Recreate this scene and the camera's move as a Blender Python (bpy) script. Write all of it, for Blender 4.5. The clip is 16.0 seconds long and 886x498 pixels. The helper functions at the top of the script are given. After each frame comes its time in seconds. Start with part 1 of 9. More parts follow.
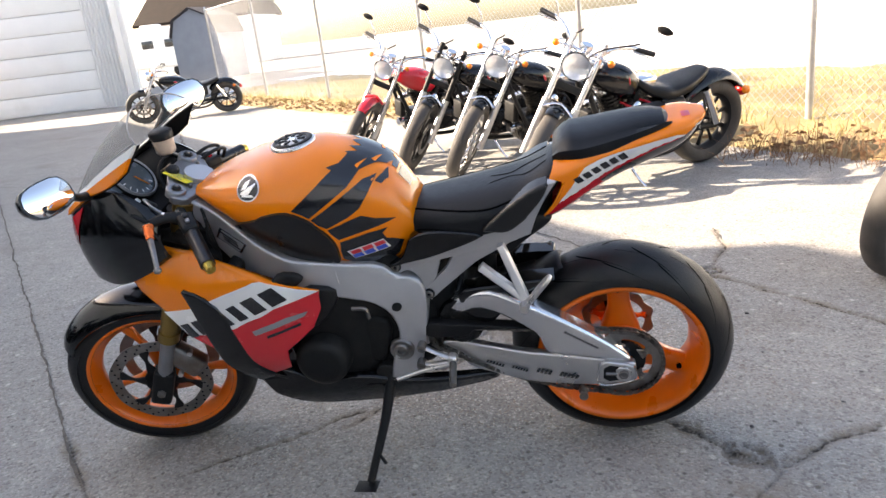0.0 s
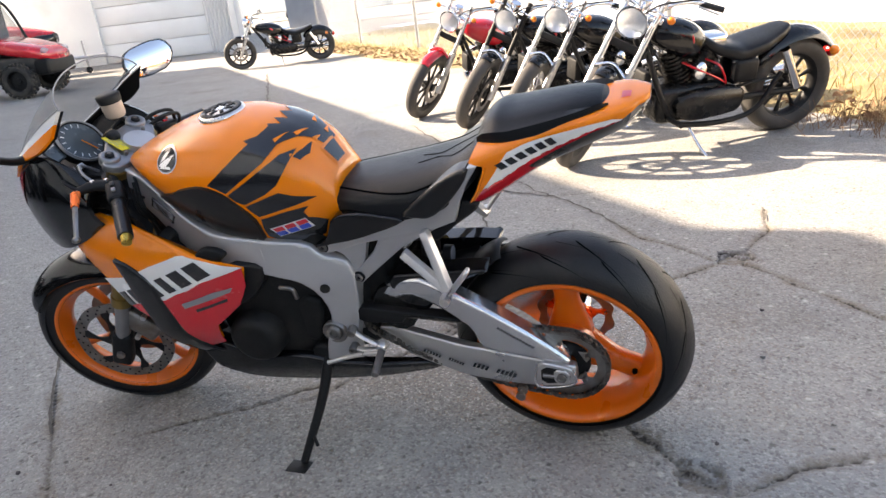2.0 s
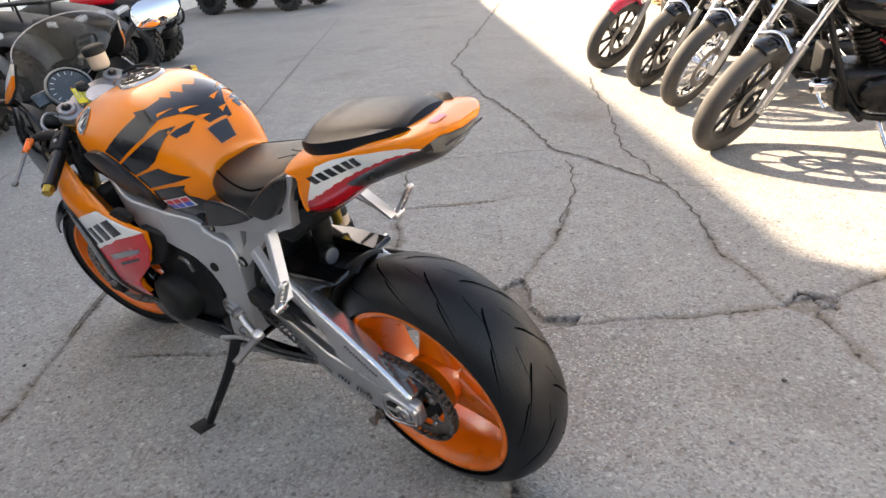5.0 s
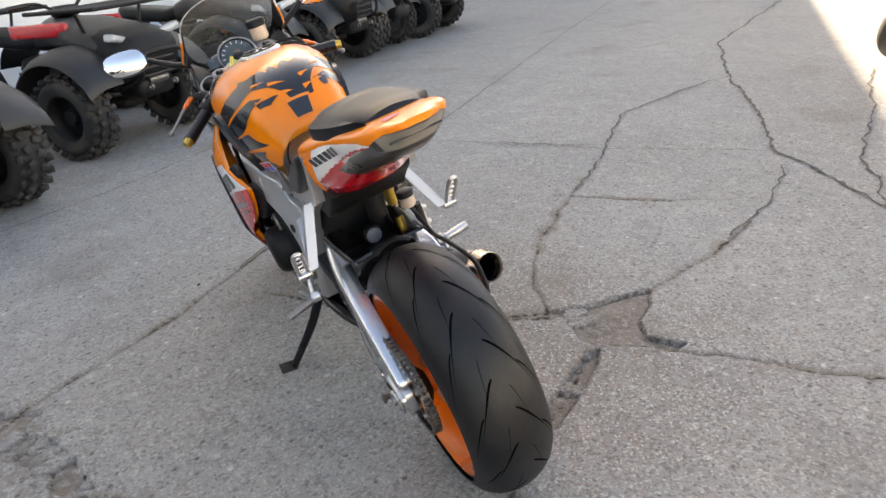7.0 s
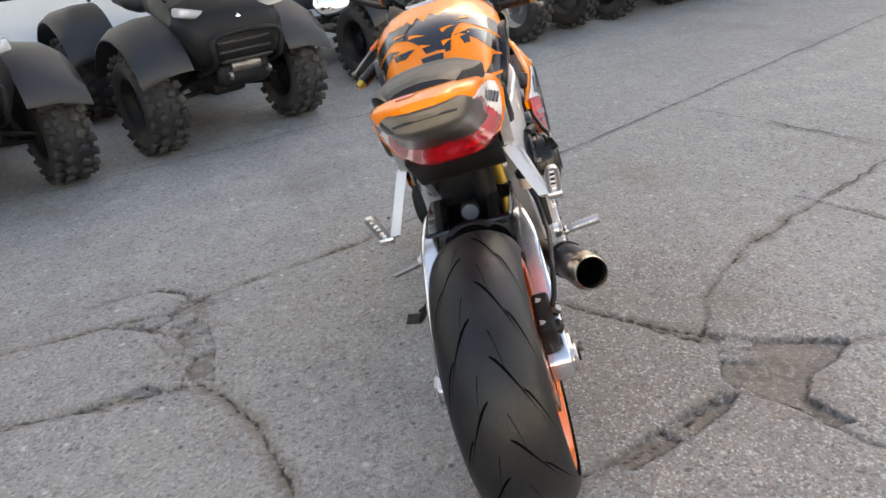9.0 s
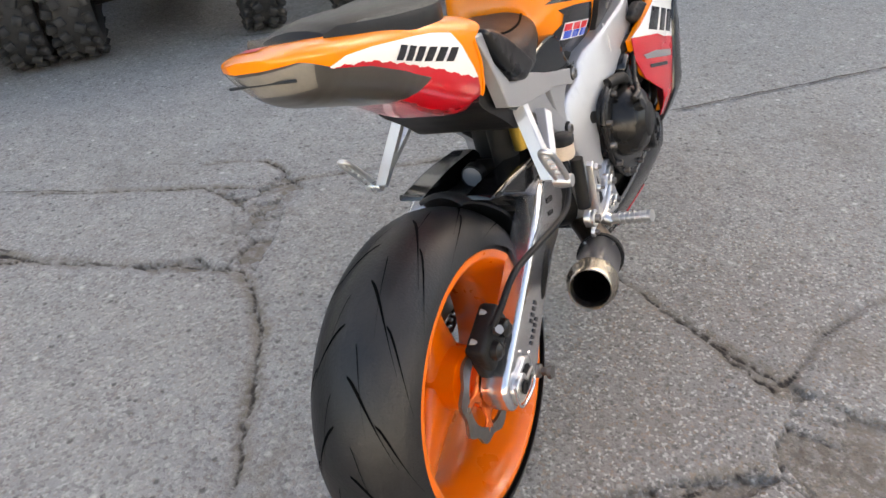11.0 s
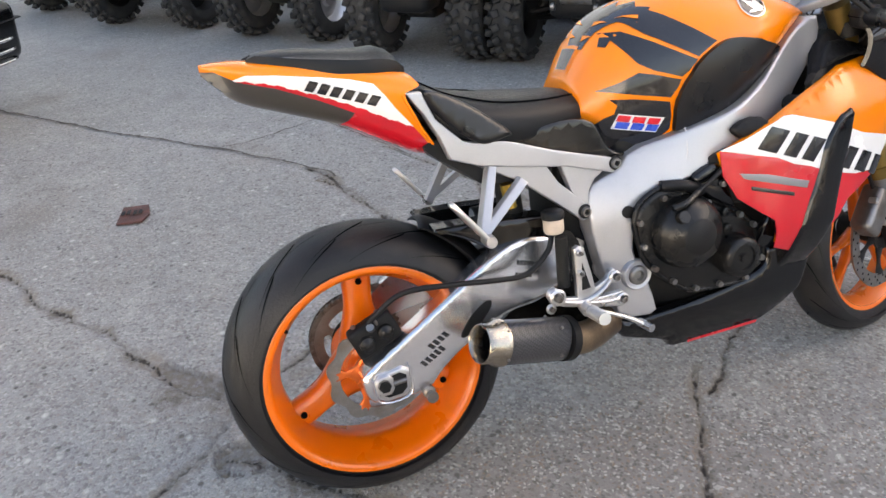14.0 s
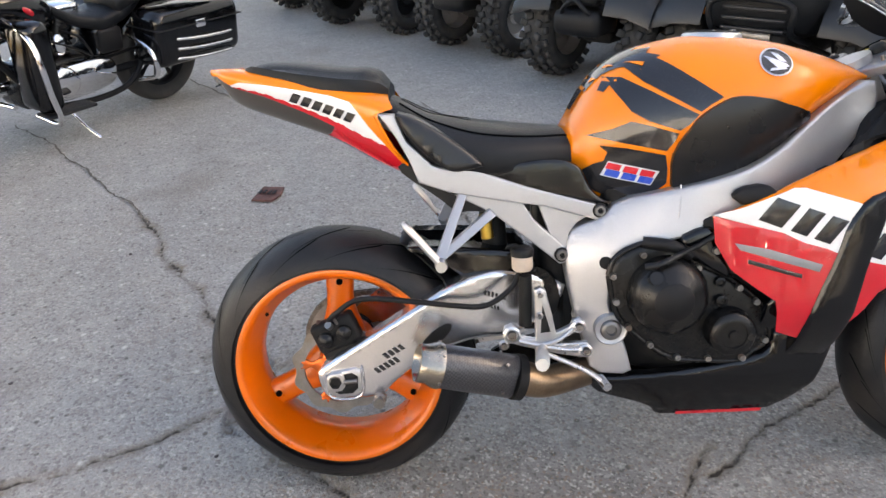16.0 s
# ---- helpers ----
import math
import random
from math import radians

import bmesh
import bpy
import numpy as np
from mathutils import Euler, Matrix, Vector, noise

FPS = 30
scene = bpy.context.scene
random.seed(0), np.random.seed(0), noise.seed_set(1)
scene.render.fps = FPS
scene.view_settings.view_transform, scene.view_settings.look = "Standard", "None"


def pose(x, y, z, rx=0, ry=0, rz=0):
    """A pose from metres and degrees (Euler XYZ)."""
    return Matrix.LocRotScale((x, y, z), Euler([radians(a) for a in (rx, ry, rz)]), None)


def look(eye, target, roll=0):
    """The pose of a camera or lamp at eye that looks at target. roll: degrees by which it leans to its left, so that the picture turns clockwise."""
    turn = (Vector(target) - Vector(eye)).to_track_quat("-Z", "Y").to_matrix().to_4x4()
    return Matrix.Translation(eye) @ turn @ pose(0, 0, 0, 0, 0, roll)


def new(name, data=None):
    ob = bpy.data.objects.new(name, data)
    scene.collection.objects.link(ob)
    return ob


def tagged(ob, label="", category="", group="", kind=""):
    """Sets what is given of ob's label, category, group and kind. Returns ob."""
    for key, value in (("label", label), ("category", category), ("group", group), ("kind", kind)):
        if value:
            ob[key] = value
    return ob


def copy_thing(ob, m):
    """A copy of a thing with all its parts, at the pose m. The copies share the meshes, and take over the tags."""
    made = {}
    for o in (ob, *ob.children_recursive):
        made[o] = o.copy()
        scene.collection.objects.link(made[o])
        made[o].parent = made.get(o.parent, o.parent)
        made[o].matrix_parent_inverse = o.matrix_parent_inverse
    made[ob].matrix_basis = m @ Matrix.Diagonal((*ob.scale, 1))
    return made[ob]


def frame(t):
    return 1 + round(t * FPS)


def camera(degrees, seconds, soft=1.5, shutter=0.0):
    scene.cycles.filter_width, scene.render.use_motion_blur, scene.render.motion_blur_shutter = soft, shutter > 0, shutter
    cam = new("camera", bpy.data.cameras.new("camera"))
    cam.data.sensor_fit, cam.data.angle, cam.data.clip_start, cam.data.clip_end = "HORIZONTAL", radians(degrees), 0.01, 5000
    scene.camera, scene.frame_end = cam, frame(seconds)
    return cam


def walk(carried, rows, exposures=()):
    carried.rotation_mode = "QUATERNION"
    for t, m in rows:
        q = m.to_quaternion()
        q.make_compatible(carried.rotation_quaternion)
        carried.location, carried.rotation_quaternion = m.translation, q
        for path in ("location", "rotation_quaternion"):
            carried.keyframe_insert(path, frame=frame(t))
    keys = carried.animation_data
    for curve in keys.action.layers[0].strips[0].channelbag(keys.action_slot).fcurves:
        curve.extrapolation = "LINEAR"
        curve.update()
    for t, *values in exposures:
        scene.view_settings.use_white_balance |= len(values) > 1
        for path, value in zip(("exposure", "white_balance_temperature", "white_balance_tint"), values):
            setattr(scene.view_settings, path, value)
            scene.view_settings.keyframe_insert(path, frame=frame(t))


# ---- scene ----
from mathutils.bvhtree import BVHTree

cam = camera(64.3, 16.0)
METRES, EYE, TILT, LEAN, TURN = 4.569, 1.1925, 0.0, 0.0, 0.0
ROWS = [
    (0.0, 0.0, 0.0, 0.0, -2.06, -17.62, 6.49),
    (0.5, 0.0211, 0.0044, -0.0016, 0.17, -17.78, 6.77),
    (1.0, 0.0403, 0.019, -0.0031, 1.51, -18.27, 6.74),
    (1.5, 0.0622, 0.0309, -0.0033, 3.44, -19.7, 6.7),
    (2.0, 0.0924, 0.0354, -0.0021, 6.85, -20.62, 6.4),
    (2.5, 0.1251, 0.0405, -0.0022, 10.29, -20.18, 5.88),
    (3.0, 0.1484, 0.058, -0.0058, 12.28, -20.94, 5.13),
    (3.5, 0.1699, 0.0765, -0.0035, 16.52, -22.42, 4.66),
    (6.0, 0.3152, 0.1764, 0.0061, 40.36, -23.77, 6.04),
    (6.5, 0.3359, 0.1951, 0.0046, 48.03, -23.61, 6.48),
    (7.0, 0.3452, 0.2253, 0.0026, 53.13, -24.21, 5.77),
    (7.5, 0.3551, 0.2547, 0.0043, 57.79, -24.67, 5.77),
    (8.0, 0.3688, 0.2833, 0.006, 67.7, -23.66, 5.96),
    (8.5, 0.3658, 0.3096, 0.0006, 74.71, -24.55, 5.81),
    (11.0, 0.287, 0.4475, 0.0022, 103.7, -34.94, 3.36),
    (11.5, 0.2688, 0.4858, 0.0052, 113.58, -35.0, 5.06),
    (12.0, 0.259, 0.5194, 0.0099, 124.1, -35.14, 4.79),
    (12.5, 0.2404, 0.5475, 0.0095, 130.98, -33.95, 4.95),
    (13.0, 0.2218, 0.5734, 0.013, 138.46, -32.86, 5.58),
    (13.5, 0.2114, 0.6175, 0.0151, 145.7, -31.61, 4.43),
    (14.0, 0.196, 0.6376, 0.0145, 148.61, -30.29, 3.27),
    (14.5, 0.1679, 0.645, 0.0151, 153.22, -31.01, 2.44),
    (15.0, 0.1436, 0.6533, 0.0159, 158.21, -30.86, 2.53),
    (15.5, 0.1196, 0.676, 0.0191, 164.62, -29.06, 2.43),
    (16.0, 0.1008, 0.6834, 0.0167, 168.42, -28.15, 2.68),
]
walk(cam, [(t, pose(0, 0, EYE, TILT, LEAN, TURN) @ pose(METRES * x, METRES * y, METRES * z, 90 + pitch, roll, yaw)) for t, x, y, z, yaw, pitch, roll in ROWS],
     exposures=[(0.0, 2.17, 7800, 16), (3.5, 2.17, 8100, 16), (7.0, 2.33, 8450, 14), (8.5, 2.35, 8450, 14), (11.0, 2.42, 8350, 14), (12.5, 2.42, 8050, 14), (16.0, 2.27, 7900, 15)])

# ---- sky and sun ----
world = bpy.data.worlds.new("sky")
scene.world = world
world.use_nodes = True
wn = world.node_tree.nodes
sky = wn.new("ShaderNodeTexSky")
sky.sky_type, sky.sun_disc = "NISHITA", False
sky.sun_elevation, sky.sun_rotation = radians(30), radians(284)
sky.air_density, sky.dust_density, sky.ozone_density = 1.0, 2.0, 1.0
wn["Background"].inputs["Strength"].default_value = 0.12
world.node_tree.links.new(sky.outputs["Color"], wn["Background"].inputs["Color"])
SUN = Vector((-0.97 * math.cos(radians(30)), 0.24 * math.cos(radians(30)), math.sin(radians(30)))).normalized()
sun = new("sun", bpy.data.lights.new("sun", "SUN"))
sun.data.energy, sun.data.angle, sun.data.color = 5.0, radians(0.5), (1.0, 0.93, 0.82)
sun.matrix_world = look(SUN * 60, (0, 0, 0))


# ---- materials ----
def material(name, colour, rough=0.5, metal=0.0, coat=0.0, vary=0.08, scale=14.0, bump=0.05, fine=220.0, dirt=None, dirt_at=0.62, dirt_mix=0.6, rough_vary=0.1, spec=0.5):
    """A surface with two scales of variation: broad blotches and fine grain, with some relief."""
    m = bpy.data.materials.new(name)
    m.use_nodes = True
    n, l = m.node_tree.nodes, m.node_tree.links
    b = n["Principled BSDF"]
    tc = n.new("ShaderNodeTexCoord")
    big, small = n.new("ShaderNodeTexNoise"), n.new("ShaderNodeTexNoise")
    big.inputs["Scale"].default_value, big.inputs["Detail"].default_value = scale, 5.0
    small.inputs["Scale"].default_value, small.inputs["Detail"].default_value = fine, 3.0
    for t in (big, small):
        l.new(tc.outputs["Object"], t.inputs["Vector"])
    both = n.new("ShaderNodeMath")
    both.operation = "MULTIPLY_ADD"
    both.inputs[1].default_value = 0.4
    l.new(small.outputs["Fac"], both.inputs[0])
    l.new(big.outputs["Fac"], both.inputs[2])
    ramp = n.new("ShaderNodeMapRange")
    ramp.inputs["From Min"].default_value, ramp.inputs["From Max"].default_value = 0.4, 1.0
    ramp.inputs["To Min"].default_value, ramp.inputs["To Max"].default_value = 1.0 - vary, 1.0 + vary
    l.new(both.outputs[0], ramp.inputs["Value"])
    mul = n.new("ShaderNodeMix")
    mul.data_type, mul.blend_type = "RGBA", "MULTIPLY"
    mul.inputs["Factor"].default_value = 1.0
    mul.inputs["A"].default_value = (*colour, 1)
    l.new(ramp.outputs["Result"], mul.inputs["B"])
    last = mul.outputs["Result"]
    if dirt:
        spots = n.new("ShaderNodeTexNoise")
        spots.inputs["Scale"].default_value, spots.inputs["Detail"].default_value = scale * 0.6, 8.0
        l.new(tc.outputs["Object"], spots.inputs["Vector"])
        lim = n.new("ShaderNodeMapRange")
        lim.inputs["From Min"].default_value, lim.inputs["From Max"].default_value = dirt_at - 0.08, dirt_at + 0.08
        lim.inputs["To Max"].default_value = dirt_mix
        l.new(spots.outputs["Fac"], lim.inputs["Value"])
        mx = n.new("ShaderNodeMix")
        mx.data_type = "RGBA"
        mx.inputs["B"].default_value = (*dirt, 1)
        l.new(lim.outputs["Result"], mx.inputs["Factor"])
        l.new(last, mx.inputs["A"])
        last = mx.outputs["Result"]
    l.new(last, b.inputs["Base Color"])
    rr = n.new("ShaderNodeMapRange")
    rr.inputs["To Min"].default_value, rr.inputs["To Max"].default_value = max(rough - rough_vary, 0.02), min(rough + rough_vary, 1)
    l.new(big.outputs["Fac"], rr.inputs["Value"])
    l.new(rr.outputs["Result"], b.inputs["Roughness"])
    b.inputs["Metallic"].default_value, b.inputs["Coat Weight"].default_value = metal, coat
    b.inputs["Coat Roughness"].default_value, b.inputs["Specular IOR Level"].default_value = 0.04, spec
    if bump:
        bp = n.new("ShaderNodeBump")
        bp.inputs["Strength"].default_value, bp.inputs["Distance"].default_value = bump, 0.004
        l.new(small.outputs["Fac"], bp.inputs["Height"])
        l.new(bp.outputs["Normal"], b.inputs["Normal"])
    return m


def glassy(name, colour, rough=0.03, alpha=0.25):
    """Thin clear or smoked plastic."""
    m = bpy.data.materials.new(name)
    m.use_nodes = True
    n, l = m.node_tree.nodes, m.node_tree.links
    b = n["Principled BSDF"]
    b.inputs["Base Color"].default_value = (*colour, 1)
    b.inputs["Roughness"].default_value = rough
    b.inputs["Specular IOR Level"].default_value = 0.6
    clear = n.new("ShaderNodeBsdfTransparent")
    clear.inputs["Color"].default_value = tuple(0.5 + 0.5 * c for c in colour) + (1,)
    mix = n.new("ShaderNodeMixShader")
    grime = n.new("ShaderNodeTexNoise")
    grime.inputs["Scale"].default_value = 25
    rng = n.new("ShaderNodeMapRange")
    rng.inputs["To Min"].default_value, rng.inputs["To Max"].default_value = alpha * 0.7, alpha * 1.3
    l.new(grime.outputs["Fac"], rng.inputs["Value"])
    l.new(rng.outputs["Result"], mix.inputs["Fac"])
    l.new(clear.outputs[0], mix.inputs[1])
    l.new(b.outputs[0], mix.inputs[2])
    l.new(mix.outputs[0], n["Material Output"].inputs["Surface"])
    return m


ORANGE = material("orange_paint", (0.84, 0.205, 0.003), 0.22, 0, 0.12, 0.05, 6, 0.012, 400, rough_vary=0.05)
WHEEL_ORANGE = material("orange_wheel_paint", (0.74, 0.135, 0.003), 0.30, 0, 0.25, 0.08, 9, 0.02, 300, dirt=(0.30, 0.09, 0.02), dirt_at=0.66, dirt_mix=0.35)
WHITE = material("white_paint", (0.75, 0.75, 0.74), 0.25, 0, 0.7, 0.03, 8, 0.01)
RED = material("red_paint", (0.55, 0.008, 0.018), 0.25, 0, 0.7, 0.05, 8, 0.012)
BLACK = material("black_paint", (0.004, 0.004, 0.0045), 0.11, 0, 0.0, 0.2, 8, 0.01, rough_vary=0.06)
DECAL = material("black_decal_film", (0.012, 0.012, 0.014), 0.16, 0, 0.5, 0.2, 10, 0.012, rough_vary=0.05)
MATT = material("matt_black_plastic", (0.006, 0.006, 0.0065), 0.52, 0, 0, 0.25, 20, 0.15, 500, spec=0.28)
PAD = material("black_rubber_pad", (0.006, 0.006, 0.0065), 0.30, 0, 0, 0.2, 15, 0.07, 700)
RUBBER = material("tyre_rubber", (0.008, 0.008, 0.009), 0.46, 0, 0, 0.3, 9, 0.18, 260, dirt=(0.034, 0.029, 0.025), dirt_at=0.56, dirt_mix=0.5, spec=0.36)
SCUFF = material("scuffed_tyre_rubber", (0.050, 0.046, 0.042), 0.7, 0, 0, 0.35, 9, 0.25, 260, dirt=(0.10, 0.085, 0.07), dirt_at=0.56, dirt_mix=0.6)
GROOVE = material("tyre_groove", (0.002, 0.002, 0.002), 0.95, 0, 0, 0.2, 20, 0.0, spec=0.05)
SEAT = material("black_seat_vinyl", (0.0065, 0.0075, 0.009), 0.38, 0, 0.0, 0.2, 12, 0.15, 900, spec=0.24)
FRAME = material("satin_grey_frame_paint", (0.46, 0.46, 0.47), 0.34, 0.6, 0, 0.08, 10, 0.05, 350, dirt=(0.2, 0.19, 0.18), dirt_at=0.7, dirt_mix=0.3)
ALLOY = material("brushed_aluminium", (0.60, 0.59, 0.58), 0.30, 0.9, 0, 0.06, 9, 0.04, 300, dirt=(0.40, 0.37, 0.33), dirt_at=0.70, dirt_mix=0.30)
POLISHED = material("polished_aluminium", (0.72, 0.72, 0.73), 0.22, 0.95, 0, 0.04, 5, 0.012, 300, dirt=(0.50, 0.48, 0.45), dirt_at=0.74, dirt_mix=0.2, rough_vary=0.05)
CHROME = material("chrome", (0.82, 0.82, 0.83), 0.06, 1.0, 0, 0.04, 10, 0.0, rough_vary=0.04)
CAPSTEEL = material("brushed_steel_cap", (0.42, 0.37, 0.30), 0.24, 0.95, 0, 0.12, 20, 0.03, 400, dirt=(0.22, 0.19, 0.16), dirt_at=0.62, dirt_mix=0.4)
STEEL = material("dull_steel", (0.24, 0.23, 0.22), 0.38, 0.9, 0, 0.25, 30, 0.1, 400, dirt=(0.16, 0.10, 0.06), dirt_at=0.58, dirt_mix=0.5)
GOLD = material("gold_anodised", (0.62, 0.40, 0.08), 0.3, 0.9, 0, 0.12, 20, 0.04)
FORK = material("dark_gold_anodised", (0.26, 0.17, 0.05), 0.34, 0.8, 0, 0.1, 15, 0.03, 300)
CLAMP = material("satin_grey_clamp", (0.27, 0.27, 0.28), 0.36, 0.75, 0, 0.12, 20, 0.05, 350)
CASE = material("dark_engine_case", (0.010, 0.0095, 0.009), 0.26, 0.0, 0, 0.25, 14, 0.08, 300, dirt=(0.022, 0.020, 0.018), dirt_at=0.68, dirt_mix=0.35, spec=0.30)
CHAIN = material("oily_chain_steel", (0.17, 0.16, 0.145), 0.40, 0.85, 0, 0.35, 60, 0.1, 400, dirt=(0.03, 0.024, 0.018), dirt_at=0.55, dirt_mix=0.7)
DARK = material("dark_mechanicals", (0.007, 0.007, 0.007), 0.6, 0.0, 0, 0.3, 20, 0.2, 200, dirt=(0.024, 0.021, 0.018), dirt_at=0.62, dirt_mix=0.4, spec=0.25)
BRONZE = material("heat_stained_pipe", (0.28, 0.20, 0.13), 0.35, 0.9, 0, 0.3, 18, 0.05, dirt=(0.12, 0.08, 0.06), dirt_at=0.55, dirt_mix=0.6)
BLUE = material("blue_decal", (0.02, 0.08, 0.5), 0.3, 0, 0.4, 0.05, 10, 0.01)
RED_DECAL = material("red_decal", (0.65, 0.02, 0.03), 0.3, 0, 0.4, 0.05, 10, 0.01)
WHITE_DECAL = material("white_decal", (0.75, 0.75, 0.75), 0.3, 0, 0.4, 0.04, 10, 0.01)
GREY_DECAL = material("grey_decal", (0.25, 0.25, 0.26), 0.35, 0.3, 0.2, 0.08, 10, 0.01)
YELLOW = material("yellow_tag_card", (0.72, 0.60, 0.02), 0.6, 0, 0, 0.06, 30, 0.03)
AMBER = material("amber_lens", (0.8, 0.20, 0.01), 0.2, 0, 0.5, 0.05, 20, 0.02)
MILKY = material("milky_plastic", (0.55, 0.45, 0.36), 0.4, 0, 0, 0.12, 30, 0.03)
ANODISED = material("orange_anodised", (0.85, 0.16, 0.03), 0.25, 0.6, 0, 0.08, 20, 0.02)
LENS_RED = material("red_lens", (0.45, 0.01, 0.01), 0.15, 0, 0.6, 0.05, 20, 0.02)
MIRROR = material("mirror_glass", (0.9, 0.9, 0.9), 0.02, 1.0, 0, 0.0, 10, 0.0, rough_vary=0.01)
SCREEN = glassy("clear_windscreen", (0.55, 0.56, 0.55), 0.04, 0.15)
TAILGREY = material("smoked_grey_panel", (0.046, 0.042, 0.037), 0.3, 0, 0.3, 0.2, 6, 0.03)
INNER = material("inner_cowl_plastic", (0.004, 0.004, 0.0045), 0.55, 0, 0, 0.3, 14, 0.1, 300, spec=0.25)
LENSGREY = material("dusty_smoked_lens", (0.19, 0.175, 0.15), 0.22, 0, 0.4, 0.12, 20, 0.03)
DIAL = material("gauge_face", (0.06, 0.075, 0.085), 0.25, 0, 0.6, 0.15, 30, 0.0)
LENS = glassy("clear_lens", (0.85, 0.86, 0.87), 0.02, 0.35)
WALLW = material("white_wall_panel", (0.80, 0.81, 0.80), 0.6, 0, 0, 0.06, 1.2, 0.1, 60, dirt=(0.5, 0.47, 0.42), dirt_at=0.64, dirt_mix=0.4)
SHEET = material("white_corrugated_sheet", (0.66, 0.67, 0.67), 0.45, 0.2, 0, 0.08, 1.5, 0.05, 50, dirt=(0.42, 0.38, 0.33), dirt_at=0.66, dirt_mix=0.4)
GALV = material("galvanised_steel", (0.42, 0.43, 0.44), 0.45, 0.8, 0, 0.15, 12, 0.05)
CAMO = material("camouflage_plastic", (0.058, 0.056, 0.044), 0.55, 0, 0.0, 0.3, 9, 0.08, dirt=(0.035, 0.035, 0.028), dirt_at=0.5, dirt_mix=0.9)
BODY_DARK = material("dark_grey_bodywork", (0.012, 0.0125, 0.0135), 0.45, 0, 0.05, 0.2, 6, 0.03)
KNOB = material("atv_tyre_rubber", (0.02, 0.02, 0.02), 0.75, 0, 0, 0.3, 9, 0.2, 120, dirt=(0.08, 0.07, 0.06), dirt_at=0.58, dirt_mix=0.5)
GRASS = material("dry_grass", (0.27, 0.205, 0.095), 0.9, 0, 0, 0.35, 3, 0.4, 60, dirt=(0.12, 0.09, 0.045), dirt_at=0.55, dirt_mix=0.7)
LEAF = material("dead_leaves", (0.20, 0.11, 0.055), 0.85, 0, 0, 0.4, 4, 0.3, 60)
BLADE = material("dry_grass_blades", (0.36, 0.29, 0.12), 0.8, 0, 0, 0.3, 2, 0.0)
RUST = material("rusty_plate", (0.13, 0.055, 0.045), 0.8, 0.2, 0, 0.25, 30, 0.5, 200, dirt=(0.07, 0.04, 0.035), dirt_at=0.5, dirt_mix=0.7)
SHED = material("grey_shed_boards", (0.30, 0.32, 0.36), 0.8, 0, 0, 0.12, 2, 0.1, 40)
SHINGLE = material("dark_brown_shingles", (0.022, 0.016, 0.013), 0.9, 0, 0, 0.3, 2, 0.2, 30, spec=0.2)
ROOF = material("dark_roofing", (0.07, 0.06, 0.06), 0.9, 0, 0, 0.2, 2, 0.2, 60)
GLASS_DARK = material("dark_window_glass", (0.02, 0.022, 0.025), 0.08, 0, 0.5, 0.1, 2, 0.0)


def carbon():
    m = bpy.data.materials.new("carbon_fibre")
    m.use_nodes = True
    n, l = m.node_tree.nodes, m.node_tree.links
    b = n["Principled BSDF"]
    tc, ck = n.new("ShaderNodeTexCoord"), n.new("ShaderNodeTexChecker")
    ck.inputs["Scale"].default_value = 260
    ck.inputs["Color1"].default_value, ck.inputs["Color2"].default_value = (0.018, 0.018, 0.02, 1), (0.05, 0.05, 0.054, 1)
    l.new(tc.outputs["Object"], ck.inputs["Vector"])
    l.new(ck.outputs["Color"], b.inputs["Base Color"])
    b.inputs["Roughness"].default_value, b.inputs["Coat Weight"].default_value = 0.4, 0.4
    return m


CARBON = carbon()


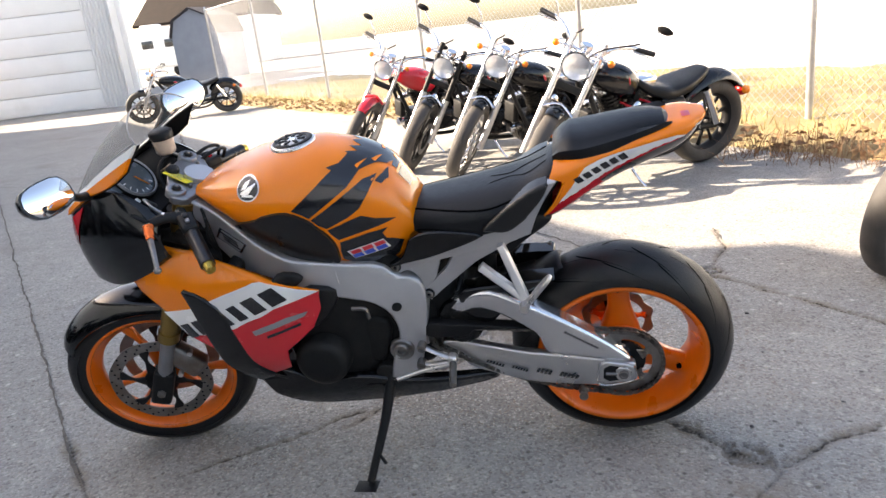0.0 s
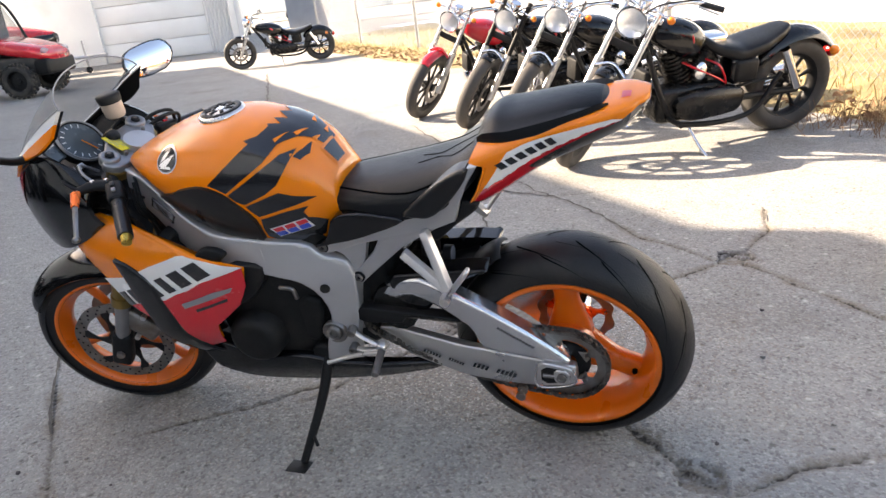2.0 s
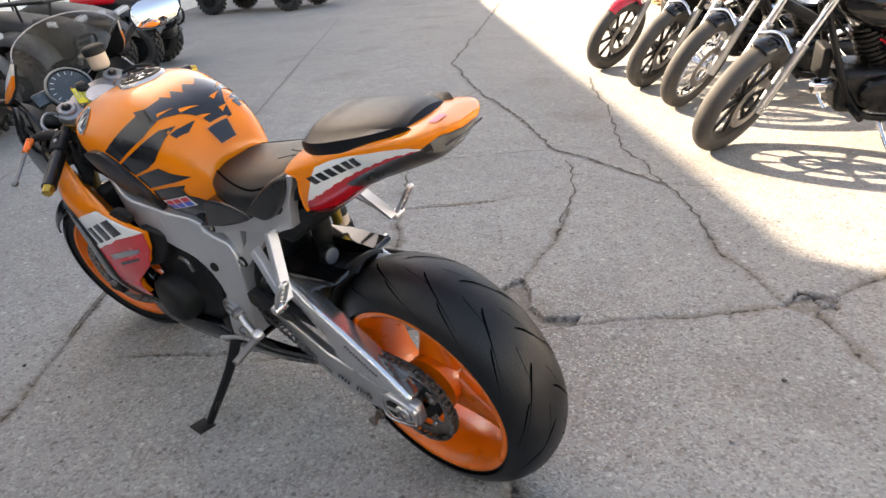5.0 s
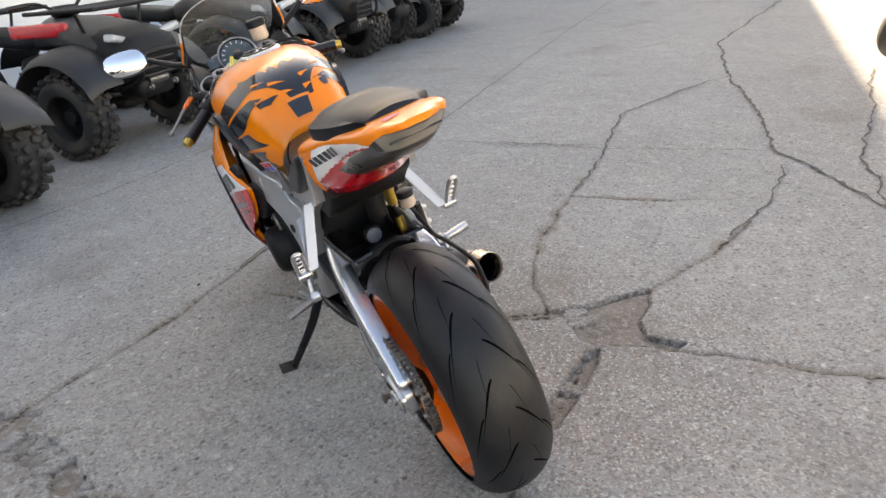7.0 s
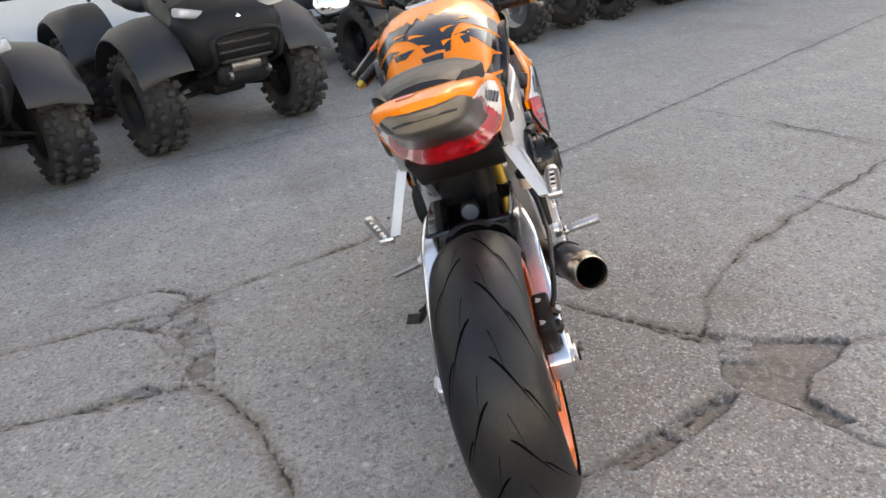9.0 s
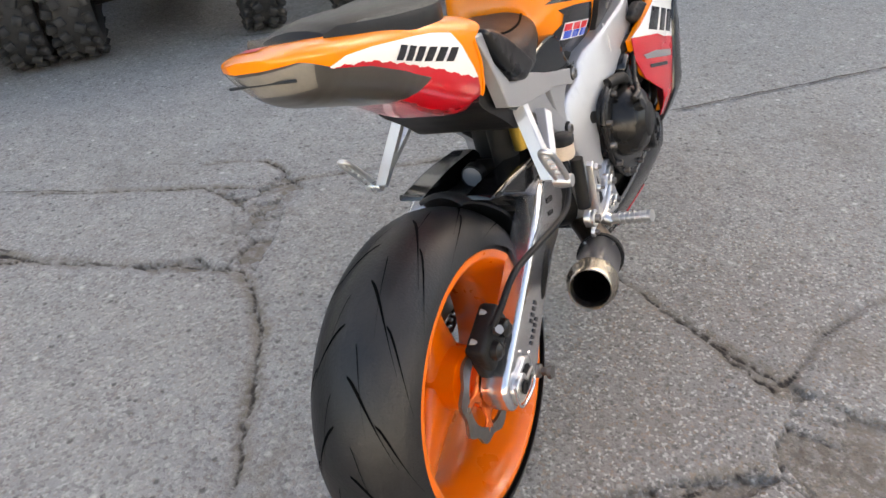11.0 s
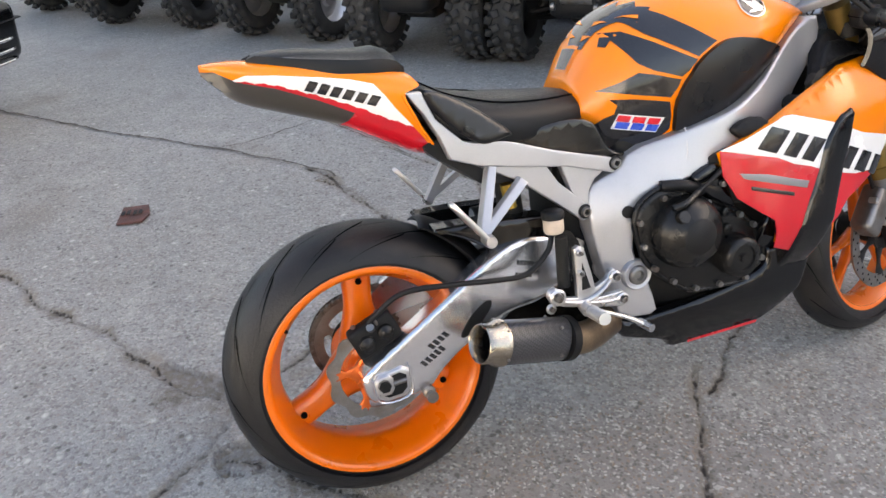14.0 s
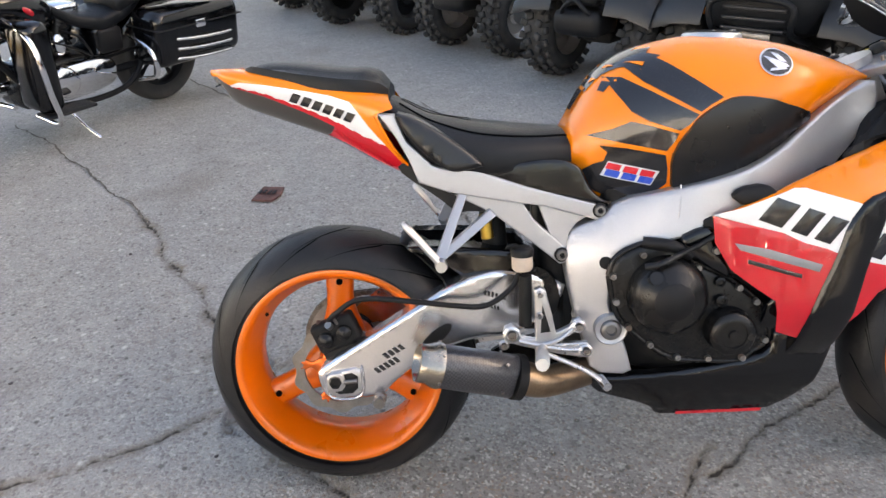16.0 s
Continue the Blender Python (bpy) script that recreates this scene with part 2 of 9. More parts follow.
def concrete():
    """Old exposed-aggregate concrete: pebbles, pits, stains, and earth in the cracks."""
    m = bpy.data.materials.new("old_concrete")
    m.use_nodes = True
    n, l = m.node_tree.nodes, m.node_tree.links
    b = n["Principled BSDF"]
    tc = n.new("ShaderNodeTexCoord")

    def tex(kind, scale, detail=4.0):
        t = n.new(kind)
        t.inputs["Scale"].default_value = scale
        if kind == "ShaderNodeTexNoise":
            t.inputs["Detail"].default_value = detail
        l.new(tc.outputs["Object"], t.inputs["Vector"])
        return t

    def remap(sock, a, b_, c, d):
        r = n.new("ShaderNodeMapRange")
        for k, v in zip(("From Min", "From Max", "To Min", "To Max"), (a, b_, c, d)):
            r.inputs[k].default_value = v
        l.new(sock, r.inputs["Value"])
        return r.outputs["Result"]

    def mix(fac, a, c, mode="MIX"):
        x = n.new("ShaderNodeMix")
        x.data_type, x.blend_type = "RGBA", mode
        if isinstance(fac, float):
            x.inputs["Factor"].default_value = fac
        else:
            l.new(fac, x.inputs["Factor"])
        for key, v in (("A", a), ("B", c)):
            if isinstance(v, tuple):
                x.inputs[key].default_value = (*v, 1)
            else:
                l.new(v, x.inputs[key])
        return x.outputs["Result"]

    broad, mid, grit = tex("ShaderNodeTexNoise", 0.55, 6), tex("ShaderNodeTexNoise", 5.0, 8), tex("ShaderNodeTexNoise", 240, 3)
    peb, pit = tex("ShaderNodeTexVoronoi", 118), tex("ShaderNodeTexVoronoi", 52)
    col = mix(remap(broad.outputs["Fac"], 0.35, 0.65, 0, 1), (0.290, 0.286, 0.268), (0.385, 0.380, 0.355))
    col = mix(remap(mid.outputs["Fac"], 0.3, 0.7, 0, 0.7), col, (0.25, 0.245, 0.238))
    tone = n.new("ShaderNodeSeparateColor")
    l.new(peb.outputs["Color"], tone.inputs["Color"])
    col = mix(remap(tone.outputs[0], 0.76, 0.88, 0, 0.48), col, (0.50, 0.485, 0.455))
    col = mix(remap(tone.outputs[1], 0.74, 0.88, 0, 0.66), col, (0.15, 0.14, 0.135))
    col = mix(remap(grit.outputs["Fac"], 0.35, 0.7, 0, 0.45), col, (0.20, 0.195, 0.19))
    tone2 = n.new("ShaderNodeSeparateColor")
    l.new(pit.outputs["Color"], tone2.inputs["Color"])
    hole = n.new("ShaderNodeMath")
    hole.operation = "MULTIPLY"
    l.new(remap(tone2.outputs[0], 0.945, 0.96, 0, 0.9), hole.inputs[0])
    l.new(remap(pit.outputs["Distance"], 0.22, 0.5, 1, 0), hole.inputs[1])
    col = mix(hole.outputs[0], col, (0.10, 0.095, 0.09))
    stain = tex("ShaderNodeTexNoise", 1.3, 5)
    chip, scab = tex("ShaderNodeTexVoronoi", 26), tex("ShaderNodeTexNoise", 17, 6)
    tone3 = n.new("ShaderNodeSeparateColor")
    l.new(chip.outputs["Color"], tone3.inputs["Color"])
    spot = n.new("ShaderNodeMath")
    spot.operation = "MULTIPLY"
    l.new(remap(tone3.outputs[1], 0.90, 0.93, 0, 0.8), spot.inputs[0])
    l.new(remap(chip.outputs["Distance"], 0.10, 0.32, 1, 0), spot.inputs[1])
    col = mix(spot.outputs[0], col, (0.56, 0.54, 0.50))
    col = mix(remap(scab.outputs["Fac"], 0.57, 0.69, 0, 0.24), col, (0.49, 0.475, 0.445))
    col = mix(remap(scab.outputs["Fac"], 0.42, 0.32, 0, 0.34), col, (0.165, 0.152, 0.138))
    col = mix(remap(stain.outputs["Fac"], 0.57, 0.70, 0, 0.42), col, (0.165, 0.145, 0.125))
    at = n.new("ShaderNodeAttribute")
    at.attribute_name = "crack"
    earth = mix(remap(mid.outputs["Fac"], 0.35, 0.65, 0, 1), (0.115, 0.090, 0.066), (0.235, 0.196, 0.150))
    sep = n.new("ShaderNodeSeparateColor")
    l.new(at.outputs["Color"], sep.inputs["Color"])
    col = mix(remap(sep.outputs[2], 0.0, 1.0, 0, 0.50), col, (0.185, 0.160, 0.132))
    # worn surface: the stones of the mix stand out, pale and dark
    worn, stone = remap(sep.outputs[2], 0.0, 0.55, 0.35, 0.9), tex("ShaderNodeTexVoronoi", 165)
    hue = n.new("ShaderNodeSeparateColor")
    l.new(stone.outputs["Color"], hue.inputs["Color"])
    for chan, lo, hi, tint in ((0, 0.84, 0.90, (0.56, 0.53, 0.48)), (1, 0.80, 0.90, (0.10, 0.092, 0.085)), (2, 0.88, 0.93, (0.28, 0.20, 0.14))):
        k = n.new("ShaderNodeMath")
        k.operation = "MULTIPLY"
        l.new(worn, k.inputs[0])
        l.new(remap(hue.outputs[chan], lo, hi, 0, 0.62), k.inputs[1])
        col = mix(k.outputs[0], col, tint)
    crumb = tex("ShaderNodeTexNoise", 42, 4)

    def ragged(sock, lo, hi):
        k = n.new("ShaderNodeMath")
        k.operation = "MULTIPLY"
        l.new(sock, k.inputs[0])
        l.new(remap(crumb.outputs["Fac"], 0.36, 0.60, lo, hi), k.inputs[1])
        return k.outputs[0]

    col = mix(remap(ragged(sep.outputs[1], 0.55, 1.35), 0.0, 1.0, 0, 0.85), col, earth)
    col = mix(remap(ragged(sep.outputs[0], 0.35, 1.7), 0.12, 0.75, 0, 0.95), col, (0.040, 0.032, 0.025))
    l.new(col, b.inputs["Base Color"])
    b.inputs["Roughness"].default_value = 0.88
    b.inputs["Specular IOR Level"].default_value = 0.3
    add = n.new("ShaderNodeMath")
    add.operation = "MULTIPLY_ADD"
    l.new(peb.outputs["Distance"], add.inputs[0])
    add.inputs[1].default_value = -0.6
    l.new(grit.outputs["Fac"], add.inputs[2])
    bp = n.new("ShaderNodeBump")
    bp.inputs["Strength"].default_value, bp.inputs["Distance"].default_value = 0.75, 0.005
    l.new(add.outputs[0], bp.inputs["Height"])
    l.new(bp.outputs["Normal"], b.inputs["Normal"])
    return m


CONCRETE = concrete()


# ---- mesh helpers ----
def part(name, bm, mat, parent=None, label="", sharp=62, smooth=True):
    me = bpy.data.meshes.new(name)
    bmesh.ops.recalc_face_normals(bm, faces=bm.faces)
    bm.to_mesh(me)
    bm.free()
    if smooth:
        me.polygons.foreach_set("use_smooth", [True] * len(me.polygons))
        me.set_sharp_from_angle(angle=radians(sharp))
    me.materials.append(mat)
    ob = new(name, me)
    if parent:
        ob.parent = parent
    if label:
        ob["label"] = label
    if mat in (FRAME, POLISHED, ORANGE, WHITE, RED, BLACK) and parent and parent.name == "sports_motorcycle" or mat in (FRAME, POLISHED):
        wn = ob.modifiers.new("even_normals", "WEIGHTED_NORMAL")
        wn.weight, wn.keep_sharp = 90, True
    return ob


def loft(rings, cap=True, closed=True):
    bm = bmesh.new()
    vs = [[bm.verts.new(p) for p in r] for r in rings]
    k = len(rings[0])
    for a, b in zip(vs, vs[1:]):
        for i in range(k if closed else k - 1):
            bm.faces.new((a[i], a[(i + 1) % k], b[(i + 1) % k], b[i]))
    if cap and closed:
        bm.faces.new(vs[0][::-1])
        bm.faces.new(vs[-1])
    return bm


def lathe(profile, centre=(0, 0, 0), segs=40, axis="Y", closed=False):
    """Turn (radius, along) pairs round an axis through centre."""
    rings = []
    c = Vector(centre)
    for k in range(segs):
        a = 2 * math.pi * k / segs
        u, w = math.cos(a), math.sin(a)
        ring = []
        for r, h in profile:
            ring.append(c + (Vector((r * u, h, r * w)) if axis == "Y" else Vector((h, r * u, r * w)) if axis == "X" else Vector((r * u, r * w, h))))
        rings.append(ring)
    bm = bmesh.new()
    vs = [[bm.verts.new(p) for p in r] for r in rings]
    n = len(profile)
    for k in range(segs):
        a, b = vs[k], vs[(k + 1) % segs]
        for i in range(n if closed else n - 1):
            bm.faces.new((a[i], b[i], b[(i + 1) % n], a[(i + 1) % n]))
    bmesh.ops.remove_doubles(bm, verts=bm.verts, dist=1e-5)
    return bm


def curve_points(points, steps=6):
    """Catmull-Rom through the points."""
    p = [Vector(q) for q in points]
    if len(p) < 3:
        return p
    p = [2 * p[0] - p[1]] + p + [2 * p[-1] - p[-2]]
    out = []
    for a, b, c, d in zip(p, p[1:], p[2:], p[3:]):
        for k in range(steps):
            t = k / steps
            out.append(0.5 * (2 * b + (c - a) * t + (2 * a - 5 * b + 4 * c - d) * t * t + (3 * b - a - 3 * c + d) * t ** 3))
    return out + [p[-2]]


def tube(points, radius, segs=12, steps=6, flat=1.0, bm=None):
    """A round bar or hose; radius may be one number or one for each end; flat squeezes it."""
    pts = curve_points(points, steps)
    r0, r1 = radius if isinstance(radius, tuple) else (radius, radius)
    rings, up = [], None
    for i, q in enumerate(pts):
        d = (pts[min(i + 1, len(pts) - 1)] - pts[max(i - 1, 0)]).normalized()
        if up is None:
            up = d.orthogonal().normalized() if abs(d.z) > 0.9 else d.cross(Vector((0, 0, 1))).normalized()
        up = (up - d * up.dot(d)).normalized()
        side = d.cross(up)
        r = r0 + (r1 - r0) * i / max(len(pts) - 1, 1)
        rings.append([q + r * (math.cos(2 * math.pi * k / segs) * up + flat * math.sin(2 * math.pi * k / segs) * side) for k in range(segs)])
    made = loft(rings)
    if bm is None:
        return made
    return merge(bm, made)


def merge(bm, other):
    me = bpy.data.meshes.new("joined")
    other.to_mesh(me)
    other.free()
    bm.from_mesh(me)
    bpy.data.meshes.remove(me)
    return bm


def moved(bm, m):
    bm.transform(m)
    return bm


def box(x0, x1, y0, y1, z0, z1, bevel=0.0, segs=2):
    bm = bmesh.new()
    bmesh.ops.create_cube(bm, size=1.0, matrix=Matrix.LocRotScale(((x0 + x1) / 2, (y0 + y1) / 2, (z0 + z1) / 2), None, (abs(x1 - x0), abs(y1 - y0), abs(z1 - z0))))
    if bevel:
        bmesh.ops.bevel(bm, geom=list(bm.edges), offset=bevel, segments=segs, affect="EDGES", profile=0.5)
    return bm


def ball(centre, sx, sy, sz, u=20, v=12):
    bm = bmesh.new()
    bmesh.ops.create_uvsphere(bm, u_segments=u, v_segments=v, radius=1, matrix=Matrix.LocRotScale(centre, None, (sx, sy, sz)))
    return bm


def smooth_outline(poly, rounds=2):
    """Round a polygon's corners (corner cutting)."""
    for _ in range(rounds):
        out = []
        for a, b in zip(poly, poly[1:] + poly[:1]):
            out += [(a[0] * 0.78 + b[0] * 0.22, a[1] * 0.78 + b[1] * 0.22), (a[0] * 0.22 + b[0] * 0.78, a[1] * 0.22 + b[1] * 0.78)]
        poly = out
    return poly


def cells(poly, step, inset=0.0):
    """A flat polygon in (x, z) cut into small faces."""
    bm = bmesh.new()
    f = bm.faces.new([bm.verts.new((x, 0, z)) for x, z in poly])
    if inset:
        for d in (0.3 * inset, 0.7 * inset):
            inner = [g for g in bm.faces if g.select or len(bm.faces) == 1] or [f]
            bmesh.ops.inset_region(bm, faces=[f], thickness=d, use_even_offset=True)
    xs, zs = [p[0] for p in poly], [p[1] for p in poly]
    for lo, hi, ax in ((min(xs), max(xs), Vector((1, 0, 0))), (min(zs), max(zs), Vector((0, 0, 1)))):
        k = int((hi - lo) / step)
        for i in range(1, k + 1):
            c = lo + (hi - lo) * i / (k + 1)
            bmesh.ops.bisect_plane(bm, geom=list(bm.verts) + list(bm.edges) + list(bm.faces), plane_co=ax * c, plane_no=ax, dist=1e-5)
    bmesh.ops.triangulate(bm, faces=[g for g in bm.faces if len(g.verts) > 4])
    return bm


def resample(poly, gap):
    """Put points along a closed outline about gap apart, keeping its corners."""
    out = []
    for a, b in zip(poly, poly[1:] + poly[:1]):
        k = max(1, round(math.hypot(b[0] - a[0], b[1] - a[1]) / gap))
        out += [(a[0] + (b[0] - a[0]) * i / k, a[1] + (b[1] - a[1]) * i / k) for i in range(k)]
    return out


def panel(poly, height, thick=0.012, side=1, rim=0.01, step=0.03, rounds=1):
    """A shaped plate seen from the side: outline in (x, z), outer face at side * height(x, z), with a rounded rim."""
    poly = smooth_outline(poly, rounds) if rounds else poly
    poly = resample(poly, max(0.008, rim * 0.8))
    area = sum(a[0] * b[1] - b[0] * a[1] for a, b in zip(poly, poly[1:] + poly[:1]))
    if area < 0:
        poly = poly[::-1]
    n = len(poly)
    inward = []
    for i in range(n):
        a, b = poly[i - 1], poly[(i + 1) % n]
        d = math.hypot(b[0] - a[0], b[1] - a[1]) + 1e-9
        inward.append((-(b[1] - a[1]) / d, (b[0] - a[0]) / d))
    high = height if callable(height) else (lambda x, z: height)
    bm = bmesh.new()
    rings = []
    for ang in (0, 30, 60, 90):
        off, drop = rim * (1 - math.cos(radians(ang))), rim * (1 - math.sin(radians(ang)))
        rings.append([bm.verts.new((x + u * off, side * (high(x, z) - drop), z + w * off)) for (x, z), (u, w) in zip(poly, inward)])
    back = [bm.verts.new((x, side * (high(x, z) - thick - rim), z)) for x, z in poly]
    for p, q in zip([back] + rings, rings):
        for i in range(n):
            bm.faces.new((p[i], p[(i + 1) % n], q[(i + 1) % n], q[i]))
    bm.faces.new(back)
    top = bm.faces.new(rings[-1])
    if callable(height):
        inner, edges = [top], list(top.edges)
        xs, zs = [p[0] for p in poly], [p[1] for p in poly]
        tagged_faces = {top}
        for lo, hi, ax in ((min(xs), max(xs), Vector((1, 0, 0))), (min(zs), max(zs), Vector((0, 0, 1)))):
            k = int((hi - lo) / step)
            for i in range(1, k + 1):
                geom = set(tagged_faces)
                for f in tagged_faces:
                    geom.update(f.edges)
                    geom.update(f.verts)
                before = set(bm.faces)
                bmesh.ops.bisect_plane(bm, geom=list(geom), plane_co=ax * (lo + (hi - lo) * i / (k + 1)), plane_no=ax, dist=1e-5)
                tagged_faces |= set(bm.faces) - before
        done = {v for r in rings for v in r}
        for f in tagged_faces:
            for v in f.verts:
                if v not in done:
                    v.co.y = side * high(v.co.x, v.co.z)
        bmesh.ops.triangulate(bm, faces=[g for g in tagged_faces if g.is_valid and len(g.verts) > 4])
    return bm


def tree_of(bm):
    bmesh.ops.recalc_face_normals(bm, faces=bm.faces)
    bm.normal_update()
    return BVHTree.FromBMesh(bm)


def decal(tree, poly, side=1, lift=0.0015, step=0.02, rounds=0, reach=0.6, axis="Y"):
    """Thin film in the outline poly, laid on a surface seen from the side (or from above)."""
    poly = smooth_outline(poly, rounds) if rounds else poly
    bm = cells(poly, step)
    dead = []
    for v in bm.verts:
        o = Vector((v.co.x, side * reach, v.co.z)) if axis == "Y" else Vector((v.co.x, v.co.z, 2.0))
        d = Vector((0, -side, 0)) if axis == "Y" else Vector((0, 0, -1))
        hit, normal, _, _ = tree.ray_cast(o, d)
        if hit is None:
            hit, normal, _, _ = tree.find_nearest(Vector((v.co.x, side * 0.06, v.co.z)) if axis == "Y" else Vector((v.co.x, v.co.z, 0.9)))
            v.co = hit + normal * lift
        else:
            if normal.dot(d) > 0:
                normal = -normal
            v.co = hit + normal * lift
    bmesh.ops.delete(bm, geom=dead, context="VERTS")
    return bm


def polys_of(bm):
    return [[v.co.copy() for v in f.verts] for f in bm.faces]


def cut_polys(polys, f):
    """Cut polygons along the line where f changes sign: those above it, those below it."""
    up, low = [], []
    for poly in polys:
        vals = [f(p) for p in poly]
        if min(vals) >= 0:
            up.append(poly)
            continue
        if max(vals) <= 0:
            low.append(poly)
            continue
        a, b = [], []
        for k, p in enumerate(poly):
            q, u, v = poly[(k + 1) % len(poly)], vals[k], vals[(k + 1) % len(poly)]
            if u >= 0:
                a.append(p)
            if u <= 0:
                b.append(p)
            if u * v < 0:
                m = p.lerp(q, u / (u - v))
                a.append(m)
                b.append(m)
        if len(a) > 2:
            up.append(a)
        if len(b) > 2:
            low.append(b)
    return up, low


def mesh_of(polys):
    nb, seen = bmesh.new(), {}
    for co in polys:
        vs = []
        for c in co:
            k = (round(c.x, 5), round(c.y, 5), round(c.z, 5))
            if k not in seen:
                seen[k] = nb.verts.new(c)
            if seen[k] not in vs:
                vs.append(seen[k])
        if len(vs) > 2 and not nb.faces.get(vs):
            nb.faces.new(vs)
    return nb


def surface_line(tree, pts, lift=0.0, axis="Z"):
    """Drop a line of (x, y) points on a surface from above, or of (x, z, side) points from the side."""
    out = []
    for p in curve_points([Vector((p[0], p[1], 0)) for p in pts], 6):
        if axis == "Z":
            hit, normal, _, _ = tree.ray_cast(Vector((p.x, p.y, 2)), Vector((0, 0, -1)))
        else:
            hit, normal, _, _ = tree.ray_cast(Vector((p.x, axis, p.y)), Vector((0, -axis, 0)))
        if hit:
            out.append(hit + Vector((0, 0, lift)))
    return out


def bar_poly(x, z, w, h, ang=0.0, lean=0.0):
    """A slanted bar about (x, z)."""
    c, s = math.cos(radians(ang)), math.sin(radians(ang))
    return [(x + c * (u * w / 2 + lean * v * h / 2) - s * v * h / 2, z + s * (u * w / 2 + lean * v * h / 2) + c * v * h / 2) for u, v in ((-1, -1), (1, -1), (1, 1), (-1, 1))]


def empty(name, m, label, category, group=""):
    ob = new(name)
    ob.matrix_world = m
    ob.empty_display_size = 0.1
    return tagged(ob, label, category, group)


# ---- ground ----
CRACKS = [
    # joints of the slabs
    ([(-7, 11.4), (-3.98, 6.42), (-2.11, 3.38), (-1.4, 2.22), (-0.945, 1.516), (-0.678, 0.949), (-0.601, 0.812), (-0.554, 0.503), (-0.44, -0.1), (-0.2, -1.2)], 0.010, 0.012),
    ([(-2.16, -0.03), (-2.57, 0.94), (-2.95, 1.91), (-3.9, 3.6)], 0.008, 0.012),
    ([(-2.39, 3.35), (-1.79, 3.63), (-1.09, 4.02)], 0.007, 0.02),
    # long cracks
    ([(1.072, 2.95), (0.981, 3.106), (0.82, 3.3), (0.73, 3.52), (0.56, 3.87), (0.46, 4), (0.09, 4.56), (-0.24, 5.36), (-0.78, 6.55)], 0.012, 0.04),
    ([(0.46, 4), (0.37, 4.04), (0.05, 4.25), (-0.3, 4.45), (-0.76, 5.06), (-1.49, 5.87), (-2.4, 7.12), (-4.5, 12.9)], 0.021, 0.05),
    ([(-1.49, 5.87), (-1.53, 5.27), (-1.43, 4.62), (-1.06, 4), (-0.72, 3.42), (-0.363, 2.808), (-0.106, 2.556), (0.062, 2.459)], 0.013, 0.03),
    ([(-1.65, 3.73), (-1.06, 3.98), (-0.3, 4.44)], 0.009, 0.03),
    ([(0.4, 4.02), (0.83, 4.02)], 0.006, 0.02),
    ([(-0.15, 4.25), (0.05, 3.85), (0.12, 3.56), (0.181, 3.199), (0.213, 2.788)], 0.012, 0.04),
    ([(0.374, 2.488), (0.523, 2.577), (0.818, 2.725), (1.072, 2.887)], 0.010, 0.02),
    ([(1.198, 2.889), (1.318, 2.683), (1.45, 2.469), (1.56, 2.25), (1.9, 1.6)], 0.012, 0.02),
    ([(1.219, 3.024), (1.39, 3.27), (1.46, 3.61)], 0.010, 0.05),
    ([(0.311, 2.366), (0.434, 2.162), (0.493, 1.944), (0.574, 1.83), (0.663, 1.721), (0.782, 1.533)], 0.015, 0.03),
    ([(0.685, 1.39), (0.784, 1.282), (0.834, 1.193), (0.863, 1.074), (0.933, 0.856), (1.09, 0.579), (1.17, 0.28), (1.28, 0.06), (1.55, -0.37), (1.88, -1), (2.3, -1.6)], 0.013, 0.04),
    ([(0.792, 1.533), (1.008, 1.634), (1.176, 1.679), (1.5, 1.72)], 0.014, 0.02),
    ([(0.082, 2.429), (-0.029, 2.323), (-0.152, 2.188), (-0.263, 2.091), (-0.371, 1.982)], 0.007, 0.03),
    ([(-0.753, 0.555), (-0.807, 0.778), (-0.711, 0.901)], 0.004, 0.03),
    ([(-0.582, 0.556), (-0.532, 0.782)], 0.010, 0.03),
    ([(-0.74, 3.29), (-0.36, 3.5), (-0.03, 3.72)], 0.005, 0.03),
    ([(-0.152, 2.188), (0.062, 2.449)], 0.005, 0.03),
    # by the broken patch
    ([(-0.141, 1), (-0.035, 1.1), (0.083, 1.189), (0.252, 1.249), (0.469, 1.318), (0.627, 1.369), (0.782, 1.514)], 0.014, 0.03),
    ([(-0.05, 0.2), (-0.119, 0.401), (-0.115, 0.725), (-0.141, 0.982)], 0.010, 0.03),
    ([(1.4, -2.5), (0.75, -1.31), (0.22, -0.46), (-0.1, 0.14), (-0.089, 0.371), (-0.117, 0.664)], 0.017, 0.02),
    ([(0.22, -0.46), (-0.11, -0.48), (-0.4, -0.55)], 0.011, 0.03),
    ([(-0.842, 1.857), (-0.559, 1.952), (-0.322, 2.081)], 0.004, 0.03),
    ([(-5.2, 8.2), (-2.9, 7.1), (-2.95, 6.1)], 0.006, 0.04),
]
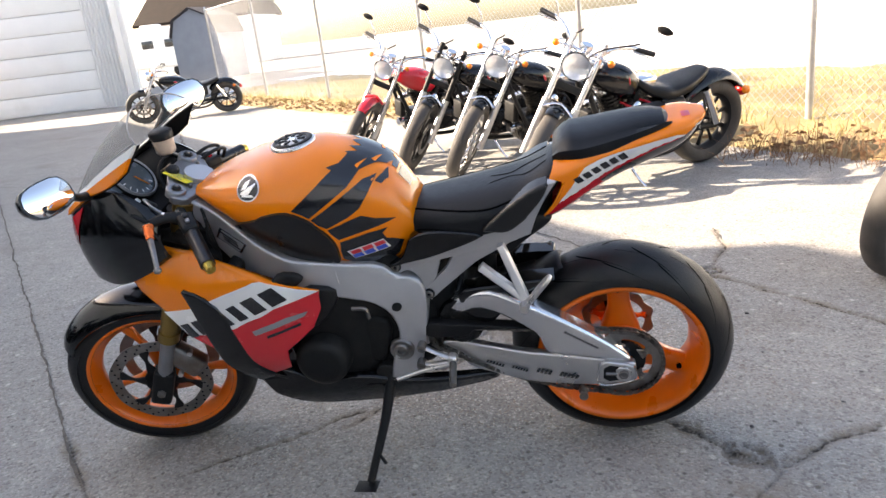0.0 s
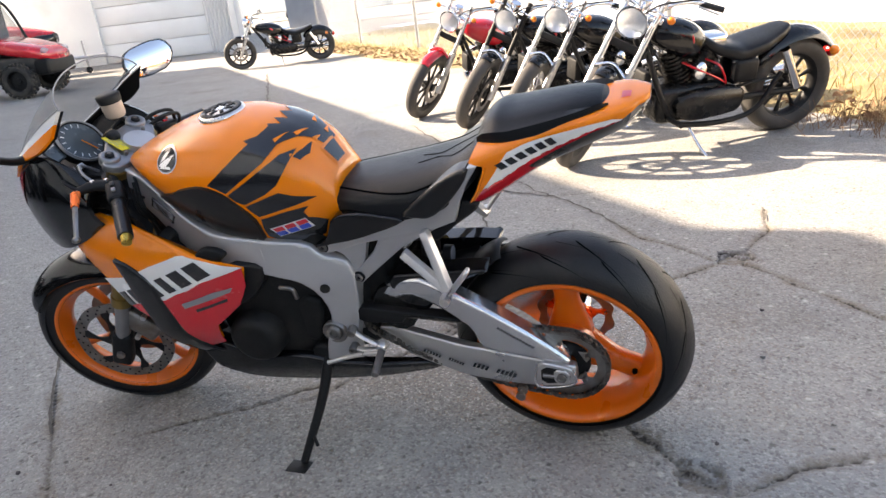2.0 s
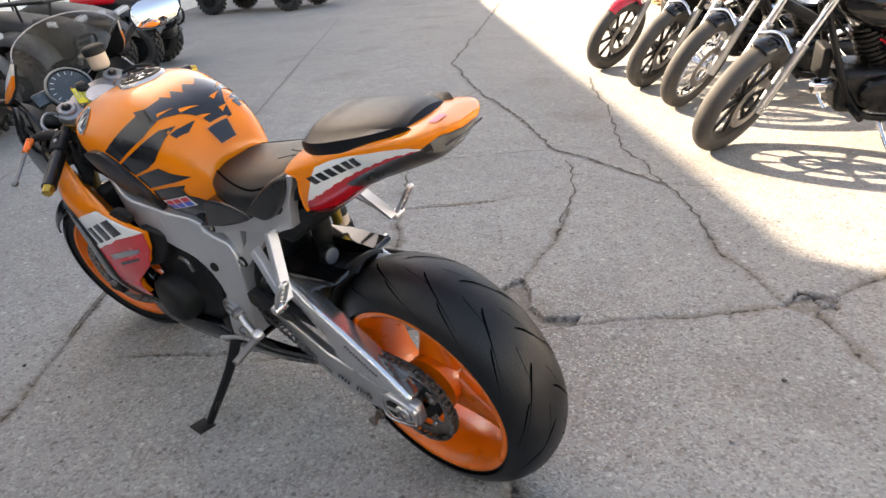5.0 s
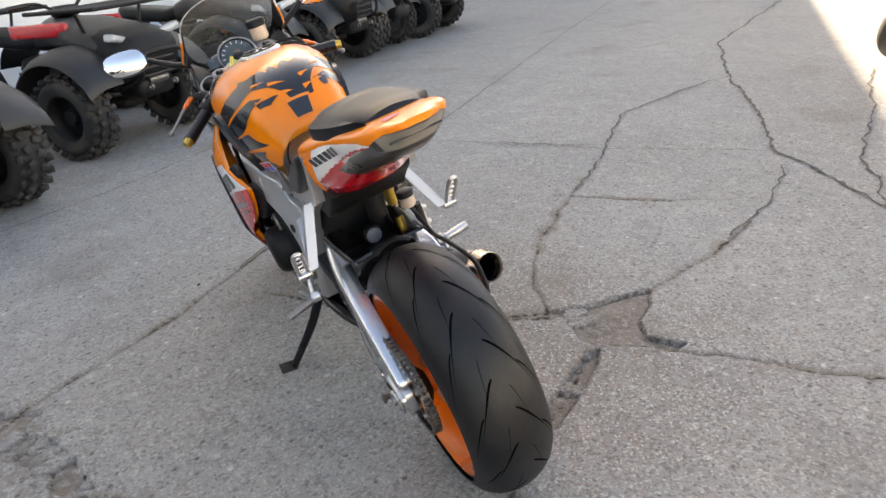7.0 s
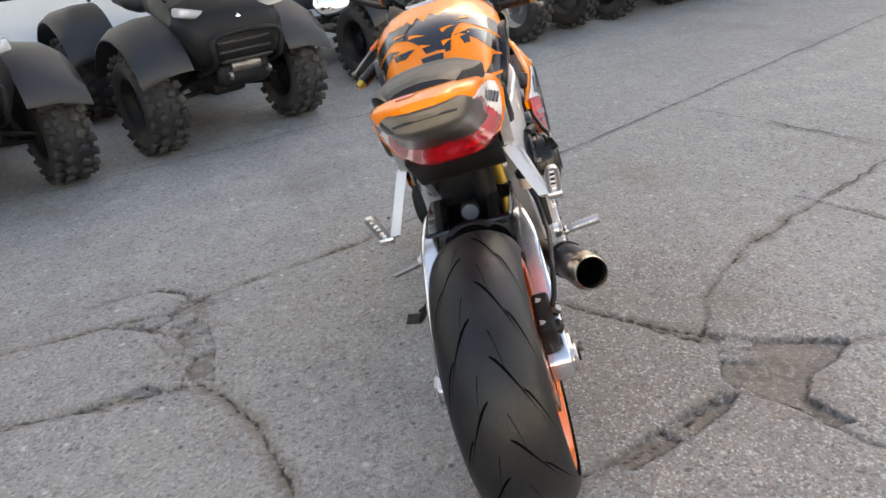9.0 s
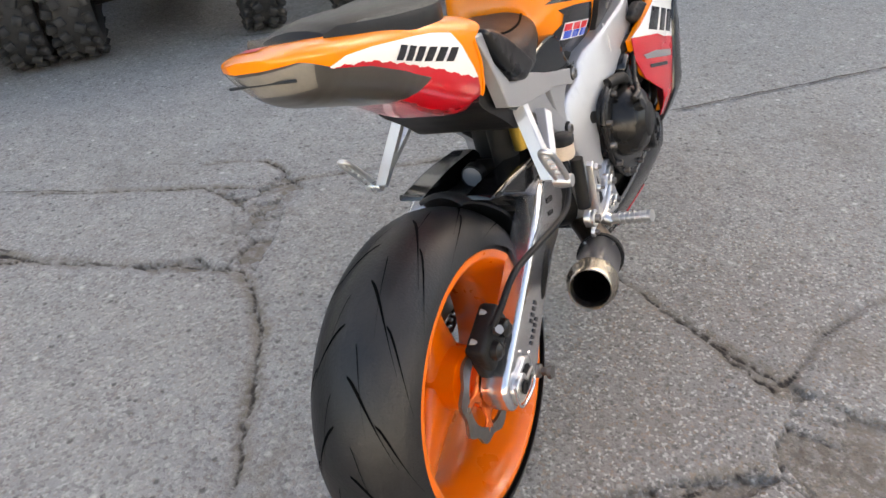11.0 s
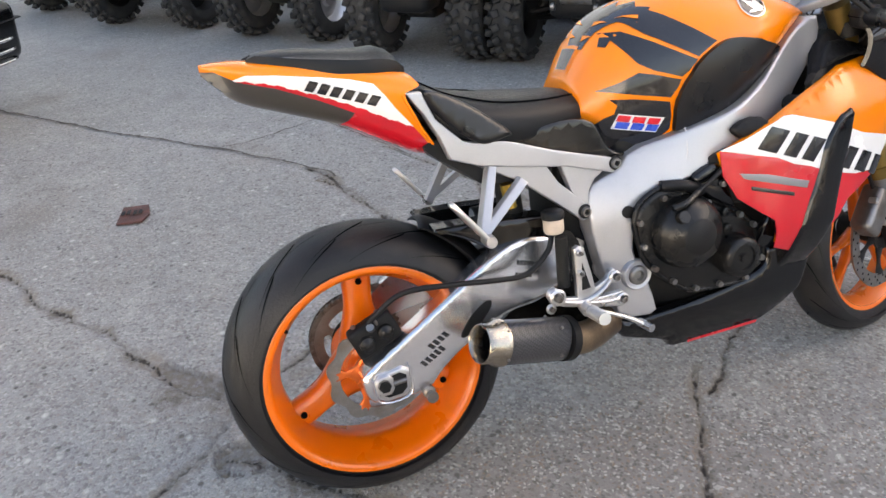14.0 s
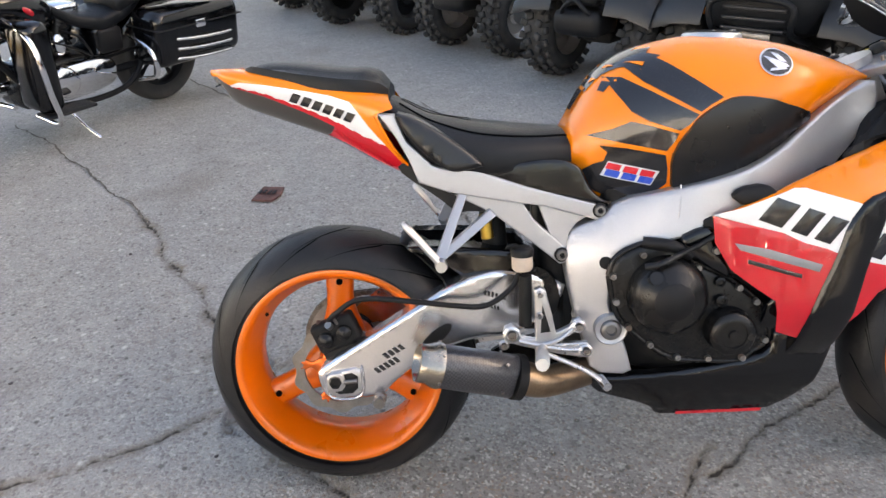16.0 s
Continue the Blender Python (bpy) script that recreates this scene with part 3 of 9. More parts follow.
# broken-out hollows: outline, share of earth, size of the pieces left in them
PATCHES = [
    ([(-0.732, 0.89), (-0.627, 1.009), (-0.498, 0.989), (-0.34, 1.029), (-0.141, 1.05), (-0.131, 0.952), (-0.23, 0.961), (-0.329, 0.882), (-0.472, 0.812), (-0.534, 0.731), (-0.619, 0.872)], 0.40, 0.0075),
    ([(0.062, 2.469), (0.133, 2.604), (0.192, 2.818), (0.274, 2.717), (0.305, 2.627), (0.384, 2.557), (0.493, 2.607), (0.493, 2.548), (0.424, 2.518), (0.321, 2.416), (0.261, 2.406), (0.142, 2.457)], 0.82, 0.005),
    ([(-0.107, 0.665), (-0.135, 0.725), (-0.152, 0.805), (-0.174, 0.853), (-0.131, 0.923), (-0.101, 0.855), (-0.084, 0.765)], 0.8, 0.004),
    ([(0.473, 1.994), (0.4, 2.139), (0.351, 2.277), (0.321, 2.416), (0.37, 2.357), (0.444, 2.211), (0.503, 2.053)], 0.9, 0.004),
    ([(1.082, 2.908), (1.121, 3.044), (1.239, 3.035), (1.259, 2.923), (1.181, 2.87)], 0.6, 0.004),
    ([(0.863, 1.153), (0.824, 1.113), (0.745, 1.212), (0.665, 1.351), (0.685, 1.41), (0.784, 1.291)], 0.85, 0.003),
    ([(0.664, 1.591), (0.713, 1.672), (0.802, 1.632), (0.792, 1.543), (0.723, 1.551)], 0.7, 0.003),
]


def graded(lo, hi, step, far):
    """Even steps from lo to hi, then growing ones out to far."""
    mid = list(np.arange(lo, hi + step / 2, step))
    out, d = [], step
    x = hi
    while x < far:
        d *= 1.035 if d < 0.3 else 1.4
        x += d
        out.append(x)
    left, d, x = [], step, lo
    while x > -far:
        d *= 1.035 if d < 0.3 else 1.4
        x -= d
        left.append(x)
    return np.array(left[::-1] + mid + out)


def smooth_step(a, b, x):
    t = np.clip((x - a) / (b - a), 0, 1)
    return t * t * (3 - 2 * t)


def swell(x, y):
    """The slabs under the bike stand a little higher than the yard round them."""
    return 0.013 * smooth_step(-0.95, -0.45, x) * (1 - smooth_step(1.0, 1.5, x)) * smooth_step(0.3, 0.9, y) * (1 - smooth_step(2.6, 3.3, y))


def build_ground():
    xs, ys = graded(-1.2, 1.6, 0.0085, 600), graded(0.2, 3.4, 0.0085, 600)
    X, Y = np.meshgrid(xs, ys)
    rng = np.random.default_rng(4)

    def wavy(scale, seed):
        r = np.random.default_rng(seed)
        s = np.zeros_like(X)
        for _ in range(6):
            a, b, c = r.uniform(-scale, scale), r.uniform(-scale, scale), r.uniform(0, 6.3)
            s += np.sin(a * X + b * Y + c)
        return s / 6

    wx, wy, ww = 0.012 * wavy(34, 1) + 0.006 * wavy(120, 2), 0.012 * wavy(34, 3) + 0.006 * wavy(120, 5), wavy(26, 6)
    Z = np.zeros_like(X)
    cell = np.maximum(np.gradient(xs)[None, :], np.gradient(ys)[:, None]) * np.ones_like(X)
    dark, dirt = np.zeros_like(X), np.zeros_like(X)
    for pts, width, rough in CRACKS:
        for (ax, ay), (bx, by) in zip(pts, pts[1:]):
            pad = 0.25
            sel = (X > min(ax, bx) - pad) & (X < max(ax, bx) + pad) & (Y > min(ay, by) - pad) & (Y < max(ay, by) + pad)
            sel &= cell < 0.014
            if not sel.any():
                continue
            k = 0.4 if rough < 0.015 else 1.3
            px, py = X[sel] + k * wx[sel], Y[sel] + k * wy[sel]
            dx, dy = bx - ax, by - ay
            t = np.clip(((px - ax) * dx + (py - ay) * dy) / (dx * dx + dy * dy), 0, 1)
            d = np.hypot(px - ax - t * dx, py - ay - t * dy)
            w = 0.36 * width * (1.0 + 0.9 * ww[sel])
            core = np.clip(1.25 - d / np.maximum(w, 0.0045), 0, 1)
            wide = np.clip(1.3 - d / (w * 3.0 + 0.010 * (1 + 0.8 * ww[sel])), 0, 1)
            Z[sel] = np.minimum(Z[sel], -0.006 * core - 0.003 * wide)
            dark[sel] = np.maximum(dark[sel], core * np.clip(0.55 + 0.7 * ww[sel], 0.1, 0.9))
            dirt[sel] = np.maximum(dirt[sel], wide * np.clip(0.62 + 0.5 * ww[sel], 0.2, 1))
    # broken-out patches: loose pieces and earth
    for poly, share, size in PATCHES:
        ax, ay = np.array(poly).T
        sel = (X > ax.min() - 0.12) & (X < ax.max() + 0.12) & (Y > ay.min() - 0.12) & (Y < ay.max() + 0.12)
        px, py = X[sel] + 0.25 * wx[sel], Y[sel] + 0.25 * wy[sel]
        m = int((np.ptp(ax) + 0.24) * (np.ptp(ay) + 0.24) / size)
        sx, sy = rng.uniform(ax.min() - 0.12, ax.max() + 0.12, m), rng.uniform(ay.min() - 0.12, ay.max() + 0.12, m)

        def within(qx, qy):
            r = np.zeros(len(qx), bool)
            for (x0, y0), (x1, y1) in zip(poly, poly[1:] + poly[:1]):
                r ^= ((y0 > qy) != (y1 > qy)) & (qx < (x1 - x0) * (qy - y0) / (y1 - y0 + 1e-9) + x0)
            return r

        d = np.hypot(px[:, None] - sx[None], py[:, None] - sy[None])
        o = np.argsort(d, 1)[:, :2]
        d1, d2 = np.take_along_axis(d, o, 1).T
        near = o[:, 0]
        earthy = rng.uniform(0, 1, m) < share
        level = np.where(earthy, -0.016, -0.003 - 0.006 * rng.uniform(0, 1, m))
        broken = within(px, py)
        gap = np.clip(1 - (d2 - d1) / 0.010, 0, 1) * broken * ~(earthy[near] & earthy[o[:, 1]])
        Z[sel] = np.minimum(Z[sel], np.where(broken, level[near] + 0.003 * ww[sel], 0) - 0.008 * gap)
        dirt[sel] = np.maximum(dirt[sel], np.where(broken, np.where(earthy[near], 0.75, 0.15), 0) + 0.2 * gap)
        # rim shade painted as a thin dark line along part of the outline
        rim = np.full(len(px), 9.0)
        for (x0, y0), (x1, y1) in zip(poly, poly[1:] + poly[:1]):
            q = np.clip(((px - x0) * (x1 - x0) + (py - y0) * (y1 - y0)) / ((x1 - x0) ** 2 + (y1 - y0) ** 2), 0, 1)
            rim = np.minimum(rim, np.hypot(px - x0 - q * (x1 - x0), py - y0 - q * (y1 - y0)))
        edge = np.clip(1 - rim / 0.009, 0, 1) * np.clip(0.35 + 1.6 * wavy(9, 31)[sel], 0, 1)
        Z[sel] -= 0.005 * edge
        dark[sel] = np.maximum(dark[sel], 0.4 * gap + 0.45 * edge)
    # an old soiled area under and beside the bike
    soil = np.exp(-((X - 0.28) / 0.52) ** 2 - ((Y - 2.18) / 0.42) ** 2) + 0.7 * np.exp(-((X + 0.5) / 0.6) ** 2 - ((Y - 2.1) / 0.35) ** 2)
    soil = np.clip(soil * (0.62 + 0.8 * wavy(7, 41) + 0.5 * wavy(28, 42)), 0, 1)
    Z += 0.004 * wavy(2.0, 21) * np.exp(-(X ** 2 + Y ** 2) / 60) + swell(X, Y)
    for cx, cy, rx, ry, k in ((0.80, 1.28, 0.10, 0.06, 0.9), (0.70, 1.42, 0.10, 0.09, 0.8), (0.60, 1.40, 0.16, 0.05, 0.7), (0.85, 1.12, 0.05, 0.08, 0.5), (-0.08, 2.62, 0.10, 0.12, 0.5), (0.30, 2.55, 0.16, 0.10, 0.6), (-0.45, 0.92, 0.22, 0.10, 0.6)):
        dirt = np.maximum(dirt, k * np.exp(-((X - cx) / rx) ** 2 - ((Y - cy) / ry) ** 2) * np.clip(0.75 + 0.9 * wavy(60, 52), 0, 1))
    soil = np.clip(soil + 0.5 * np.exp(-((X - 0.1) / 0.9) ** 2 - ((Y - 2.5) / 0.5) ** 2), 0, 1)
    h, w = X.shape
    me = bpy.data.meshes.new("ground")
    idx = np.arange(h * w).reshape(h, w)
    quads = np.stack([idx[:-1, :-1], idx[:-1, 1:], idx[1:, 1:], idx[1:, :-1]], -1).reshape(-1, 4)
    me.vertices.add(h * w)
    me.vertices.foreach_set("co", np.stack([X, Y, Z], -1).ravel())
    me.loops.add(quads.size)
    me.loops.foreach_set("vertex_index", quads.ravel())
    me.polygons.add(len(quads))
    me.polygons.foreach_set("loop_start", np.arange(0, quads.size, 4))
    me.update()
    me.polygons.foreach_set("use_smooth", np.ones(len(quads), bool))
    at = me.color_attributes.new("crack", "FLOAT_COLOR", "POINT")
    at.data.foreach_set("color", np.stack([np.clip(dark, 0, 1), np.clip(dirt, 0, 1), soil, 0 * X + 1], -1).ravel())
    me.materials.append(CONCRETE)
    return tagged(new("ground", me), "old cracked grey concrete forecourt with dirt-filled cracks", "ground", kind="structure")


ground = build_ground()
CRACK_EARTH = material("crack_earth", (0.095, 0.083, 0.070), 0.95, 0, 0, 0.4, 30, 0.2, 90)


def far_crack(pts, width, rough, seed):
    """A thin ragged strip of earth where a crack runs on outside the finely modelled middle."""
    r = random.Random(seed)
    bm, row = bmesh.new(), []
    wob = 0.0
    for (ax, ay), (bx, by) in zip(pts, pts[1:]):
        a, b = Vector((ax, ay, 0)), Vector((bx, by, 0))
        d = (b - a).normalized()
        n = Vector((-d.y, d.x, 0))
        k = max(2, int((b - a).length / 0.035))
        for i in range(k):
            p = a + (b - a) * (i / k)
            wob = wob * 0.8 + r.uniform(-1, 1) * min(rough, 0.03) * 0.4
            if -1.16 < p.x < 1.56 and 0.24 < p.y < 3.36:
                row = []
                continue
            w = 0.36 * width * r.uniform(0.35, 1.5) * (1 + 0.05 * p.length)
            c = p + n * wob
            pair = [bm.verts.new(c - n * w + Vector((0, 0, 0.006))), bm.verts.new(c + n * w + Vector((0, 0, 0.006)))]
            if row:
                bm.faces.new((row[0], row[1], pair[1], pair[0]))
            row = pair
    return bm


for i, (pts, width, rough) in enumerate(CRACKS):
    bm = far_crack(pts, width, rough, 40 + i)
    if len(bm.faces):
        part("crack", bm, CRACK_EARTH, ground, smooth=False)

# ---- buildings and fence ----
D, N = Vector((-0.53, 0.848, 0)), Vector((0.848, 0.53, 0))  # along the shop front, and out of it
A0 = Vector((-2.87, 0.88, 0))  # a point on the line of the quads' front wheels


def along(s, out, z=0.0):
    return A0 + D * s + N * out + Vector((0, 0, z))


def slab(name, a, b, thick, z0, z1, mat, label, category="wall", kind="structure", parent=None):
    """An upright wall from a to b, thick to its left."""
    a, b = Vector(a), Vector(b)
    d = (b - a).normalized()
    n = Vector((-d.y, d.x, 0)) * thick
    bm = loft([[a + Vector((0, 0, z0)), a + n + Vector((0, 0, z0)), a + n + Vector((0, 0, z1)), a + Vector((0, 0, z1))],
               [b + Vector((0, 0, z0)), b + n + Vector((0, 0, z0)), b + n + Vector((0, 0, z1)), b + Vector((0, 0, z1))]])
    ob = part(name, bm, mat, parent, smooth=False)
    return tagged(ob, label, category, kind=kind) if kind else ob


EAVE = 5.39
# unseen raised strip, added to set where the yard's shade ends
slab("wall_shop_shade_edge", along(-26, -2.4), along(7.3, -2.4), 0.3, EAVE + 0.25, 6.24, WALLW, "unseen strip over the shop wall, added to shape the shade edge")
shop = slab("wall_shop", along(-26, -2.4), along(21.5, -2.4), 0.3, 0, EAVE, WALLW, "long white shop wall behind the parked quads")
slab("wall_shop_end", along(21.5, -2.4), along(21.5, -12.4), -0.3, 0, EAVE, WALLW, "white end wall of the shop building")
bm = loft([[along(-26, -2.1, EAVE), along(-26, -12.4, EAVE), along(-26, -12.4, EAVE + 0.25), along(-26, -2.1, EAVE + 0.25)],
           [along(21.8, -2.1, EAVE), along(21.8, -12.4, EAVE), along(21.8, -12.4, EAVE + 0.25), along(21.8, -2.1, EAVE + 0.25)]])
tagged(part("roof_shop", bm, ROOF, smooth=False), "flat dark roof edge of the shop", "roof", kind="structure")

# garage across the yard: door, frame and corrugated corner
GY = 21.4
slab("wall_garage", (-30, GY, 0), (-12.9, GY, 0), 0.25, 0, 6.0, WALLW, "white garage wall")
slab("wall_garage_lintel", (-12.9, GY, 0), (-9.35, GY, 0), 0.25, 3.3, 6.0, WALLW, "white wall over the garage door")
door = empty("door_garage", pose(0, 0, 0), "closed white sectional garage door with four panels", "garage door")
door["kind"] = "structure"
for k in range(6):
    bm = box(-12.9, -9.35, GY + 0.06, GY + 0.12, 0.02 + k * 0.55, 0.55 + k * 0.55, 0.012)
    part("door_panel", bm, WALLW, door)
part("door_backing", box(-12.9, -9.35, GY + 0.13, GY + 0.2, 0, 3.3), WALLW, door, smooth=False)
rings = []
for k in range(61):
    x = -9.35 + 1.05 * k / 60
    y = GY - 0.05 + (0.03 if (k // 3) % 2 else 0.0)
    rings.append([Vector((x, y, 0)), Vector((x, y + 0.3, 0)), Vector((x, y + 0.3, 6)), Vector((x, y, 6))])
tagged(part("wall_corrugated", loft(rings), SHEET, smooth=False), "white corrugated metal corner of the garage", "wall", kind="structure")
slab("wall_garage_side", (-8.3, GY - 0.08, 0), (-16.3, GY + 14, 0), 0.25, 0, 6.0, SHEET, "corrugated side wall of the garage")
tagged(part("trim_corner", box(-8.36, -8.2, GY - 0.12, GY + 0.1, 0, 6.0, 0.01), WALLW), "white corner trim of the garage", "trim", kind="structure")


# fence of posts, rail and wire along the grass verge
def fence_point(s):
    a, b = Vector((-3.8, 17.2, 0)), Vector((3.2, 5.9, 0))
    return a + (b - a) * s


def mesh_wire(a, b, z0, z1, gap=0.075, r=0.0022):
    """Diamond wire mesh between two posts."""
    bm = bmesh.new()
    length = (b - a).length
    d = (b - a).normalized()
    h = z1 - z0
    k = -int(h / gap)
    side = Vector((-d.y, d.x, 0)) * r
    while k * gap < length:
        for sgn in (1, -1):
            s0, s1 = k * gap, k * gap + h
            za, zb = (z0, z1) if sgn > 0 else (z1, z0)
            if s0 < 0:
                za, s0 = za + (zb - za) * (-s0 / h), 0
            if s1 > length:
                zb, s1 = za + (zb - za) * ((length - s0) / (s1 - s0)), length
            p, q = a + d * s0 + Vector((0, 0, za)), a + d * s1 + Vector((0, 0, zb))
            up = Vector((0, 0, r)) if sgn > 0 else Vector((0, 0, -r))
            along_ = (q - p).normalized()
            u = along_.cross(side).normalized() * r
            for e, f in ((side, u),):
                ring = [[p + e, p + f, p - e, p - f], [q + e, q + f, q - e, q - f]]
                v = [[bm.verts.new(c) for c in rr] for rr in ring]
                for i in range(4):
                    bm.faces.new((v[0][i], v[0][(i + 1) % 4], v[1][(i + 1) % 4], v[1][i]))
        k += 1
    return bm


fence = empty("fence", pose(0, 0, 0), "galvanised chain-link fence along the grass verge", "fence")
POSTS = [-0.25, 0.02, 0.28, 0.55, 0.80, 1.0, 1.27, 1.55, 1.85]
for s in POSTS:
    p = fence_point(s)
    part("post", lathe([(0, 0), (0.032, 0), (0.032, 2.3), (0.036, 2.31), (0.02, 2.36), (0, 2.37)], p, 12, "Z"), GALV, fence)
for s, e in zip(POSTS, POSTS[1:]):
    part("rail", tube([fence_point(s) + Vector((0, 0, 2.28)), fence_point(e) + Vector((0, 0, 2.28))], 0.02, 8), GALV, fence)
    part("wire_mesh", mesh_wire(fence_point(s), fence_point(e), 0.03, 2.26), GALV, fence, smooth=False)

# verge and yard beyond the fence
F = (fence_point(1) - fence_point(0)).normalized()
FN = Vector((-F.y, F.x, 0))
if FN.x < 0:
    FN = -FN


def verge_sheet():
    rings = []
    for i in range(161):
        s = -0.3 + 2.4 * i / 160
        c = fence_point(s)
        ring = []
        for j in range(25):
            o = -0.9 + 0.12 * noise.noise(Vector((s * 40, 0, 0))) + 4.6 * j / 24
            z = 0.012 + 0.10 * min(1, j / 6) + 0.05 * noise.noise(Vector((s * 30, o * 2, 3))) * min(1, j / 3)
            ring.append(c + FN * o + Vector((0, 0, z if j else -0.01)))
        rings.append(ring)
    return loft(rings, closed=False)


tagged(part("verge", verge_sheet(), GRASS, sharp=180), "sunlit verge of dry yellow grass and dead leaves", "grass", kind="structure")


def tufts(count, seed, lo, hi, o0, o1, tall, wide, lie):
    r = random.Random(seed)
    vs, fs = [], []
    for _ in range(count):
        c = fence_point(r.uniform(lo, hi)) + FN * r.uniform(o0, o1)
        a, h = r.uniform(0, 6.28), tall * r.uniform(0.4, 1.2)
        w = wide * r.uniform(0.5, 1.3)
        u = Vector((math.cos(a), math.sin(a), 0))
        v = Vector((r.uniform(-1, 1), r.uniform(-1, 1), 0)) * lie * h
        b = c + Vector((0, 0, 0.05 + r.uniform(0, 0.05)))
        k = len(vs)
        vs += [b - u * w, b + u * w, b + v * 0.5 + u * w * 0.7 + Vector((0, 0, h * 0.6)), b + v + Vector((0, 0, h)), b + v * 0.5 - u * w * 0.7 + Vector((0, 0, h * 0.6))]
        fs.append((k, k + 1, k + 2, k + 3, k + 4))
    me = bpy.data.meshes.new("tufts")
    me.from_pydata([tuple(v) for v in vs], [], fs)
    return me


me = tufts(9000, 3, -0.2, 1.9, -0.75, 2.5, 0.16, 0.004, 0.5)
me.materials.append(BLADE)
tagged(new("grass", me), "dry yellow grass blades along the fence", "grass", kind="stuff")
me = tufts(2600, 5, -0.2, 1.9, -1.05, -0.2, 0.03, 0.035, 1.6)
me.materials.append(LEAF)
tagged(new("fallen_leaves", me), "brown dead leaves lying along the verge", "leaves", kind="stuff")

# white wall added beyond the yard for the overexposed background
a, b = fence_point(-0.2) + FN * 16, fence_point(3.5) + FN * 16
slab("wall_backdrop", a, b, 0.3, 0, 7.0, WALLW, "added white wall for the overexposed white behind the fence")
yard = loft([[fence_point(-0.6) + FN * 3.4 + Vector((0, 0, 0.02)), fence_point(-0.6) + FN * 16 + Vector((0, 0, 0.03))],
             [fence_point(3.5) + FN * 3.4 + Vector((0, 0, 0.02)), fence_point(3.5) + FN * 16 + Vector((0, 0, 0.03))]], closed=False)
tagged(part("yard", yard, WALLW, smooth=False), "pale sunlit gravel yard behind the fence", "yard", kind="structure")


# ---- the sports motorcycle ----
def lerp_table(table, x):
    t = sorted(table)
    if x <= t[0][0]:
        return t[0][1]
    for (a, fa), (b, fb) in zip(t, t[1:]):
        if x <= b:
            return fa + (fb - fa) * (x - a) / (b - a)
    return t[-1][1]


def ease_table(table, x):
    """Like lerp_table, with rounded turns."""
    d = 0.02
    return (lerp_table(table, x - d) + 2 * lerp_table(table, x) + lerp_table(table, x + d)) / 4


bike = empty("sports_motorcycle", pose(0.480, 1.8506, -0.002, 0, 0, 168.4) @ pose(0, 0, 0, -12.5), "orange sports motorcycle with black slashes, leaning on its side stand", "motorcycle")
LR = (1, -1)

# wheels
STEER_HEAD = Vector((1.105, 0, 0.90))
RAKE = radians(24)


def steered(angle=16):
    axis = Vector((math.sin(RAKE), 0, -math.cos(RAKE)))
    return Matrix.Translation(STEER_HEAD) @ Matrix.Rotation(radians(-angle), 4, axis) @ Matrix.Translation(-STEER_HEAD)


STEER = steered()


def tyre_profile(outer, rim, half, bead):
    """Round motorcycle tyre section from bead to bead, as (radius, across)."""
    pts = [(rim - 0.012, -bead), (rim + 0.004, -bead - 0.004), (rim + 0.022, -half * 0.86)]
    for k in range(15):
        a = radians(-84 + 168 * k / 14)
        pts.append((outer - half * 0.78 * (1 - math.cos(a)), half * math.sin(a)))
    return pts + [(rim + 0.022, half * 0.86), (rim + 0.004, bead + 0.004), (rim - 0.012, bead)]


def tread(outer, half, centre, rows, count, seed):
    """Slanted rain grooves, as thin dark ribs sunk in the crown and standing just proud of the rubber."""
    bm = bmesh.new()
    c = Vector(centre)
    for k in range(count):
        for side in LR:
            for a0, a1, turn, w in rows:
                base = 2 * math.pi * (k + (0.5 if side > 0 else 0)) / count + turn
                pts = []
                for j in range(9):
                    u = j / 8
                    a = radians(a0 + (a1 - a0) * u) * side
                    phi = base + 0.46 * u ** 1.3 * (1 if a1 > a0 else -1)
                    r = outer - half * 0.78 * (1 - math.cos(a)) + 0.0006
                    pts.append((phi, r, half * math.sin(a) * 1.002, w * math.sin(math.pi * min(1, 0.12 + 0.88 * u * (2 - u)) * 0.93 + 0.1)))
                rows_v = []
                for phi, r, y, ww in pts:
                    ww *= 0.85
                    q = [c + Vector((r * math.cos(phi + s * ww / r), y, r * math.sin(phi + s * ww / r))) for s in (-1, 1)]
                    rows_v.append([bm.verts.new(p) for p in q])
                for p, q in zip(rows_v, rows_v[1:]):
                    bm.faces.new((p[0], p[1], q[1], q[0]))
    return bm


def rim_profile(lip, half, depth):
    return [(lip - 0.004, -half), (lip + 0.003, -half + 0.002), (lip + 0.003, -half + 0.006), (lip - 0.010, -half + 0.012), (lip - depth * 0.55, -half * 0.62), (lip - depth, -half * 0.3), (lip - depth, half * 0.3),
            (lip - depth * 0.55, half * 0.62), (lip - 0.010, half - 0.012), (lip + 0.003, half - 0.006), (lip + 0.003, half - 0.002), (lip - 0.004, half),
            (lip - 0.012, half - 0.004), (lip - depth * 0.6, half * 0.6), (lip - depth - 0.008, half * 0.25), (lip - depth - 0.008, -half * 0.25), (lip - depth * 0.6, -half * 0.6), (lip - 0.012, -half + 0.004)]


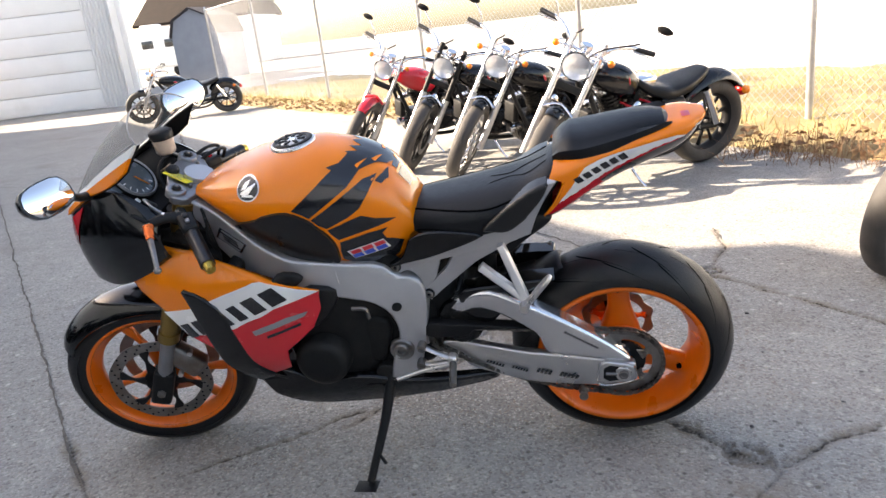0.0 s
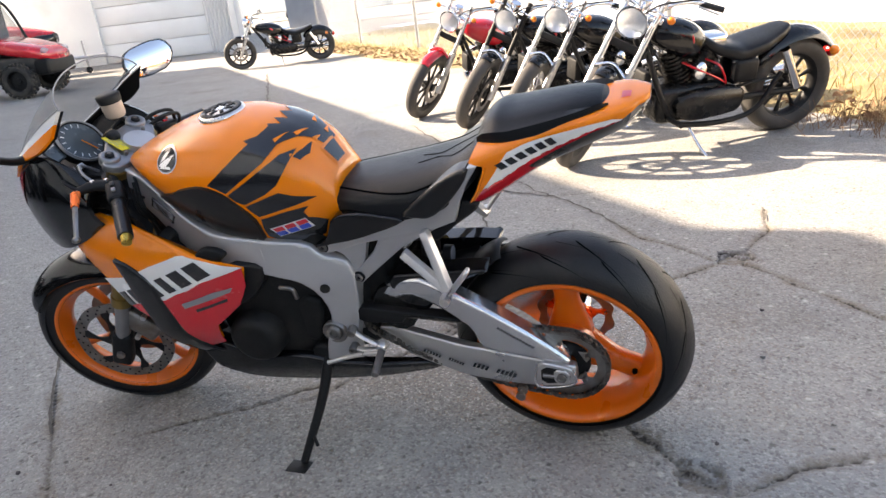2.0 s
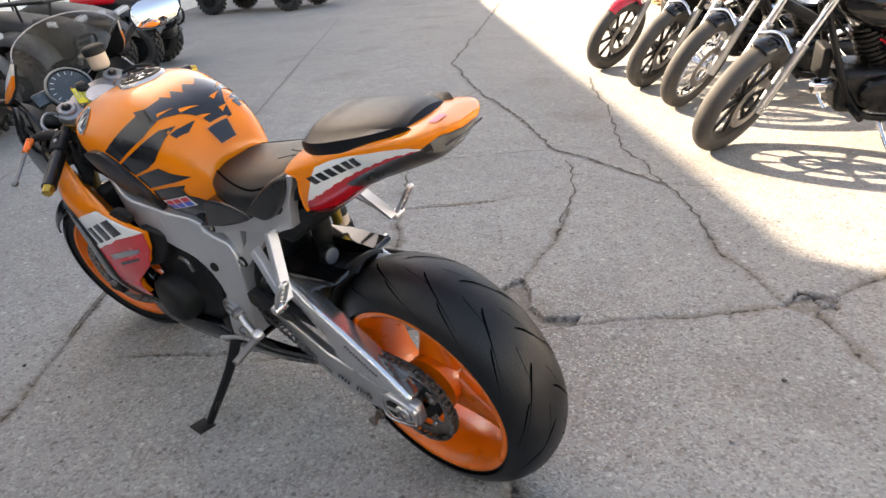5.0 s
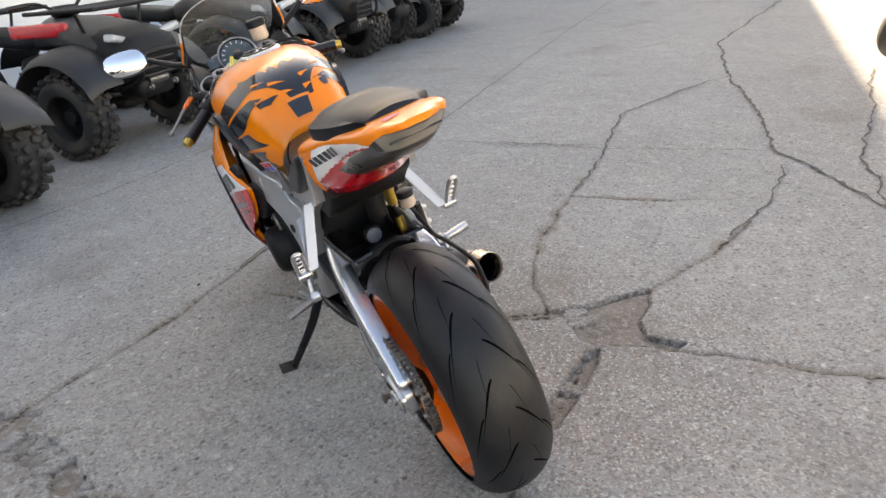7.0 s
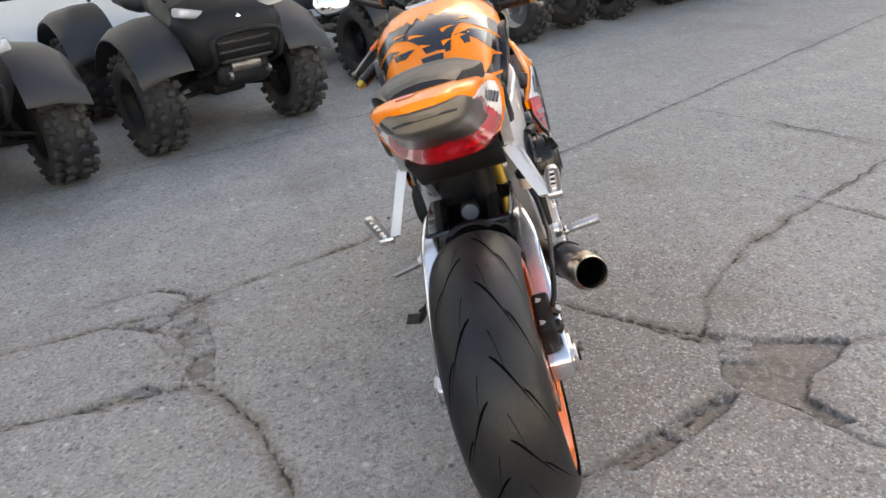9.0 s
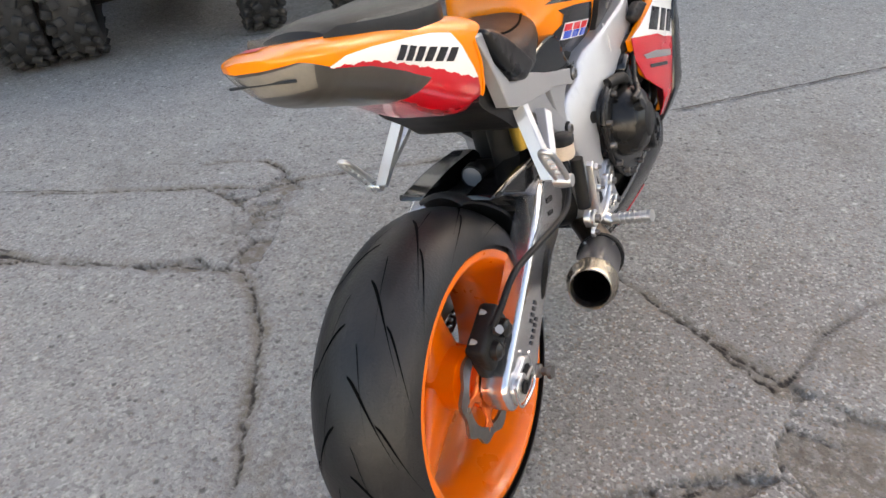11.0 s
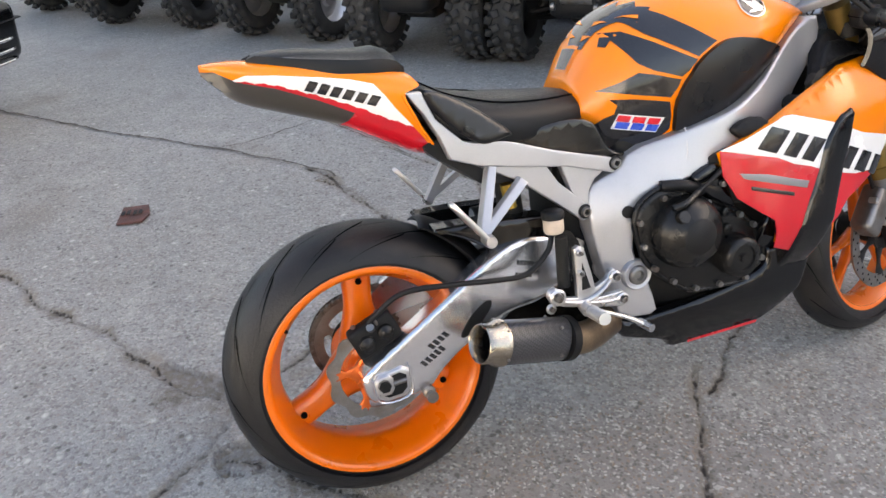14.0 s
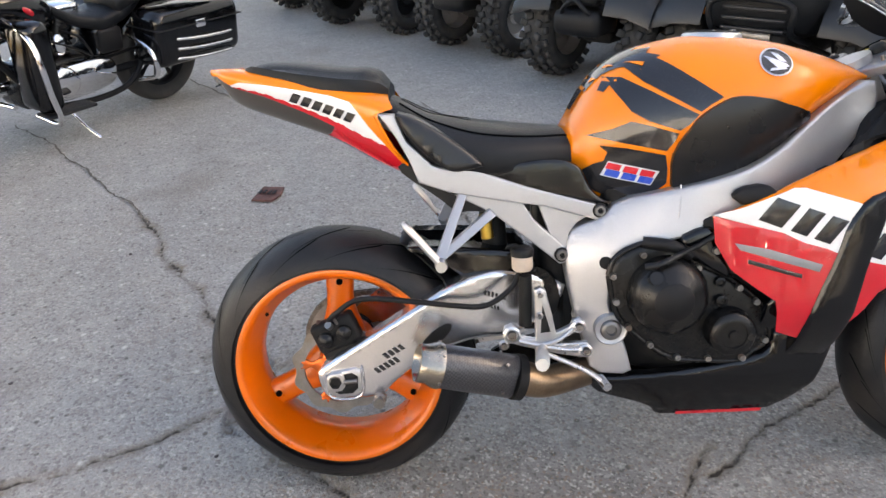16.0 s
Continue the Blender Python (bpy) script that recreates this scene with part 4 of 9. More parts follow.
def spoke(r0, r1, w0, w1, y0, y1, t, angle, centre, twist=0.0):
    """One cast spoke, tapered and rounded, from hub to rim."""
    rings = []
    for k in range(7):
        u = k / 6
        r, w = r0 + (r1 - r0) * u, w0 + (w1 - w0) * u + 0.006 * math.cos(u * 2 * math.pi)
        y, a = y0 + (y1 - y0) * u, angle + twist * u
        th = t * (1.1 - 0.3 * u)
        ring = []
        for j in range(12):
            b = 2 * math.pi * j / 12
            s = math.copysign(abs(math.cos(b)) ** 0.6, math.cos(b)) * w
            h = math.copysign(abs(math.sin(b)) ** 0.6, math.sin(b)) * th
            ring.append(Vector(centre) + Vector((r * math.cos(a) - s * math.sin(a), y + h, r * math.sin(a) + s * math.cos(a))))
        rings.append(ring)
    return loft(rings)


def wavy_disc(r, hub, y, thick, centre, waves, depth, holes=0):
    """Brake disc with a scalloped edge and an open middle."""
    bm = bmesh.new()
    n = waves * 10
    c = Vector(centre)
    loops = []
    for rr, scal in ((r, depth), (hub, 0)):
        for s in (-1, 1):
            loops.append([bm.verts.new(c + Vector(((rr - scal * (0.5 + 0.5 * math.cos(waves * 2 * math.pi * k / n))) * math.cos(2 * math.pi * k / n), y + s * thick / 2, (rr - scal * (0.5 + 0.5 * math.cos(waves * 2 * math.pi * k / n))) * math.sin(2 * math.pi * k / n)))) for k in range(n)])
    o0, o1, i0, i1 = loops
    for k in range(n):
        j = (k + 1) % n
        for a, b in ((o0, o1), (i1, i0), (o0, i0), (o1, i1)):
            bm.faces.new((a[k], a[j], b[j], b[k]))
    return bm


RC = (0.006, -0.003, 0.320)
rear_wheel = part("rear_wheel", lathe(rim_profile(0.2225, 0.089, 0.028), RC, 72, closed=True), WHEEL_ORANGE, bike, "glossy orange cast rear wheel")
tyre = part("tyre", lathe(tyre_profile(0.2985, 0.222, 0.094, 0.081), RC, 96), RUBBER, rear_wheel, "wide black road tyre, scuffed on the crown")
part("tread", tread(0.2985, 0.094, RC, [(6, 52, 0.0, 0.0052), (34, 74, 0.22, 0.0042), (10, 26, 0.33, 0.0036)], 13, 1), GROOVE, rear_wheel)
part("hub", lathe([(0, -0.07), (0.028, -0.07), (0.03, -0.05), (0.052, -0.045), (0.058, 0), (0.068, 0.03), (0.07, 0.055), (0.03, 0.06), (0.028, 0.085), (0, 0.085)], RC, 36), WHEEL_ORANGE, rear_wheel)
for k in range(3):
    part("spoke", spoke(0.035, 0.200, 0.050, 0.024, 0.01, 0.0, 0.026, radians(92 + 120 * k), RC, -0.06), WHEEL_ORANGE, rear_wheel)
    a = radians(92 + 120 * k - 3.5)
    # dark plug through the spoke, for the shade in its hole
    part("spoke_hole_dark", lathe([(0, -0.0275), (0.007, -0.0275), (0.007, 0.0275), (0, 0.0275)], (RC[0] + 0.178 * math.cos(a), 0, RC[2] + 0.178 * math.sin(a)), 12), GROOVE, rear_wheel)
part("brake_disc", wavy_disc(0.104, 0.076, -0.085, 0.006, RC, 10, 0.010), STEEL, rear_wheel, "rusty scalloped steel disc")
part("disc_carrier", lathe([(0.022, -0.080), (0.042, -0.086), (0.046, -0.084), (0.046, -0.074), (0.03, -0.07)], RC, 20), ANODISED, rear_wheel)
for k in range(5):
    a = radians(72 * k + 20)
    part("carrier_arm", spoke(0.040, 0.083, 0.014, 0.011, -0.084, -0.085, 0.004, a, RC, 0.12), ANODISED, rear_wheel)
    part("carrier_bolt", lathe([(0, -0.092), (0.005, -0.092), (0.006, -0.089), (0.006, -0.08)], (RC[0] + 0.083 * math.cos(a + 0.12), 0, RC[2] + 0.083 * math.sin(a + 0.12)), 8), STEEL, rear_wheel)
part("valve", tube([(-0.165, -0.015, RC[2] + 0.125), (-0.15, -0.045, RC[2] + 0.115)], 0.004, 8), MATT, rear_wheel)


def sprocket(teeth, r, y, thick, centre):
    return wavy_disc(r, r * 0.74, y, thick, centre, teeth, 0.006)


part("sprocket", sprocket(42, 0.104, 0.104, 0.006, RC), STEEL, rear_wheel, "toothed steel sprocket")
for k in range(5):
    a = radians(72 * k + 8)
    part("sprocket_arm", spoke(0.050, 0.082, 0.012, 0.016, 0.104, 0.104, 0.003, a, RC), STEEL, rear_wheel)
    part("sprocket_nut", lathe([(0, 0.114), (0.006, 0.114), (0.0075, 0.107)], (RC[0] + 0.064 * math.cos(a), 0, RC[2] + 0.064 * math.sin(a)), 6), STEEL, rear_wheel)
part("sprocket_carrier", lathe([(0.028, 0.10), (0.06, 0.099), (0.062, 0.092), (0.05, 0.085), (0.028, 0.07)], RC, 30), MATT, rear_wheel)
part("axle", lathe([(0, -0.15), (0.013, -0.15), (0.017, -0.143), (0.017, -0.13), (0.012, -0.13), (0.012, 0.13), (0.02, 0.13), (0.02, 0.15), (0.012, 0.155), (0, 0.155)], RC, 8), STEEL, rear_wheel)

# chain: a run of side plates round both sprockets
FSP = Vector((0.475, 0.0, 0.425))


def chain_path():
    r0, r1 = 0.1045, 0.037
    c0, c1 = Vector((RC[0], 0, RC[2])), FSP
    d = c1 - c0
    L_ = math.hypot(d.x, d.z)
    base = math.atan2(d.z, d.x)
    off = math.acos((r0 - r1) / L_)
    out = []
    for k in range(40):
        a = base + off + (2 * math.pi - 2 * off) * k / 39
        out.append(Vector((c0.x + r0 * math.cos(a), 0, c0.z + r0 * math.sin(a))))
    start = out[-1]
    end = Vector((c1.x + r1 * math.cos(base - off), 0, c1.z + r1 * math.sin(base - off)))
    for k in range(1, 24):  # the lower run hangs slack
        u = k / 24
        out.append(start.lerp(end, u) - Vector((0, 0, 0.030 * math.sin(math.pi * u))))
    for k in range(20):
        a = base - off + 2 * off * k / 19
        out.append(Vector((c1.x + r1 * math.cos(a), 0, c1.z + r1 * math.sin(a))))
    return out


def chain():
    path = chain_path()
    path.append(path[0])
    pts, rest, pitch = [], 0.0, 0.0159
    for a, b in zip(path, path[1:]):
        seg = (b - a).length
        while rest < seg:
            pts.append(a + (b - a) * (rest / seg))
            rest += pitch
        rest -= seg
    bm = bmesh.new()
    for k, (a, b) in enumerate(zip(pts, pts[1:] + pts[:1])):
        d = (b - a)
        if d.length > 0.03:
            continue
        ang = math.atan2(d.z, d.x)
        out = 0.0085 if k % 2 else 0.0058
        for s in LR:
            y = 0.104 + s * out
            m = Matrix.Translation((a + d / 2) + Vector((0, y, 0))) @ Matrix.Rotation(-ang, 4, "Y")
            ring = []
            for j in range(10):
                t = 2 * math.pi * j / 10
                u = 0.0075 * math.cos(t) + math.copysign(0.0068, math.cos(t))
                h = 0.0088 * math.sin(t) * (0.62 if abs(math.cos(t)) < 0.4 else 1)
                ring.append((u, h))
            merge(bm, moved(loft([[Vector((u, -0.001, h)) for u, h in ring], [Vector((u, 0.001, h)) for u, h in ring]]), m))
        merge(bm, lathe([(0, -0.0115), (0.0030, -0.0115), (0.0036, -0.009), (0.0036, 0.009), (0.0030, 0.0115), (0, 0.0115)], a + Vector((0, 0.104, 0)), 8))
    return bm


part("chain", chain(), CHAIN, bike, "oily steel drive chain")

# front wheel, turned with the steering
FC = Vector((1.395, 0.0, 0.292))
FR = 0.277


FRONT = Matrix.Translation(STEER_HEAD) @ Matrix.Rotation(radians(3.2), 4, "X") @ Matrix.Translation(-STEER_HEAD) @ STEER


def front(bm):
    return moved(bm, FRONT)


front_wheel = part("front_wheel", front(lathe(rim_profile(0.2205, 0.048, 0.026), FC, 72, closed=True)), WHEEL_ORANGE, bike, "glossy orange cast front wheel")
part("tyre", front(lathe(tyre_profile(FR + 0.006, 0.220, 0.059, 0.044), FC, 96)), RUBBER, front_wheel, "black road tyre")
part("tread", front(tread(FR + 0.006, 0.059, FC, [(12, 66, 0.0, 0.0038), (36, 76, 0.22, 0.003)], 14, 2)), GROOVE, front_wheel)
part("hub", front(lathe([(0, -0.05), (0.02, -0.05), (0.036, -0.04), (0.03, 0), (0.036, 0.04), (0.02, 0.05), (0, 0.05)], FC, 30)), MATT, front_wheel)
for k in range(3):
    for s in LR:
        part("spoke", front(spoke(0.03, 0.198, 0.014, 0.011, 0, 0, 0.014, radians(90 + 120 * k + 14 * s), FC, 0.10 * s)), WHEEL_ORANGE, front_wheel)
for s in LR:
    part("brake_disc", front(wavy_disc(0.152, 0.116, 0.062 * s, 0.005, FC, 8, 0.003)), STEEL, front_wheel, "drilled steel disc")
    part("disc_carrier", front(lathe([(0.022, 0.058 * s), (0.05, 0.066 * s), (0.05, 0.06 * s), (0.022, 0.05 * s)], FC, 24)), MATT, front_wheel)
    for k in range(6):
        part("carrier_arm", front(spoke(0.045, 0.120, 0.010, 0.012, 0.062 * s, 0.062 * s, 0.004, radians(60 * k + 10), FC, 0.25)), MATT, front_wheel)
    # black dots on the disc give the drilled holes their shade
    holes = bmesh.new()
    for k in range(60):
        a = 2 * math.pi * k / 60
        r = 0.125 + 0.010 * (k % 3)
        merge(holes, lathe([(0, 0.0648 * s), (0.0035, 0.0648 * s), (0.0035, 0.060 * s)], FC + Vector((r * math.cos(a), 0, r * math.sin(a))), 6))
    part("disc_holes_dark", front(holes), GROOVE, front_wheel)

# fork, clamps, fender, calipers
fork_dir = Vector((math.sin(RAKE), 0, -math.cos(RAKE)))
for s in LR:
    ax = Vector((FC.x - 0.012, 0.102 * s, FC.z))
    up = lambda d: ax - fork_dir * d
    fork = part("fork_leg", front(tube([up(0.20), up(0.655)], 0.0265, 20)), FORK, bike, "dark gold fork leg with grey lower casting")
    part("fork_slider", front(tube([up(0.0), up(0.22)], 0.0215, 18)), CLAMP, fork)
    part("fork_seal", front(tube([up(0.195), up(0.225)], 0.0305, 20)), FORK, fork)
    part("axle_clamp", front(moved(box(-0.03, 0.03, -0.022, 0.022, -0.05, 0.075, 0.012, 3), Matrix.Translation(ax) @ Matrix.Rotation(-RAKE, 4, "Y"))), MATT, fork)
    part("axle_nut", front(lathe([(0, 0.03 * s), (0.012, 0.03 * s), (0.014, 0.02 * s), (0.014, 0)], ax, 6)), STEEL, fork)
    cal = part("brake_caliper", front(moved(box(-0.035, 0.035, -0.03, 0.024, -0.062, 0.062, 0.014, 3), Matrix.Translation(Vector((FC.x - 0.105, 0.085 * s, FC.z + 0.085))) @ Matrix.Rotation(radians(38), 4, "Y"))), STEEL, bike, "radial brake caliper")
    for bx, bz in ((0.135, 0.12), (0.085, 0.05)):
        part("caliper_bolt", front(tube([(FC.x - bx, 0.10 * s, FC.z + bz), (FC.x - bx, 0.118 * s, FC.z + bz)], 0.008, 8)), ALLOY, cal)
    part("brake_hose", front(tube([(FC.x - 0.10, 0.09 * s, FC.z + 0.14), (FC.x - 0.17, 0.10 * s, FC.z + 0.25), (FC.x - 0.2, 0.08 * s, FC.z + 0.42), (FC.x - 0.24, 0.03 * s, FC.z + 0.55)], 0.005, 8)), MATT, bike)


def fender_shell(a0, a1, r, half, c, thick=0.004, wrap=80):
    rings = []
    for k in range(25):
        u = k / 24
        a = radians(a0 + (a1 - a0) * u)
        w = half * (0.55 + 0.45 * math.sin(math.pi * min(1, 0.18 + u * 0.82)) ** 0.7)
        rr = r - 0.012 * (1 - math.sin(math.pi * u) ** 0.3)
        outer, inner = [], []
        for j in range(13):
            b = radians(-wrap + 2 * wrap * j / 12)
            for lst, t in ((outer, 0), (inner, thick)):
                lst.append(Vector(c) + Vector(((rr - t - w * 0.75 * (1 - math.cos(b))) * math.cos(a), (w - t) * math.sin(b), (rr - t - w * 0.75 * (1 - math.cos(b))) * math.sin(a))))
        rings.append(outer + inner[::-1])
    return loft(rings)


part("front_fender", front(fender_shell(36, 150, FR + 0.034, 0.080, FC)), BLACK, bike, "gloss black front mudguard")
part("rear_hugger", fender_shell(20, 62, 0.2985 + 0.030, 0.105, RC, 0.004, 48), MATT, bike, "black rear wheel hugger")
for s in LR:
    part("hugger_wing", panel([(0.150, 0.590), (0.240, 0.589), (0.345, 0.580), (0.42, 0.57), (0.42, 0.50), (0.345, 0.455), (0.290, 0.515), (0.225, 0.560)], lambda x, z: 0.105 - 0.06 * max(0, 0.3 - x), 0.045, s, 0.010, 0.03), BLACK, bike)
part("hugger_deck", panel([(0.20, 0.572), (0.29, 0.545), (0.35, 0.545), (0.42, 0.55), (0.42, 0.50), (0.345, 0.47), (0.290, 0.515)], 0.070, 0.14, 1, 0.006), MATT, bike)
reflector = part("reflector", lathe([(0, -0.014), (0.019, -0.013), (0.020, -0.010)], (0.292, 0.0, 0.570), 24, "X"), GREY_DECAL, bike, "round grey reflector")
part("reflector_rim", lathe([(0.020, -0.013), (0.023, -0.012), (0.023, 0.008), (0, 0.008)], (0.292, 0.0, 0.570), 24, "X"), MATT, reflector)
part("reflector_stay", panel([(0.296, 0.565), (0.31, 0.575), (0.33, 0.54), (0.31, 0.53)], 0.01, 0.02, 1, 0.002), MATT, reflector)

# tank
TANK_TOP = [(0.495, 0.80), (0.51, 0.835), (0.53, 0.875), (0.56, 0.918), (0.60, 0.946), (0.65, 0.966), (0.74, 0.982), (0.82, 0.978), (0.91, 0.962), (1.0, 0.934), (1.06, 0.910), (1.10, 0.888)]
TANK_W = [(0.495, 0.080), (0.53, 0.108), (0.58, 0.132), (0.65, 0.150), (0.72, 0.166), (0.80, 0.180), (0.88, 0.180), (0.93, 0.166), (0.97, 0.146), (1.01, 0.121), (1.045, 0.095), (1.08, 0.064), (1.10, 0.045)]
TANK_LOW = [(0.495, 0.70), (0.54, 0.645), (0.62, 0.625), (0.70, 0.63), (0.80, 0.67), (0.90, 0.755), (0.97, 0.814), (1.01, 0.838), (1.045, 0.860), (1.08, 0.878), (1.10, 0.878)]


def tank_ring(x, n=30):
    zt, w, zb = ease_table(TANK_TOP, x), ease_table(TANK_W, x), ease_table(TANK_LOW, x)
    zm = zb + (zt - zb) * 0.55
    ring = []
    for k in range(n):
        a = 2 * math.pi * k / n
        c, s = math.cos(a), math.sin(a)
        e = 2 / 2.5 if s > 0 else 2 / 3.2
        y = w * math.copysign(abs(c) ** e, c)
        z = zm + ((zt - zm) if s > 0 else (zm - zb)) * math.copysign(abs(s) ** (2 / 2.2), s)
        if s < 0:
            y *= 1 - 0.10 * abs(s)
        ring.append(Vector((x, y, z)))
    return ring


tank_bm = loft([tank_ring(0.495 + 0.605 * k / 40) for k in range(41)])
TANK = tree_of(tank_bm)
tank = part("fuel_tank", tank_bm, ORANGE, bike, "glossy orange fuel tank with black slashes", sharp=60)
STRIPES = [
    [(0.599, 0.934), (0.637, 0.958), (0.682, 0.931), (0.769, 0.869), (0.750, 0.858), (0.731, 0.844), (0.635, 0.900)],
    [(0.568, 0.910), (0.598, 0.909), (0.643, 0.885), (0.690, 0.859), (0.728, 0.839), (0.713, 0.822), (0.696, 0.810), (0.642, 0.829), (0.611, 0.847), (0.589, 0.876)],
    [(0.531, 0.803), (0.578, 0.816), (0.610, 0.829), (0.642, 0.821), (0.695, 0.805), (0.689, 0.791), (0.675, 0.772), (0.624, 0.783)],
    [(0.554, 0.784), (0.602, 0.779), (0.674, 0.764), (0.680, 0.736), (0.682, 0.707), (0.655, 0.683), (0.606, 0.674), (0.570, 0.682), (0.545, 0.694), (0.525, 0.735), (0.545, 0.748), (0.563, 0.754), (0.569, 0.771)],
]
PADP = [(0.684, 0.761), (0.700, 0.796), (0.731, 0.837), (0.777, 0.866), (0.806, 0.870), (0.861, 0.860), (0.943, 0.835), (0.903, 0.800), (0.842, 0.750), (0.734, 0.705), (0.692, 0.694)]
for s in LR:
    dx = 0.008 if s > 0 else 0.0
    for p in STRIPES:
        part("stripe_decal", decal(TANK, [(x + dx, z) for x, z in p], s, 0.0015, 0.015), DECAL, tank)
    pad = decal(TANK, smooth_outline([(x + dx, z) for x, z in PADP], 1), s, 0.012, 0.02)
    geo = bmesh.ops.extrude_face_region(pad, geom=list(pad.faces))
    for v in [g for g in geo["geom"] if isinstance(g, bmesh.types.BMVert)]:
        v.co.y -= s * 0.03
    part("knee_pad", pad, PAD, tank, "matt black side cover", sharp=50)
    # badge and racing letters as plain shapes
    badge = [(0.866 + 1.6 * dx + 0.030 * math.cos(2 * math.pi * k / 24), 0.925 + 0.024 * math.sin(2 * math.pi * k / 24)) for k in range(24)]
    part("badge", decal(TANK, badge, s, 0.0025, 0.01), ALLOY, tank, "oval chrome badge")
    badge = [(0.866 + 1.6 * dx + 0.027 * math.cos(2 * math.pi * k / 24), 0.925 + 0.021 * math.sin(2 * math.pi * k / 24)) for k in range(24)]
    part("badge_face", decal(TANK, badge, s, 0.0035, 0.01), DECAL, tank)
    for wing in ([(0.888, 0.915), (0.868, 0.912), (0.846, 0.936), (0.862, 0.930), (0.884, 0.920)], [(0.886, 0.922), (0.872, 0.926), (0.862, 0.942), (0.876, 0.936)], [(0.884, 0.911), (0.850, 0.909), (0.856, 0.914), (0.880, 0.914)]):
        part("badge_wing", decal(TANK, [(x - 0.002 + 1.6 * dx, z) for x, z in wing], s, 0.0045, 0.01), POLISHED, tank)
    for j in range(3):
        x, z = 0.643 + dx - 0.031 * j, 0.722 + 0.0070 * j
        part("logo_edge", decal(TANK, bar_poly(x, z, 0.0335, 0.031, -13, 0.2), s, 0.0022), WHITE_DECAL, tank)
        part("logo_bar", decal(TANK, bar_poly(x + 0.001, z + 0.007, 0.026, 0.0125, -13, 0.15), s, 0.0032), RED_DECAL, tank)
        part("logo_bar", decal(TANK, bar_poly(x - 0.001, z - 0.0065, 0.026, 0.0135, -13, 0.15), s, 0.0032), BLUE, tank)
# torn black print across the back of the tank, with thin orange fingers
PRINT = [
    [(0.690, 0.104), (0.661, 0.088), (0.640, 0.060), (0.652, 0.048), (0.626, 0.034), (0.648, 0.020), (0.622, 0.004), (0.650, -0.016), (0.630, -0.036), (0.662, -0.058), (0.650, -0.076), (0.672, -0.096),
     (0.640, -0.104), (0.612, -0.088), (0.592, -0.074), (0.566, -0.056), (0.540, -0.046), (0.536, -0.008), (0.540, 0.012), (0.556, 0.022), (0.578, 0.046), (0.602, 0.078), (0.636, 0.108), (0.660, 0.112)],
    [(0.556, 0.036), (0.566, 0.070), (0.580, 0.096), (0.566, 0.092), (0.552, 0.066)],
    [(0.566, -0.074), (0.582, -0.096), (0.566, -0.096), (0.556, -0.082)],
]
for poly in PRINT:
    part("print_decal", decal(TANK, poly, 1, 0.0016, 0.012, axis="Z"), DECAL, tank)
for (ax, ay), (bx, by), w in (((0.588, 0.048), (0.574, 0.004), 0.005), ((0.578, -0.034), (0.592, -0.066), 0.005), ((0.552, -0.030), (0.560, -0.058), 0.004), ((0.556, 0.026), (0.553, -0.002), 0.004), ((0.622, 0.086), (0.600, 0.050), 0.004), ((0.640, -0.100), (0.606, -0.070), 0.004)):
    n = Vector((by - ay, ax - bx, 0)).normalized() * w
    part("print_finger", decal(TANK, [(ax + n.x, ay + n.y), (ax - n.x, ay - n.y), (bx, by)], 1, 0.0026, 0.012, axis="Z"), ORANGE, tank)
rear_mark = part("rear_decal", decal(TANK, [(0.542, -0.034), (0.542, 0.034), (0.512, 0.026), (0.512, -0.026)], 1, 0.0024, axis="Z"), AMBER, tank, "small dark sticker with gold edge")
part("sticker_face", decal(TANK, [(0.538, -0.028), (0.538, 0.028), (0.515, 0.021), (0.515, -0.021)], 1, 0.0034, axis="Z"), DECAL, tank)
CAPC = (0.800, 0.0, 0.9765)
cap = part("fuel_cap", moved(lathe([(0, 0.010), (0.030, 0.010), (0.034, 0.007), (0.054, 0.007), (0.058, 0.004), (0.058, -0.006)], (0, 0, 0), 36, "Z"), Matrix.Translation(CAPC) @ Matrix.Rotation(radians(3), 4, "Y")), ALLOY, bike, "round silver fuel filler cap with dark star")
part("cap_ring", moved(lathe([(0.036, 0.008), (0.038, 0.0105), (0.050, 0.0105), (0.052, 0.008)], (0, 0, 0), 36, "Z"), Matrix.Translation(CAPC) @ Matrix.Rotation(radians(3), 4, "Y")), MATT, cap)
star = bmesh.new()
for k in range(7):
    a = 2 * math.pi * (k + 0.5) / 7
    merge(star, moved(box(0.014, 0.036, -0.005, 0.005, 0.0095, 0.0125, 0.001, 1), Matrix.Translation(CAPC) @ Matrix.Rotation(radians(3), 4, "Y") @ Matrix.Rotation(a, 4, "Z")))
part("cap_star", star, DARK, cap)
part("cap_lock", moved(lathe([(0, 0.0125), (0.010, 0.0125), (0.011, 0.009)], (0, 0, 0), 16, "Z"), Matrix.Translation(CAPC) @ Matrix.Rotation(radians(3), 4, "Y")), POLISHED, cap)
for k in range(7):
    a = 2 * math.pi * k / 7
    part("cap_bolt", lathe([(0, 0.012), (0.0045, 0.012), (0.0045, 0.006)], Vector(CAPC) + Vector((0.044 * math.cos(a), 0.044 * math.sin(a), 0)), 8, "Z"), STEEL, cap)


